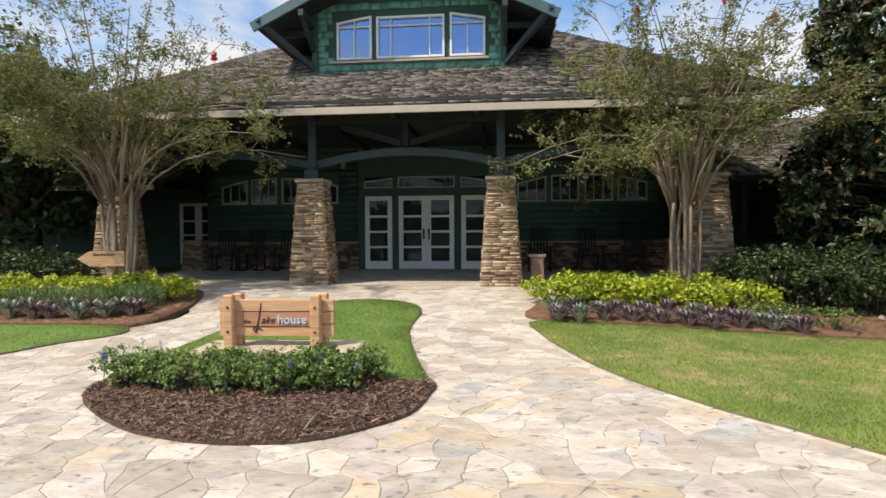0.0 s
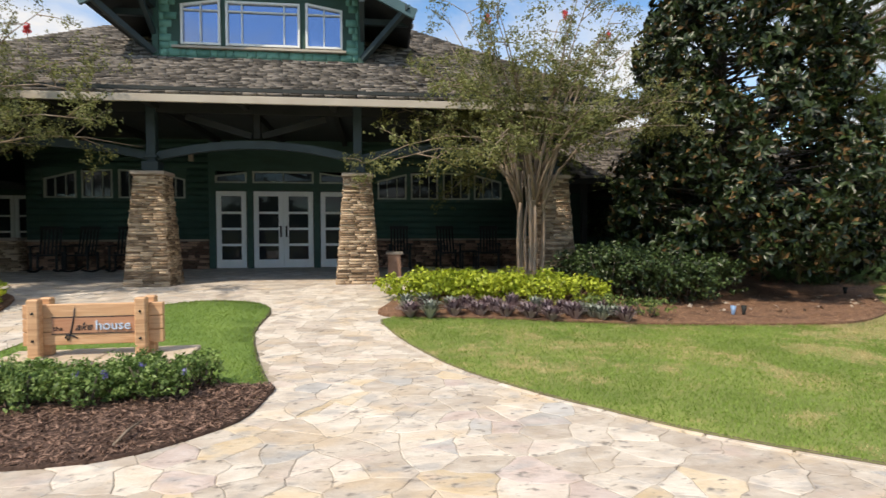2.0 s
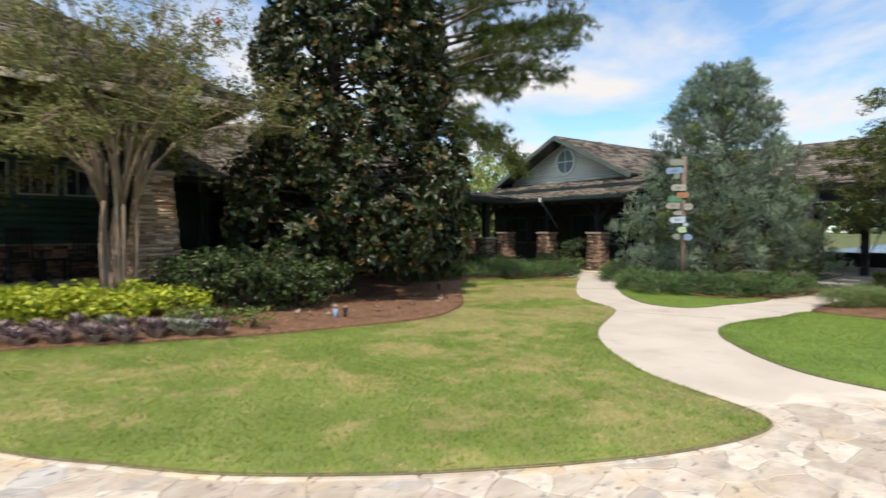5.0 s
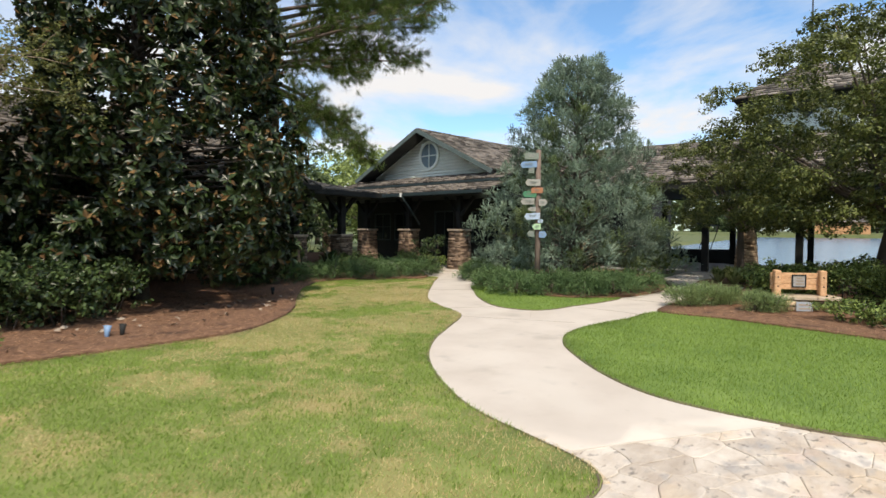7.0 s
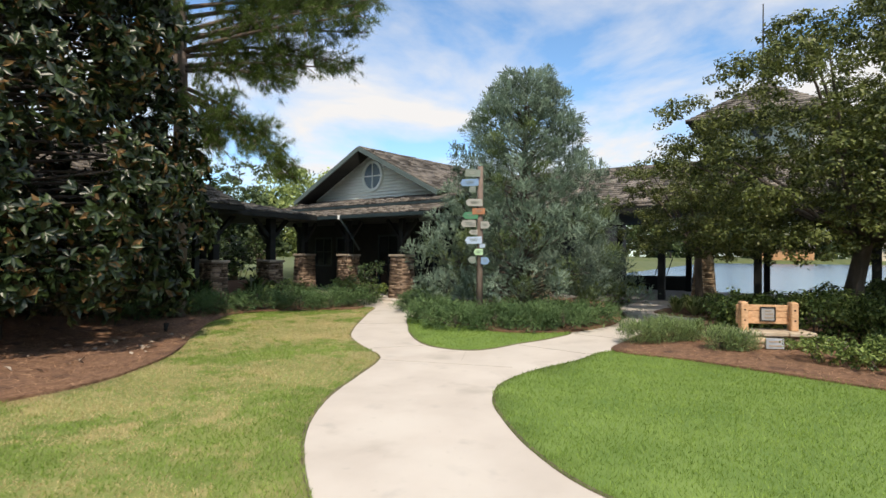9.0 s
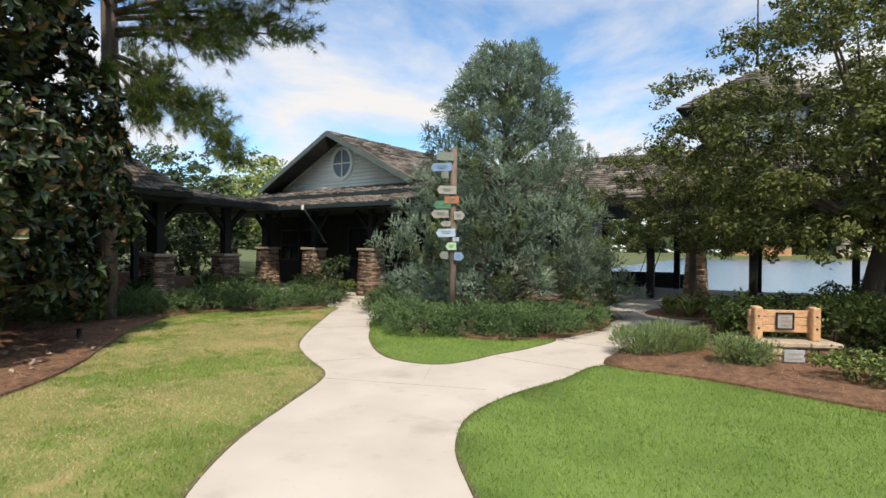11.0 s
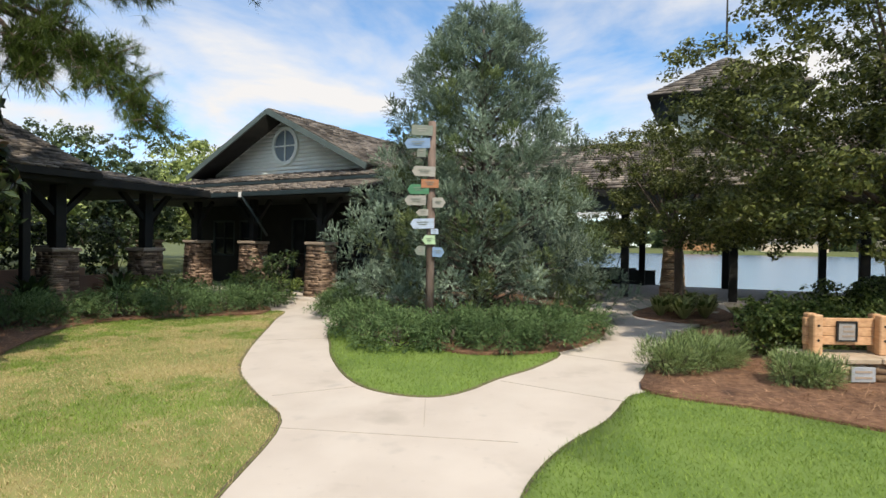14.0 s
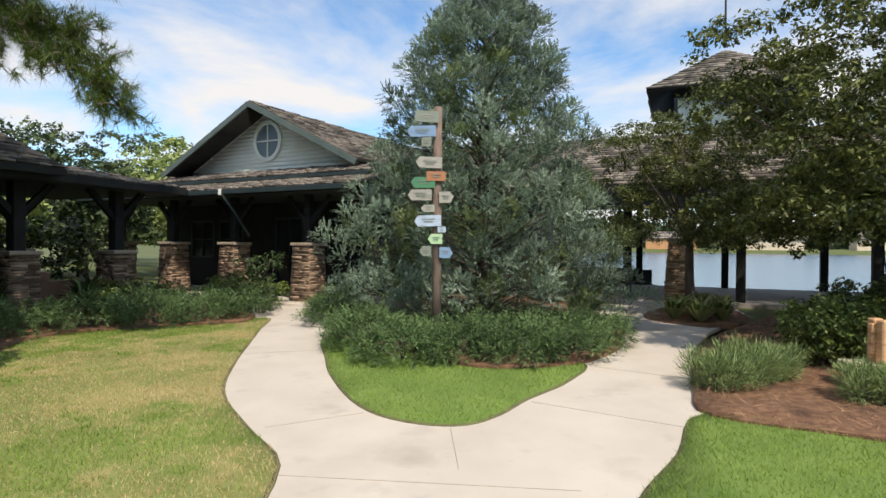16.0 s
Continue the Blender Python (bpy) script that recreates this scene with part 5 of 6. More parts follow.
def juniper(x, y, r, h, label, group):
    """A spreading juniper: layered plumes of short scaly sprays."""
    ob = thing("juniper", pose(x, y, gz(x, y) + .03), label, "shrub", group)
    bm = bmesh.new()
    P, U, P2, U2 = [], [], [], []
    for k in range(44):
        a = k * 2.39996 + rng.uniform(-.4, .4)
        f = (k + .5) / 44
        rr = r * math.sqrt(f) * rng.uniform(.7, 1.05)
        o = np.array([math.cos(a), math.sin(a), rng.uniform(-.08, .34)]); o /= np.linalg.norm(o)
        c = np.array([math.cos(a) * rr * .7, math.sin(a) * rr * .7, h * (.82 - .62 * f) * rng.uniform(.65, 1.15)])
        if k % 4 == 0:
            limbs(bm, (0, 0, -.04), [tuple(c)], .012, .005, .1, 4, 2)
        p, u = fingers(c, o, rng.uniform(.24, .42), .17, 25, 8, .10, .8, .009, .3)
        (P2 if k % 3 == 0 else P).append(p); (U2 if k % 3 == 0 else U).append(u)
    part("woody_base", bm, M_BARKD, ob)
    blades("foliage", np.concatenate(P), .04, .019, L_JUN, ob, .1, np.concatenate(U))
    blades("foliage_shade", np.concatenate(P2), .04, .019, L_JUND, ob, .1, np.concatenate(U2))
    return ob


L_JUND = leafy("juniper_spray_dark", (.05, .095, .04), (.11, .175, .075), .8, .15, .3, .2)


def row_of(name, pts, r, h, leaf, label, count, size, group, **kw):
    for x, y in pts:
        k = rng.uniform(.85, 1.15)
        shrub(name, x + rng.normal(0, .04), y + rng.normal(0, .04), r * k, r * k, h * rng.uniform(.88, 1.1), leaf, label, count, size, group, **kw)
row_of("lime_shrub", [(1.75, 9.15), (2.3, 9.35), (2.9, 9.3), (3.5, 9.1), (4.1, 8.9), (4.6, 8.6), (2.1, 8.75), (2.7, 8.7), (3.3, 8.6), (3.9, 8.35)], .42, .5, L_LIME, "bright lime-yellow leafy shrub in the bed", 1000, .08, "lime shrubs")
row_of("low_green_shrub", [(4.75, 7.75), (5.1, 7.5), (4.5, 8.0)], .3, .32, L_GREEN, "low mid-green bushy plant at the bed edge", 600, .05, "low green shrubs")
row_of("lime_shrub", [(-4.5, 9.4), (-5.1, 9.3), (-5.7, 9.25), (-6.3, 9.2), (-6.9, 9.2), (-7.5, 9.15), (-8.1, 9.15), (-8.7, 9.1), (-9.3, 9.1)], .42, .5, L_LIME, "bright lime-yellow leafy shrub in the bed", 1000, .08, "lime shrubs")
row_of("rosemary", [(-4.7, 8.9), (-5.3, 8.8), (-5.9, 8.75), (-6.5, 8.75), (-7.1, 8.7), (-7.8, 8.7)], .33, .36, L_ROSE, "fine-leaved grey-green bedding shrub", 1500, .06, "rosemary plants", aspect=.14)
row_of("dark_hedge", [(-7.2, 10.5), (-8.2, 10.4), (-9.2, 10.3), (-10.2, 10.3), (-7.8, 11.2), (-9, 11.3)], .7, .8, L_DARK, "dense dark green clipped shrub", 1900, .07, "dark shrubs")
row_of("dark_hedge", [(5.35, 9.05), (5.95, 8.75), (6.55, 8.6), (5.2, 9.7), (5.9, 9.5), (6.6, 9.35), (7.2, 9.0), (6.2, 10.2), (7.0, 10.1)], .6, .95, L_DARK, "dense dark green rounded shrub", 2300, .075, "dark shrubs")
row_of("dark_hedge", [(8.6, 12.2), (9.6, 12.4), (10.6, 12.3), (7.7, 12.0)], .75, 1.15, L_DARK, "dense dark green rounded shrub", 1800, .08, "dark shrubs")
for x, y in [(14.3, 4.1), (14.9, 4.5), (14.1, 4.75), (13.9, 5.4), (14.4, 5.95), (15.0, 6.45), (15.2, 3.6), (15.0, 5.3), (15.6, 4.2), (15.8, 3.35), (14.6, 3.65), (14.75, 5.0)]:
    juniper(x + rng.normal(0, .05), y + rng.normal(0, .05), .56 * rng.uniform(.9, 1.2), .40 * rng.uniform(.85, 1.15), "spreading green juniper with feathery sprays", "junipers")
for x, y in [(14.9, 10.2), (15.6, 9.75), (16.3, 9.7), (14.2, 10.8), (13.5, 11.15), (15.4, 10.8), (16.6, 10.5), (12.7, 11.3), (12.0, 11.3), (11.4, 11.1), (17.2, 10.2), (13.0, 11.9)]:
    juniper(x + rng.normal(0, .05), y + rng.normal(0, .05), .64 * rng.uniform(.9, 1.2), .48 * rng.uniform(.85, 1.15), "spreading green juniper with feathery sprays", "junipers")
for x, y in [(16.1, 7.5), (16.9, 7.9), (17.6, 8.2), (18.4, 8.6)]:
    juniper(x + rng.normal(0, .05), y + rng.normal(0, .05), .5 * rng.uniform(.9, 1.2), .38 * rng.uniform(.85, 1.15), "spreading green juniper beside the concrete path", "junipers")
row_of("hedge_shrub", [(15.2, .95), (14.9, .55), (15.5, .3), (15.1, -.3), (15.7, -.8), (15.2, -1.2), (15.7, -1.9), (15.2, -2.4), (16.4, .2)], .56, .78, L_GREEN, "rounded mid-green hedge shrub behind the low sign", 3600, .058, "hedge shrubs")
row_of("low_hedge", [(12.95, -.3), (13.1, -.9), (12.7, -.8), (13.3, -1.5), (12.6, -1.5)], .42, .36, L_GREEN, "low green shrub at the lawn edge", 1600, .05, "low hedges")
row_of("rosemary", [(13.85, 1.75), (13.5, 2.0), (14.2, 1.5)], .31, .40, L_ROSE, "soft upright grey-green bush beside the path", 4200, .05, "rosemary plants", aspect=.14, rise=.45)
row_of("rosemary", [(13.35, .95), (13.5, .7)], .25, .34, L_ROSE, "soft upright grey-green bush beside the low sign", 3200, .045, "rosemary plants", aspect=.14, rise=.45)
row_of("box_hedge", [(21.0, 4.7), (21.4, 4.2), (21.6, 3.7), (21.8, 5.0)], .5, .75, L_GREEN, "small clipped green shrub before the boathouse", 1300, .07, "box hedges")
row_of("box_hedge", [(20.4, -1.4), (20.9, -2.2), (21.0, -3.1), (20.2, -2.6), (19.8, -1.9)], .75, .9, L_GREEN, "rounded green shrub before the boathouse", 1500, .075, "box hedges")
row_of("porch_shrub", [(17.4, 10.9), (16.5, 11.6), (15.7, 11.9), (18.2, 10.3)], .5, .62, L_GREEN, "leafy green shrub before the porch piers", 1300, .075, "porch shrubs")
row_of("camellia", [(17.0, 9.6)], .6, 1.35, L_DARK, "airy dark shrub before the gabled porch", 700, .09, "camellias")
row_of("sign_plant", [(-2.8, 5.01), (-2.55, 5.03), (-2.3, 4.89), (-2.05, 4.99), (-1.8, 4.84), (-1.55, 4.94), (-1.3, 4.84), (-1.08, 4.96), (-0.85, 4.91), (-0.65, 5.11), (-1.2, 5.13), (-2.0, 5.17), (-2.45, 4.82), (-1.95, 4.78), (-1.45, 4.74), (-0.95, 4.8)], .22, .33, L_SIGN, "leafy green bedding plant with small flowers", 1300, .036, "sign bedding")


def rosette(x, y, r, h, label, tint, group):
    """A rosette of stiff, arching, pointed leaves."""
    ob = thing("bromeliad", pose(x, y, gz(x, y) + .02), label, "plant", group)
    n = 46
    V, F = [], []
    for k in range(n):
        a = k * 2.39996
        e = .25 + .75 * (k / n)
        o = np.array([math.cos(a), math.sin(a), 0]); s = np.array([-o[1], o[0], 0])
        L = r * rng.uniform(.8, 1.15)
        mid = o * L * .55 * (1.25 - e * .7) + [0, 0, h * (.35 + .55 * e)]
        tip = o * L * (1.25 - e * .75) + [0, 0, h * (.30 + .75 * e)]
        w = r * .075
        i = len(V)
        V += [o * .02 - s * w * .7, o * .02 + s * w * .7, mid - s * w, mid + s * w, tip]
        F += [(i, i + 1, i + 3), (i, i + 3, i + 2), (i + 2, i + 3, i + 4)]
    raw("leaf_rosette", V, F, tint, ob)
    return ob


L_SILV = leafy("silver_bromeliad_leaf", (0.14, 0.17, 0.13), (0.34, 0.36, 0.31), .45, .15)
for k in range(30):
    u = k % 10
    x, y = 1.55 + u * .33 + rng.normal(0, .05), 8.38 - u * .075 - (k // 10) * .3 + rng.normal(0, .05)
    rosette(x, y, rng.uniform(.2, .27), rng.uniform(.2, .28), "purple-grey spiky bromeliad rosette in mulch", L_SILV if rng.random() < .3 else L_PURP, "bromeliads")
for k in range(34):
    u = k % 17
    x, y = -4.5 - u * .33 + rng.normal(0, .05), 8.35 - (k // 17) * .3 + (u < 2) * .12 + rng.normal(0, .05)
    rosette(x, y, rng.uniform(.22, .3), rng.uniform(.22, .3), "purple-grey spiky bromeliad rosette in mulch", L_SILV if rng.random() < .25 else L_PURP, "bromeliads")
L_LIR = leafy("liriope_leaf", (.16, .22, .06), (.36, .40, .18), .5, .3)
for x, y in ((18.9, 2.1), (19.3, 1.6), (19.7, 1.9), (19.0, 1.3), (19.9, 1.2), (18.6, 1.7), (20.5, 1.5)):
    rosette(x, y, .42, .42, "pale green arching grass clump in mulch", L_LIR, "grass clumps")
for x, y in ((12.6, 12.0), (13.6, 12.1), (15.2, 12.0), (11.6, 11.9)):
    rosette(x, y, .6, .75, "dark green arching ornamental grass clump", L_DARK, "ornamental grasses")
sheet("bed_island_oak", curve_through([(18.0, 1.6), (18.6, 2.5), (19.6, 2.6), (21, 2.1), (21.2, 1.0), (20, .7), (18.8, 1.0)], 4), .025, M_STRAW, "red-brown mulch under the small oak", "mulch", .06, .3, .03)

row_of("dark_hedge", [(9.5, 17.3), (11, 17.5), (12.5, 17.4), (14, 17.5), (15.5, 17.3), (17, 17.0), (18.4, 16.4)], 1.0, 2.0, L_DARK, "tall dark green hedge beyond the pavilion", 1800, .12, "dark shrubs")


# ---- signs ----
def text_mesh(body, size, depth=0.004, shear=0.0):
    cu = bpy.data.curves.new("lettering", "FONT")
    cu.body, cu.size, cu.extrude, cu.shear = body, size, depth, shear
    cu.resolution_u = 3
    ob = bpy.data.objects.new("lettering", cu)
    scene.collection.objects.link(ob)
    me = bpy.data.meshes.new_from_object(ob.evaluated_get(bpy.context.evaluated_depsgraph_get()))
    bpy.data.objects.remove(ob)
    return me


def lettering(body, size, m, material, parent, depth=0.004, shear=0.0, name="lettering"):
    me = text_mesh(body, size, depth, shear)
    me.transform(m)
    me.materials.clear(); me.materials.append(material)
    ob = new(name, me)
    ob.parent = parent
    return ob


UP = Matrix.Rotation(radians(90), 4, "X")


def timber_sign(m, width, low, high, posts, tall, label):
    """Three boards held between pairs of square posts with bolts. Its front faces -y."""
    ob = thing("timber_sign", m, label, "sign")
    n, h = 3, (high - low) / 3
    for k in range(n):
        part("board", boxes([((0, 0, low + (k + .5) * h), (width, .055, h - .004))], .006), M_CEDAR, ob)
    for u in posts:
        for s in (-1, 1):
            bm = bmesh.new()
            box(bm, (u + .035 * (s > 0), s * .075, tall / 2), (.10, .09, tall), None, .012)
            p = part("post", bm, M_CEDAR, ob)
            if s < 0:
                for z in (low + .06, high - .07):
                    b = bmesh.new()
                    bmesh.ops.create_cone(b, cap_ends=True, segments=8, radius1=.013, radius2=.011, depth=.012, matrix=Matrix.Translation((u, -.124, z)) @ UP)
                    part("bolt", b, M_DARKW, p)
    return ob


def rubble_base(name, m, L, D, H, label, slab=.06):
    """A low stone plinth: rubble sides and flat slabs on top."""
    ob = thing(name, m, label, "plinth")
    part("core", boxes([((0, 0, H / 2 - .03), (L - .1, D - .1, H))]), M_MORTAR, ob)
    st = []
    for (x0, y0, x1, y1, ox, oy) in ((-L / 2, -D / 2, L / 2, -D / 2, 0, -1), (L / 2, -D / 2, L / 2, D / 2, 1, 0), (L / 2, D / 2, -L / 2, D / 2, 0, 1), (-L / 2, D / 2, -L / 2, -D / 2, -1, 0)):
        st += courses((x0, y0), (x1, y1), -.04, H - slab, (ox, oy), .08, .07, .14, .12, .26)
    for q in st:
        slabs("stone", [q], M_STONEO, ob)
    u = -L / 2 - .04
    while u < L / 2:
        e = min(u + rng.uniform(.3, .5), L / 2 + .04)
        if L / 2 + .04 - e < .12:
            e = L / 2 + .04
        bm = bmesh.new()
        box(bm, ((u + e) / 2, rng.uniform(-.015, .01), H - slab / 2), (e - u - .008, D + .10 + rng.uniform(-.03, .03), slab), None, .012)
        part("cap_slab", bm, M_CAPS if rng.random() < .6 else M_FLAGO, ob)
        u = e
    return ob


M_CAPS = mat("sandstone_slab", (.34, .27, .19), (.50, .41, .31), .8, 5, .5, 30, "object", .4)
S0 = pose(-1.69, 5.78, gz(-1.69, 5.78), 0, 0, -3)
rubble_base("sign_plinth", pose(-1.66, 5.80, gz(-1.66, 5.8), 0, 0, -3), 1.56, .46, .20, "low flagstone plinth carrying the timber sign")
sg = timber_sign(S0 @ pose(0, 0, .20), 1.18, .10, .475, (-.465, .42), .53, "orange cedar sign with dark and pale blue lettering")
lettering("the", .058, pose(-.335, -.032, .235) @ UP, M_INK, sg)
part("panel", boxes([((0, -.029, .28), (.70, .006, .143))]), mat("reddish_panel", (.42, .20, .11), (.52, .27, .16), .6, 4, .1, 40, stretch=(1, 6, 14)), sg)
bm = bmesh.new()
tube(bm, [(-.156, -.034, .445), (-.172, -.034, .318), (-.195, -.034, .207), (-.211, -.034, .142)], [.004, .007, .008, .005], 6)
tube(bm, [(-.211, -.034, .142), (-.240, -.034, .172), (-.222, -.034, .196), (-.180, -.034, .186), (-.134, -.034, .162)], [.005, .006, .007, .007, .003], 6)
part("script_letter", bm, M_INK, sg)
lettering("ake", .102, pose(-.158, -.033, .235) @ UP, M_INK, sg, shear=.4)
lettering("house", .126, pose(.012, -.037, .235) @ UP, M_BLUE, sg, .008)
part("rule", boxes([((0, -.031, .355), (.70, .008, .007))]), M_INK, sg)
part("rule", boxes([((0, -.031, .205), (.70, .008, .007))]), M_INK, sg)

B0 = pose(13.98, .36, 0, 0, 0, -70)
rubble_base("sign_plinth", B0, 1.05, .42, .29, "curved stone plinth below the small timber sign")
bs = timber_sign(B0 @ pose(0, .03, .29), .84, .09, .37, (-.34, .34), .41, "small orange cedar sign with a framed plaque")
plaque = part("plaque", boxes([((0, -.035, .235), (.19, .02, .19))], .004), mat("slate_plaque", (.30, .29, .28), (.46, .44, .42), .5, 4, .3, 30), bs, "grey relief plaque")
bm = bmesh.new()
for c, s in (((0, -.048, .333), (.21, .02, .016)), ((0, -.048, .137), (.21, .02, .016)), ((-.098, -.048, .235), (.016, .02, .18)), ((.098, -.048, .235), (.016, .02, .18))):
    box(bm, c, s)
part("plaque_frame", bm, M_DARKW, plaque)
for k in range(3):
    part("relief_bar", boxes([((rng.uniform(-.03, .03), -.047, .185 + k * .05), (.13 - k * .02, .006, .02))]), M_CAP, plaque)
dp = thing("date_plaque", B0 @ pose(0, -.245, .13), "small grey plaque set in the stone plinth", "plaque")
part("slate", boxes([((0, -.012, 0), (.24, .02, .15))], .004), mat("grey_slate", (.30, .34, .38), (.44, .48, .52), .5, 6, .4, 30), dp)
for k in range(2):
    part("relief_bar", boxes([((0, -.024, -.03 + k * .06), (.17, .005, .022))]), M_CAP, dp)


def arrow_outline(w, h, d, tip, bm, c, side):
    """A board with a pointed end."""
    x0, x1 = (-w / 2, w / 2)
    pts = [(x0, -h / 2), (x1, -h / 2), (x1, h / 2), (x0, h / 2)]
    if tip:
        pts = [(x0 + tip, -h / 2), (x1, -h / 2), (x1, h / 2), (x0 + tip, h / 2), (x0, 0)]
        if side > 0:
            pts = [(-a, b) for a, b in pts][::-1]
    f = [bm.verts.new((c[0] + a, c[1] - d / 2, c[2] + b)) for a, b in pts]
    g = [bm.verts.new((v.co.x, c[1] + d / 2, v.co.z)) for v in f]
    bm.faces.new(f); bm.faces.new(g[::-1])
    for i in range(len(f)):
        bm.faces.new((f[i], g[i], g[(i + 1) % len(f)], f[(i + 1) % len(f)]))


def paint(name, c):
    return mat(name, tuple(v * .82 for v in c), c, .5, 6, .15, 50, stretch=(1, 1, 5), stain=tuple(v * .6 for v in c), stain_scale=5, stain_at=.6)


P_GREY, P_BLUE, P_LBLUE = paint("weathered_grey_paint", (.36, .355, .32)), paint("blue_paint", (.20, .33, .52)), paint("light_blue_paint", (.46, .58, .74))
P_GREEN, P_PGREEN, P_OR, P_TAUPE = paint("green_paint", (.06, .23, .12)), paint("pale_green_paint", (.46, .68, .42)), paint("orange_paint", (.40, .17, .08)), paint("grey_green_paint", (.22, .26, .22))
post = thing("signpost", pose(14.43, 5.19, 0, 0, 0, -71), "wooden signpost with many painted arrow boards", "signpost")
bm = bmesh.new(); tube(bm, [(0, 0, -.1), (0, 0, 1.5), (0, 0, 3.08)], [.065, .06, .055], 10)
part("pole", bm, M_PINEB, post)
for xl, xr, yc, h, side, tip, m in ((185, 325, 90, 66, 0, 0, P_TAUPE), (140, 310, 160, 64, -1, 1, P_BLUE), (228, 285, 215, 62, 0, 0, P_TAUPE), (190, 345, 325, 66, -1, 1, P_GREY),
                                    (250, 365, 395, 56, 0, 0, P_OR), (165, 308, 427, 64, -1, 1, P_GREEN), (148, 290, 492, 64, -1, 1, P_GREY), (328, 415, 505, 66, 1, 1, P_GREY), (218, 300, 562, 42, -1, 1, P_GREY),
                                    (190, 350, 625, 66, -1, 1, P_LBLUE), (326, 375, 672, 34, 0, 0, P_LBLUE), (268, 355, 720, 60, -1, 1, P_PGREEN), (215, 285, 785, 60, -1, 1, P_TAUPE), (335, 415, 790, 64, 1, 1, P_BLUE)):
    k = .0021
    w, hh = (xr - xl) * k, h * k
    z = 1.33 + (433 - (180 + yc / 3)) * .0072
    bm = bmesh.new()
    arrow_outline(w, hh, .022, .045 if tip else 0, bm, (((xl + xr) / 2 - 321) * k, -.075 - rng.uniform(0, .012), z), side)
    b = part("arrow_board", bm, m, post)
    for q in range(2):
        part("faded_lettering", boxes([((((xl + xr) / 2 - 321) * k - .01 * side, -.1, z + .02 - q * .03), (w * (.5 - .15 * q), .003, hh * .07))]), P_TAUPE if m is not P_TAUPE else P_GREY, b)
    turn = Matrix.Rotation(radians(rng.uniform(-9, 9)), 4, "Z") @ Matrix.Rotation(radians(rng.uniform(-2.5, 2.5)), 4, "Y")
    turn = Matrix.Translation((0, 0, z)) @ turn @ Matrix.Translation((0, 0, -z))
    for o in (b, *b.children):
        o.data.transform(turn)

dsn = thing("arrow_sign", pose(-5.9, 9.85, gz(-5.9, 9.85), 0, 0, 8), "orange wooden arrow sign on a short post", "sign")
bm = bmesh.new(); box(bm, (.12, .03, .38), (.09, .07, .85), None, .008); part("post", bm, M_CEDAR, dsn)
bm = bmesh.new(); arrow_outline(.76, .26, .03, .2, bm, (0, -.03, .68), -1); part("arrow_board", bm, M_CEDAR, dsn)
lettering("Backwater", .085, pose(-.12, -.048, .73) @ UP, M_INK, dsn, .002)


# ---- porch things ----
def rocking_chair(m, label):
    ob = thing("rocking_chair", m, label, "chair", "porch rockers")
    seat = bmesh.new(); box(seat, (0, 0, .42), (.52, .48, .03), None, .008); part("seat", seat, M_DARKW, ob)
    back = bmesh.new()
    for k in range(6):
        beam(back, (-.21 + k * .084, .22, .44), (-.21 + k * .084, .40, 1.10), .045, .014)
    beam(back, (-.25, .40, 1.1), (.25, .40, 1.1), .03, .08)
    part("backrest", back, M_DARKW, ob)
    for s in (-1, 1):
        for y0, h in ((-.2, .64), (.22, .5)):
            bm = bmesh.new(); beam(bm, (s * .27, y0, .07), (s * .27, y0, h), .045, .045); part("leg", bm, M_DARKW, ob)
        bm = bmesh.new(); box(bm, (s * .28, .02, .65), (.09, .56, .025), None, .005); part("armrest", bm, M_DARKW, ob)
        bm = bmesh.new(); ribbon(bm, [(s * .27, -.42 + k * .12, .02 + .10 * ((k - 3.6) / 4.5) ** 2) for k in range(9)], .04, .04); part("rocker", bm, M_DARKW, ob)
    return ob


rc = rocking_chair(HOUSE @ pose(3.1, -.75, 0), "dark wooden rocking chair on the shaded porch")
for u, r in ((4.4, 8), (5.5, -10), (-4.8, -6), (-3.8, 5), (-5.6, 10)):
    copy_thing(rc, HOUSE @ pose(u, -.75, 0, 0, 0, r))
pt = thing("porch_table", HOUSE @ pose(4.95, -.7, 0), "small dark side table between rocking chairs", "table")
part("tabletop", boxes([((0, 0, .46), (.45, .45, .03))], .006), M_DARKW, pt)
for a in (-1, 1):
    for b in (-1, 1):
        part("leg", boxes([((a * .18, b * .18, .225), (.04, .04, .45))]), M_DARKW, pt)
ur = thing("ash_urn", HOUSE @ pose(2.82, -4.25, 0), "brown stone-faced ash urn beside the pillar", "bin")
part("body", boxes([((0, 0, .27), (.27, .27, .54))], .012), M_WAIN, ur)
part("rim", boxes([((0, 0, .57), (.34, .34, .06))], .012), M_CAP, ur)
part("base", boxes([((0, 0, .05), (.31, .31, .10))], .01), M_CAP, ur)
for u in (-2.35,):
    pl = thing("porch_light", HOUSE @ pose(u, -.06, 2.95), "small dim wall lantern on the porch wall", "lamp")
    part("body", boxes([((0, -.05, 0), (.12, .10, .2))], .01), M_CAP, pl)
for c in ((6.45, 7.35, 1), (6.62, 7.33, 0), (10.6, 9.2, 0), (13.2, -.55, 0)):
    lt = thing("garden_spotlight", pose(c[0], c[1], gz(c[0], c[1]) + .02), "small ground spotlight in the planting bed", "light", "garden lights")
    bm = bmesh.new(); tube(bm, [(0, 0, -.02), (0, 0, .08), (.02, .02, .16)], [.018, .03, .045], 8)
    part("housing", bm, P_BLUE if c[2] else M_DARKW, lt)

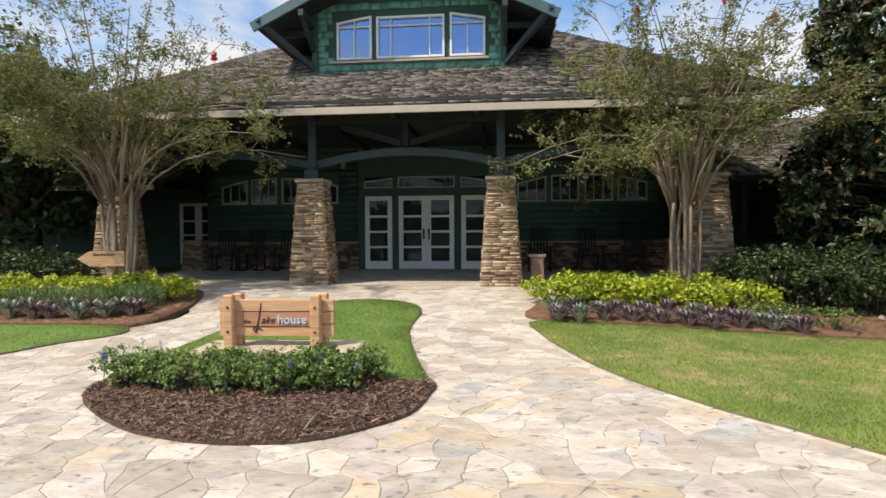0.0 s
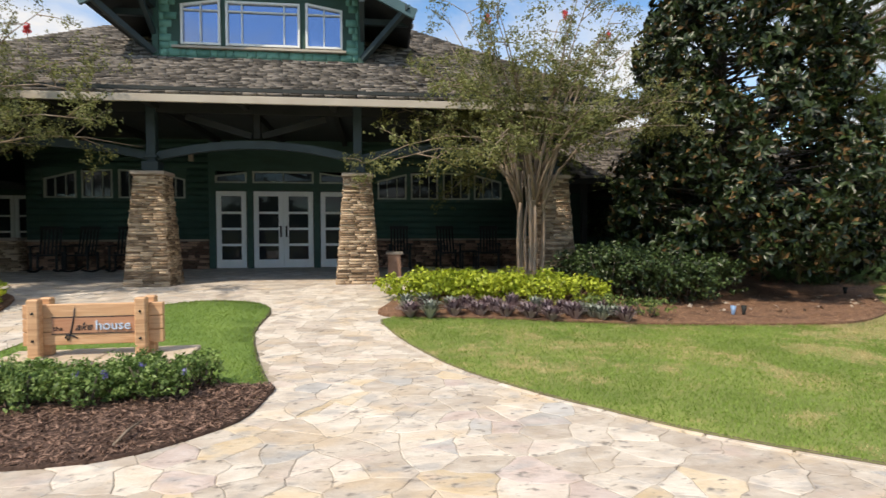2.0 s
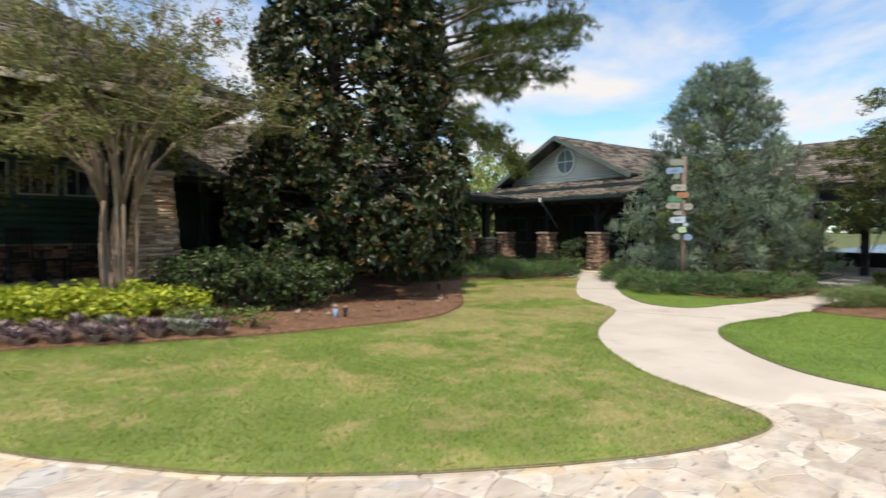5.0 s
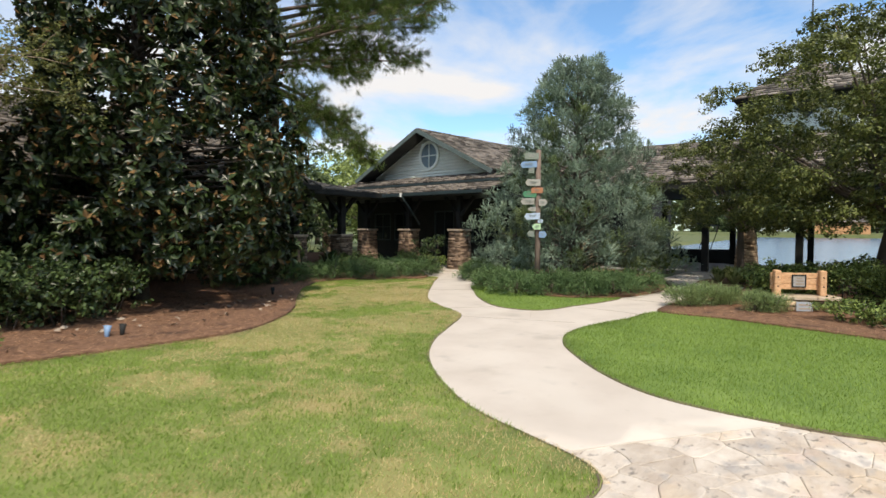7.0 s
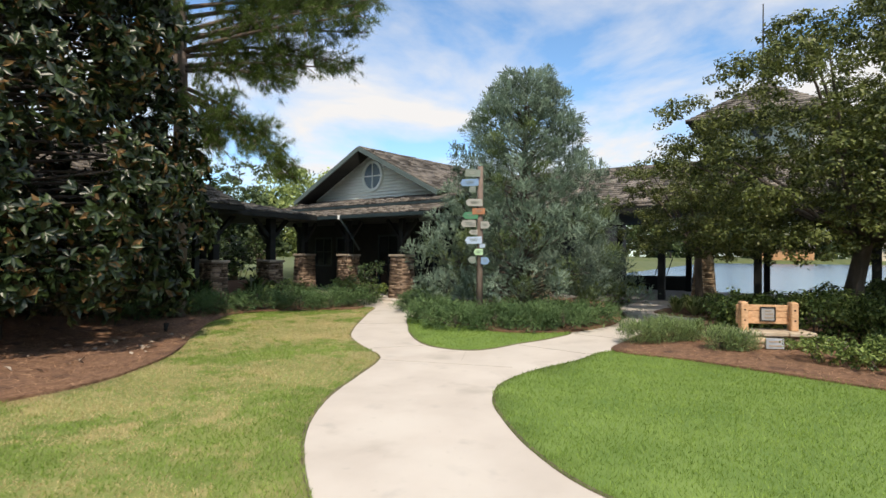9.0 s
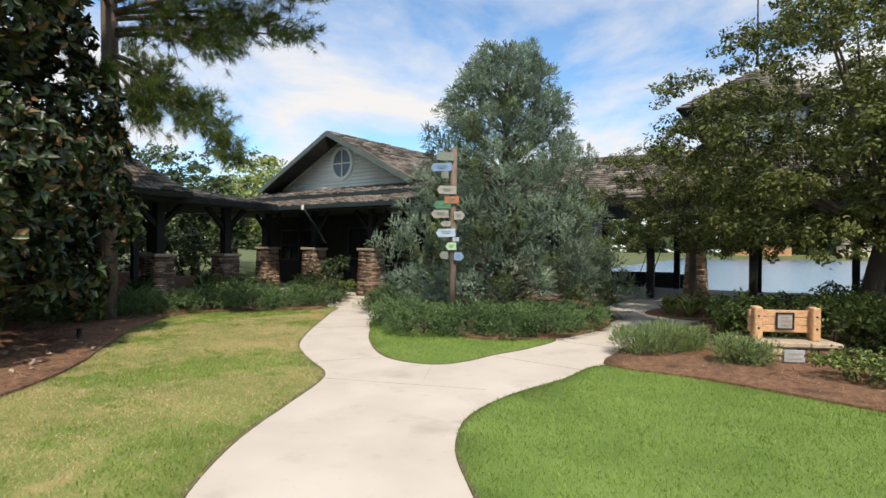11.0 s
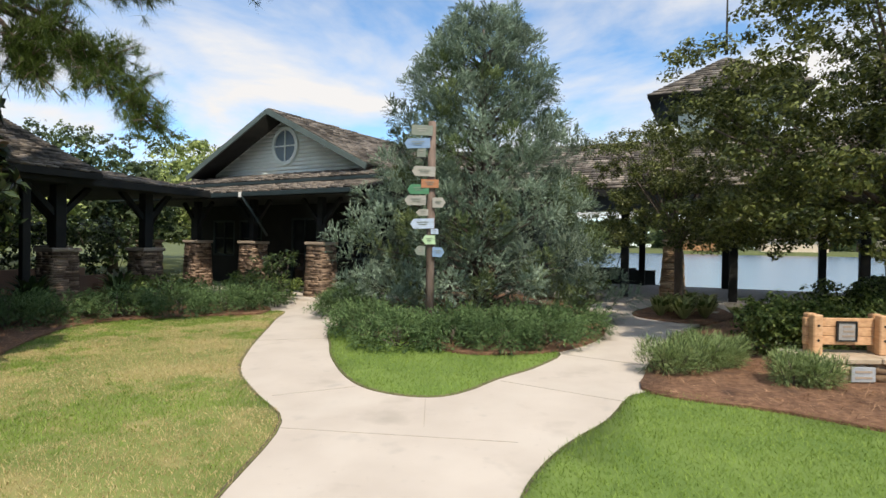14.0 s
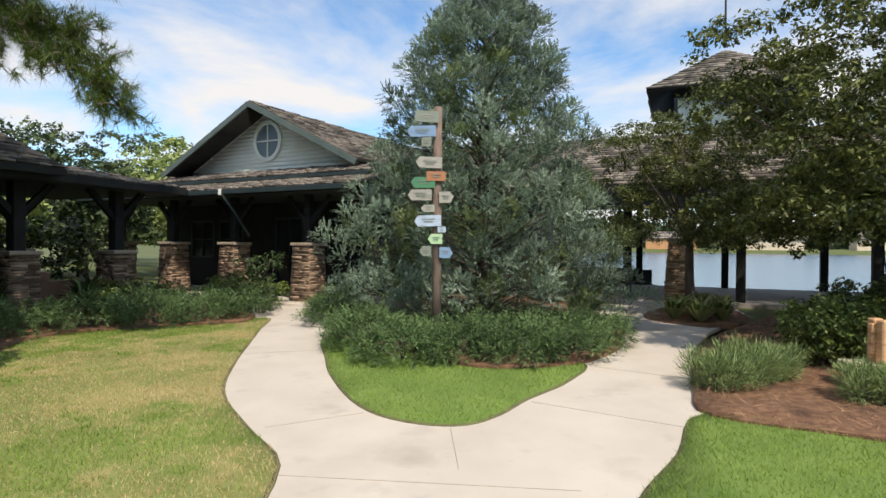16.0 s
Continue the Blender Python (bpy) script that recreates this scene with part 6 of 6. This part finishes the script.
# ---- boats and lake edge ----
def pontoon(m, label):
    ob = thing("pontoon_boat", m, label, "boat", "boats")
    for s in (-1, 1):
        bm = bmesh.new(); tube(bm, [(s * .8, -2.6, .1), (s * .8, -2.2, 0), (s * .8, 2.2, 0), (s * .8, 2.5, .05)], [.05, .26, .26, .2], 10); part("float", bm, M_CAP, ob)
    part("deck", boxes([((0, 0, .3), (2.2, 4.8, .1))], .01), M_DARKW, ob)
    for s in (-1, 1):
        part("side_panel", boxes([((s * 1.05, 0, .62), (.05, 4.4, .55))], .01), M_DARKW, ob)
    bm = bmesh.new()
    ribbon(bm, [(0, -1.2 + k * .3, 1.95 + .12 * math.sin(k / 8 * math.pi)) for k in range(9)], 2.1, .03)
    part("canopy", bm, M_DARKW, ob)
    for a in (-1, 1):
        for b in (-1.1, 1.1):
            bm = bmesh.new(); tube(bm, [(a * 1.0, b * .6, .6), (a * 1.02, b, 1.95)], [.02, .02], 6); part("canopy_pole", bm, M_DARKW, ob)
    part("motor", boxes([((0, 2.55, .45), (.35, .35, .7))], .06), M_DARKW, ob)
    return ob


b1 = pontoon(pose(29.6, 4.6, -.38, 0, 0, 20), "dark pontoon boat with canopy moored at the boathouse")
copy_thing(b1, pose(29.8, -6.2, -.38, 0, 0, 60))

# ---- far trees and far bank ----
FAR = ((27.5, 20.5, 5.5, 2.6, L_FARY), (31, 24, 6.5, 3.2, L_FARY), (34, 31, 7.8, 3.6, L_FAR), (29, 33, 7.4, 3.5, L_FAR), (24, 30, 6.3, 3.6, L_FAR), (19, 27, 5.3, 3.2, L_FAR), (39, 26, 7.5, 3.4, L_FAR), (14, 26, 4.9, 3.2, L_FAR),
       (22.5, 21, 4.0, 2.4, L_FAR), (18.5, 21.5, 4.0, 2.4, L_FARY), (15, 21, 4.2, 2.4, L_FAR), (10, 23, 4.4, 2.8, L_FAR), (-15, 17, 8.5, 3.8, L_FAR), (-12.5, 13.5, 6.0, 2.8, L_DARK), (-10.2, 13.6, 5.2, 2.0, L_DARK), (-18, 12, 9, 4, L_FAR), (-20, 24, 9, 4, L_FAR), (36, 18, 7, 3, L_FARY))
for x, y, h, r, lf in FAR:
    round_tree("broadleaf_tree", x, y, (0, 0, h * .56), (r, r, h * .44), "tall leafy green tree beyond the buildings", lf, .16, 42, 18, 7, .26, .34, h * .25)


def far_bank():
    """Small trees along the far bank, counted one by one."""
    first = None
    for k in range(22):
        y = -150 + k * 8.2 + rng.uniform(-2, 2)
        m = pose(194 + rng.uniform(0, 14), y, .75, 0, 0, rng.uniform(0, 360))
        if first is None:
            first = thing("shore_tree", m, "distant green tree on the far bank", "tree", "shore trees")
            bm = bmesh.new(); tube(bm, [(0, 0, -.5), (0, 0, 3)], [.3, .2], 7); part("trunk", bm, M_BARKD, first)
            bl = [(*(rng.normal(0, 1.6, 2)), rng.uniform(2.5, 7.0), 1.6, 1.6, 1.2, 1) for q in range(16)]
            P, N = clumps(bl, 60, .4, .4)
            leaves("crown", P, N, .8, L_FAR, first, .7)
        else:
            copy_thing(first, m @ Matrix.Diagonal((1, 1, 1, 1)))


far_bank()


def far_house(x, y, w, wallm, label):
    ob = thing("shore_house", pose(x, y, .85, 0, 0, 90), label, "house", "shore houses")
    bm = bmesh.new(); wall_with_holes(bm, -w / 2, w / 2, -.3, 3, 0, 6, []); part("wall", bm, wallm, ob)
    roof_plane("roof", (-w / 2 - .5, -.6, 2.9), (w / 2 + .5, -.6, 2.9), (w / 2 - 1.5, 3, 5), (-w / 2 + 1.5, 3, 5), ob, row=.8, width=1.6)
    roof_plane("roof", (w / 2 + .5, 6.6, 2.9), (-w / 2 - .5, 6.6, 2.9), (-w / 2 + 1.5, 3, 5), (w / 2 - 1.5, 3, 5), ob, row=.8, width=1.6)
    for k in range(int(w / 3)):
        part("window", boxes([((-w / 2 + 1.8 + k * 3, -.03, 1.5), (1.2, .08, 1.3))]), M_GLASS, ob)


M_CREAM, M_TERRA = mat("cream_stucco", (.62, .52, .38), (.70, .60, .46), .8, 1, .1, 20), mat("terracotta_stucco", (.50, .26, .12), (.58, .32, .16), .8, 1, .1, 20)
far_house(193, -8, 14, M_TERRA, "far terracotta house across the lake")
far_house(193, -34, 16, M_CREAM, "far cream house across the lake")
far_house(194, -62, 15, M_CREAM, "far cream house across the lake")


def far_woods():
    """A belt of woods all round the horizon."""
    n = 20000
    a = rng.uniform(0, math.tau, n)
    r = rng.uniform(240, 330, n)
    top = 11 + 4 * np.sin(a * 9) + 2.5 * np.sin(a * 37 + 1) + 1.5 * np.sin(a * 91)
    P = np.stack([np.cos(a) * r, np.sin(a) * r, rng.random(n) ** .7 * top], 1)
    return tagged(leaves("woods", P, np.tile([0., 0, 1], (n, 1)), 4.5, L_FAR, None, .8, .3, 1.2), "dark green woods along the horizon", "woods", kind="stuff")


far_woods()

# ---- crape flowers ----
L_RED = leafy("red_flower", (.55, .04, .05), (.75, .10, .10), .5, .3)
for x, y, z in ((4.5, 11.2, 6.9), (6.2, 10.7, 5.3), (3.6, 10.6, 5.4), (5.2, 10.6, 5.6), (-4.2, 10.6, 4.6)):
    fl = thing("crape_flower", pose(x, y, z), "small cluster of red crape myrtle flowers", "flower", "crape flowers")
    P, N = clumps([(0, 0, 0, .05, .05, .1, 1)], 70, .3, .2)
    leaves("bloom", P, N, .05, L_RED, fl, .8)
    bm = bmesh.new(); tube(bm, [(0, 0, -.5), (.02, 0, -.2), (0, 0, 0)], [.01, .007, .004], 5); part("stem", bm, M_BARK, fl)

# ---- small flowers among the bedding by the sign ----
L_VIO, L_WHI = leafy("violet_petal", (.16, .15, .42), (.30, .28, .60), .5, .3), leafy("white_petal", (.75, .76, .78), (.85, .86, .88), .5, .3)
for k in range(9):
    x, y = -2.85 + k * .26 + rng.normal(0, .05), 4.8 + rng.normal(0, .07)
    white = k in (1, 2)
    fl = thing("bedding_flower", pose(x, y, gz(x, y) + (.44 if white else rng.uniform(.16, .34))), "tiny white flower head" + " among bedding plants" if white else "tiny violet flower spike among bedding plants", "flower", "bedding flowers")
    P, N = clumps([(0, 0, 0, .022, .022, .03, 1)], 26, .3, .2)
    leaves("bloom", P, N, .026, L_WHI if white else L_VIO, fl, .8)
    bm = bmesh.new(); tube(bm, [(0, 0, -.18), (.01, 0, -.08), (0, 0, 0)], [.004, .003, .002], 4); part("stem", bm, L_SIGN, fl)


# ---- grass, mulch chips, needles ----
def on_ground(p, dz):
    return np.stack([p[:, 0], p[:, 1], ground_z(p[:, 0], p[:, 1]) + dz], 1)


def fbm(p, s, k=0.0):
    return np.array([noise.fractal((float(a) * s, float(b) * s, k), 1.0, 2.0, 3) for a, b in p])


def grass(outline, per_m2, skip=None, dry=0.0, h=.034):
    o = np.asarray(outline)
    area = abs(np.dot(o[:, 0], np.roll(o[:, 1], 1)) - np.dot(o[:, 1], np.roll(o[:, 0], 1))) / 2
    p = scatter(o, per_m2 * area)
    if skip is not None:
        p = p[~inside(np.asarray(skip), p[:, 0], p[:, 1])]
    if dry:
        f = .6 * fbm(p, .45, 2.0) + .5 * fbm(p, 1.5, 7.0) + .45 * fbm(p, 5.0, 4.0) + rng.normal(0, .12, len(p))
        f += np.clip((p[:, 0] - 6.6) * .07, -.26, .16)
        d = f > dry
        tagged(blades("dry_grass", on_ground(p[d], .015), h * .8, .0055, M_BLADED, None, .6), "straw-coloured dry grass blades in the lawn", "grass", kind="stuff")
        p = p[~d]
    tagged(blades("grass", on_ground(p, .015), h, .0062, M_BLADE, None, .5), "short green grass blades of the lawn", "grass", kind="stuff")


grass(LAWN, 3900, None, .03)
grass(EAST, 3000)
grass(TIP, 2200)
grass(ISLAND, 2400, MULCH)
grass(LEFT, 1500)


def litter(outline, n, material, label, size, aspect, dz, name):
    p = scatter(np.asarray(outline), n)
    q = on_ground(p, dz)
    q[:, 2] += rng.uniform(0, .02, len(q))
    tagged(leaves(name, q, np.tile([0., 0, 1], (len(q), 1)), size, material, None, aspect, .5, .35), label, "litter", kind="stuff")


litter(MULCH, 14000, M_CHIP, "shredded brown bark chips on the mulch bed", .06, .16, .022, "bark_chips")
litter(BEDR, 25000, M_NEEDLE_D, "fallen rust-brown pine needles in the bed", .11, .035, .052, "pine_needles")
litter(BEDE, 18000, M_NEEDLE_D, "fallen rust-brown pine needles round the low sign", .11, .035, .052, "pine_needles")
litter(BEDL, 5000, M_NEEDLE_D, "fallen rust-brown needles and leaves in the bed", .10, .08, .05, "pine_needles")
litter([(5, 6.9), (9.4, 7.4), (11, 9), (7, 9)], 45, M_CAP, "pale dry leaves lying on the pine straw", .11, .6, .06, "dry_leaves")
stick = tagged(part("stick", weld(bmesh.new()), M_BARK, None), "dry broken stick lying on the mulch", "stick")
bm = bmesh.new(); tube(bm, [(-.92, 3.72, .06), (-.90, 3.92, .075), (-.87, 4.12, .07)], [.008, .01, .006], 6)
bm.to_mesh(stick.data); bm.free()

# ---- concrete joints ----
for a, b in (((11.6, 4.1), (10.88, 3.82)), ((10.4, 5.0), (10.82, 3.1)), ((11.15, 5.37), (11.72, 4.86)), ((12.5, 3.66), (12.2, 2.45)), ((13.4, 7.3), (14.0, 6.5)), ((14.2, 3.4), (13.9, 2.3))):
    bm = bmesh.new(); beam(bm, (*a, .0125), (*b, .0125), .004, .006)
    tagged(part("trim_joint", bm, M_JOINT, None), "narrow tooled joint in the concrete", "joint", kind="structure")


# ---- flagstones ----
def cell(i, seeds, reach=1.3, size=.75):
    """The stone round seed i, cut by its neighbours."""
    c = seeds[i]
    poly = [c + np.array(d) * size for d in ((-1, -1), (1, -1), (1, 1), (-1, 1))]
    near = np.where((np.abs(seeds - c).max(1) < reach))[0]
    for j in near:
        if j == i:
            continue
        m, n = (c + seeds[j]) / 2, seeds[j] - c
        out = []
        for k in range(len(poly)):
            p, q = poly[k], poly[(k + 1) % len(poly)]
            dp, dq = (p - m) @ n, (q - m) @ n
            if dp <= 0:
                out.append(p)
            if dp * dq < 0:
                out.append(p + (q - p) * dp / (dp - dq))
        poly = out
        if len(poly) < 3:
            return []
    return poly


def ragged(poly, parts=3):
    """Broken edges: the outline bent by a field that neighbours share."""
    out = []
    for k in range(len(poly)):
        p, q = np.asarray(poly[k]), np.asarray(poly[(k + 1) % len(poly)])
        n = parts if np.linalg.norm(q - p) > .14 else 1
        for s in range(n):
            r = p + (q - p) * s / n
            w = noise.noise_vector((float(r[0]) * 4.5, float(r[1]) * 4.5, 1.0)) * .055 + noise.noise_vector((float(r[0]) * 14, float(r[1]) * 14, 5.0)) * .016
            out.append(r + np.array([w.x, w.y]))
    return out


def stone_mesh(poly, gap, top, deep):
    """One stone: an uneven top, a worn edge and sides; returns vertices and polygons."""
    P = np.array(poly); c = P.mean(0)
    d = np.linalg.norm(P - c, axis=1, keepdims=True)
    outer = c + (P - c) * np.clip(1 - gap / np.maximum(d, .05), .1, 1)
    inner = c + (P - c) * np.clip(1 - (gap + .007) / np.maximum(d, .05), .1, 1)
    n = len(P)
    z = lambda a: np.array([gz(x, y) for x, y in a])[:, None]
    tl = rng.normal(0, .004, 2)
    v = np.concatenate([np.hstack([inner, z(inner) + top + ((inner - c) @ tl)[:, None]]), np.hstack([outer, z(outer) + top - .003]), np.hstack([outer, z(outer) - deep])])
    f = [list(range(n))]
    for k in range(n):
        q = (k + 1) % n
        f += [[k, n + k, n + q, q], [n + k, 2 * n + k, 2 * n + q, n + q]]
    return v, f


gxs, gys = np.meshgrid(np.arange(-10.6, 9.0, .255), np.arange(-3.6, 17, .2))
seeds = np.stack([gxs.ravel() + (np.arange(gxs.shape[0]) % 2)[:, None].repeat(gxs.shape[1], 1).ravel() * .1275, gys.ravel()], 1)
seeds = seeds + rng.uniform(-.135, .135, seeds.shape)
keep = rng.random(len(seeds)) > .2
seeds = seeds[keep]
plz = np.asarray(PLAZA)
ok = inside(plz, seeds[:, 0], seeds[:, 1]) | inside([(5.9, 1.5), (7.5, .2), (8.3, .9), (6.5, 2.2)], seeds[:, 0], seeds[:, 1])
for o in (LAWN, ISLAND, LEFT, BEDL, BEDR):
    c = np.asarray(o).mean(0)
    shrunk = c + (np.asarray(o) - c) * .93
    ok &= ~inside(shrunk, seeds[:, 0], seeds[:, 1])
pave = tagged(new("pavement_flagstone"), "irregular cream and grey flagstone paving with thin dark joints", "pavement", kind="structure")
singles, RV, RF, n0 = 0, [], [], 0
for i in np.where(ok)[0]:
    poly = cell(i, seeds)
    if len(poly) < 3:
        continue
    v, f = stone_mesh(ragged(poly, 3 if -4 < seeds[i][0] < 8 and .8 < seeds[i][1] < 7.5 else 1), .003, .003 + rng.uniform(-.002, .003), .03)
    x, y = seeds[i]
    if singles < 300 and -2.2 < x < 3.6 and 1.4 < y < 5.0:
        c = Vector((float(x), float(y), gz(x, y)))
        me = bpy.data.meshes.new("flagstone")
        me.from_pydata([tuple(Vector(q) - c) for q in v.tolist()], [], f)
        r = rng.random()
        me.materials.append(M_FLAGO if r < .13 else M_FLAGP if r < .22 else M_FLAGG if r < .27 else M_FLAG)
        ob = new("flagstone", me)
        ob.location = c
        ob.parent = pave
        singles += 1
    else:
        RV.append(v); RF += [[k + n0 for k in q] for q in f]; n0 += len(v)
me = bpy.data.meshes.new("flagstone_field")
me.from_pydata(np.concatenate(RV).tolist(), [], RF)
me.materials.append(M_FLAGJ)
rest = new("flagstone_field", me); rest.parent = pave
tagged(rest, kind="stuff")


# ---- border stones along the lawns ----
def border(line, width=.17):
    line = np.asarray(line)
    seg = np.linalg.norm(np.diff(line, axis=0), axis=1)
    s = np.concatenate([[0], np.cumsum(seg)])
    at = lambda q: np.array([np.interp(q, s, line[:, 0]), np.interp(q, s, line[:, 1])])
    q = 0
    while q < s[-1] - .1:
        e = min(q + rng.uniform(.3, .62), s[-1])
        a, b = at(q + .006), at(e - .006)
        n = np.array([(b - a)[1], -(b - a)[0]]); n /= np.linalg.norm(n)
        w = width * rng.uniform(.8, 1.3)
        pts = [a - n * .05, b - n * .05, b + n * w, a + n * w]
        c = np.mean(pts, 0)
        v, f = stone_mesh(pts, .002, .013, .03)
        cc = Vector((c[0], c[1], gz(*c)))
        me = bpy.data.meshes.new("border_stone")
        me.from_pydata([tuple(Vector(z) - cc) for z in v.tolist()], [], f)
        me.materials.append(M_FLAGO if rng.random() < .25 else M_FLAG)
        ob = new("border_stone", me); ob.location = cc; ob.parent = pave
        q = e


i0, i1 = 0, 14 * 4 + 1
border(LAWN[i0:i1][::-1], .17)


# ---- dark cut edge round the lawns ----
def cut_edge(name, outline, width=.006):
    o = np.asarray(outline)
    d = np.roll(o, -1, 0) - np.roll(o, 1, 0)
    n = np.stack([d[:, 1], -d[:, 0]], 1); n /= np.linalg.norm(n, axis=1, keepdims=True)
    area = np.dot(o[:, 0], np.roll(o[:, 1], -1)) - np.dot(o[:, 1], np.roll(o[:, 0], -1))
    n *= np.sign(area)
    w = width * (1 + .8 * np.array([noise.noise((float(a) * 3, float(b) * 3, 9)) for a, b in o]))[:, None]
    a, b = o - n * .02, o + n * w
    N = len(o)
    v = np.concatenate([on_ground(a, .024), on_ground(b, .0165), on_ground(b, -.02)])
    k = np.arange(N); q = (k + 1) % N
    f = np.concatenate([np.stack([k, N + k, N + q, q], 1), np.stack([N + k, 2 * N + k, 2 * N + q, N + q], 1)])
    tagged(raw(name, v, f, M_EDGE, None), "dark bare soil edge of the mown lawn", "edge", kind="structure")


for k, o in enumerate((LAWN, EAST, TIP, ISLAND, LEFT)):
    cut_edge("trim_edge", o)
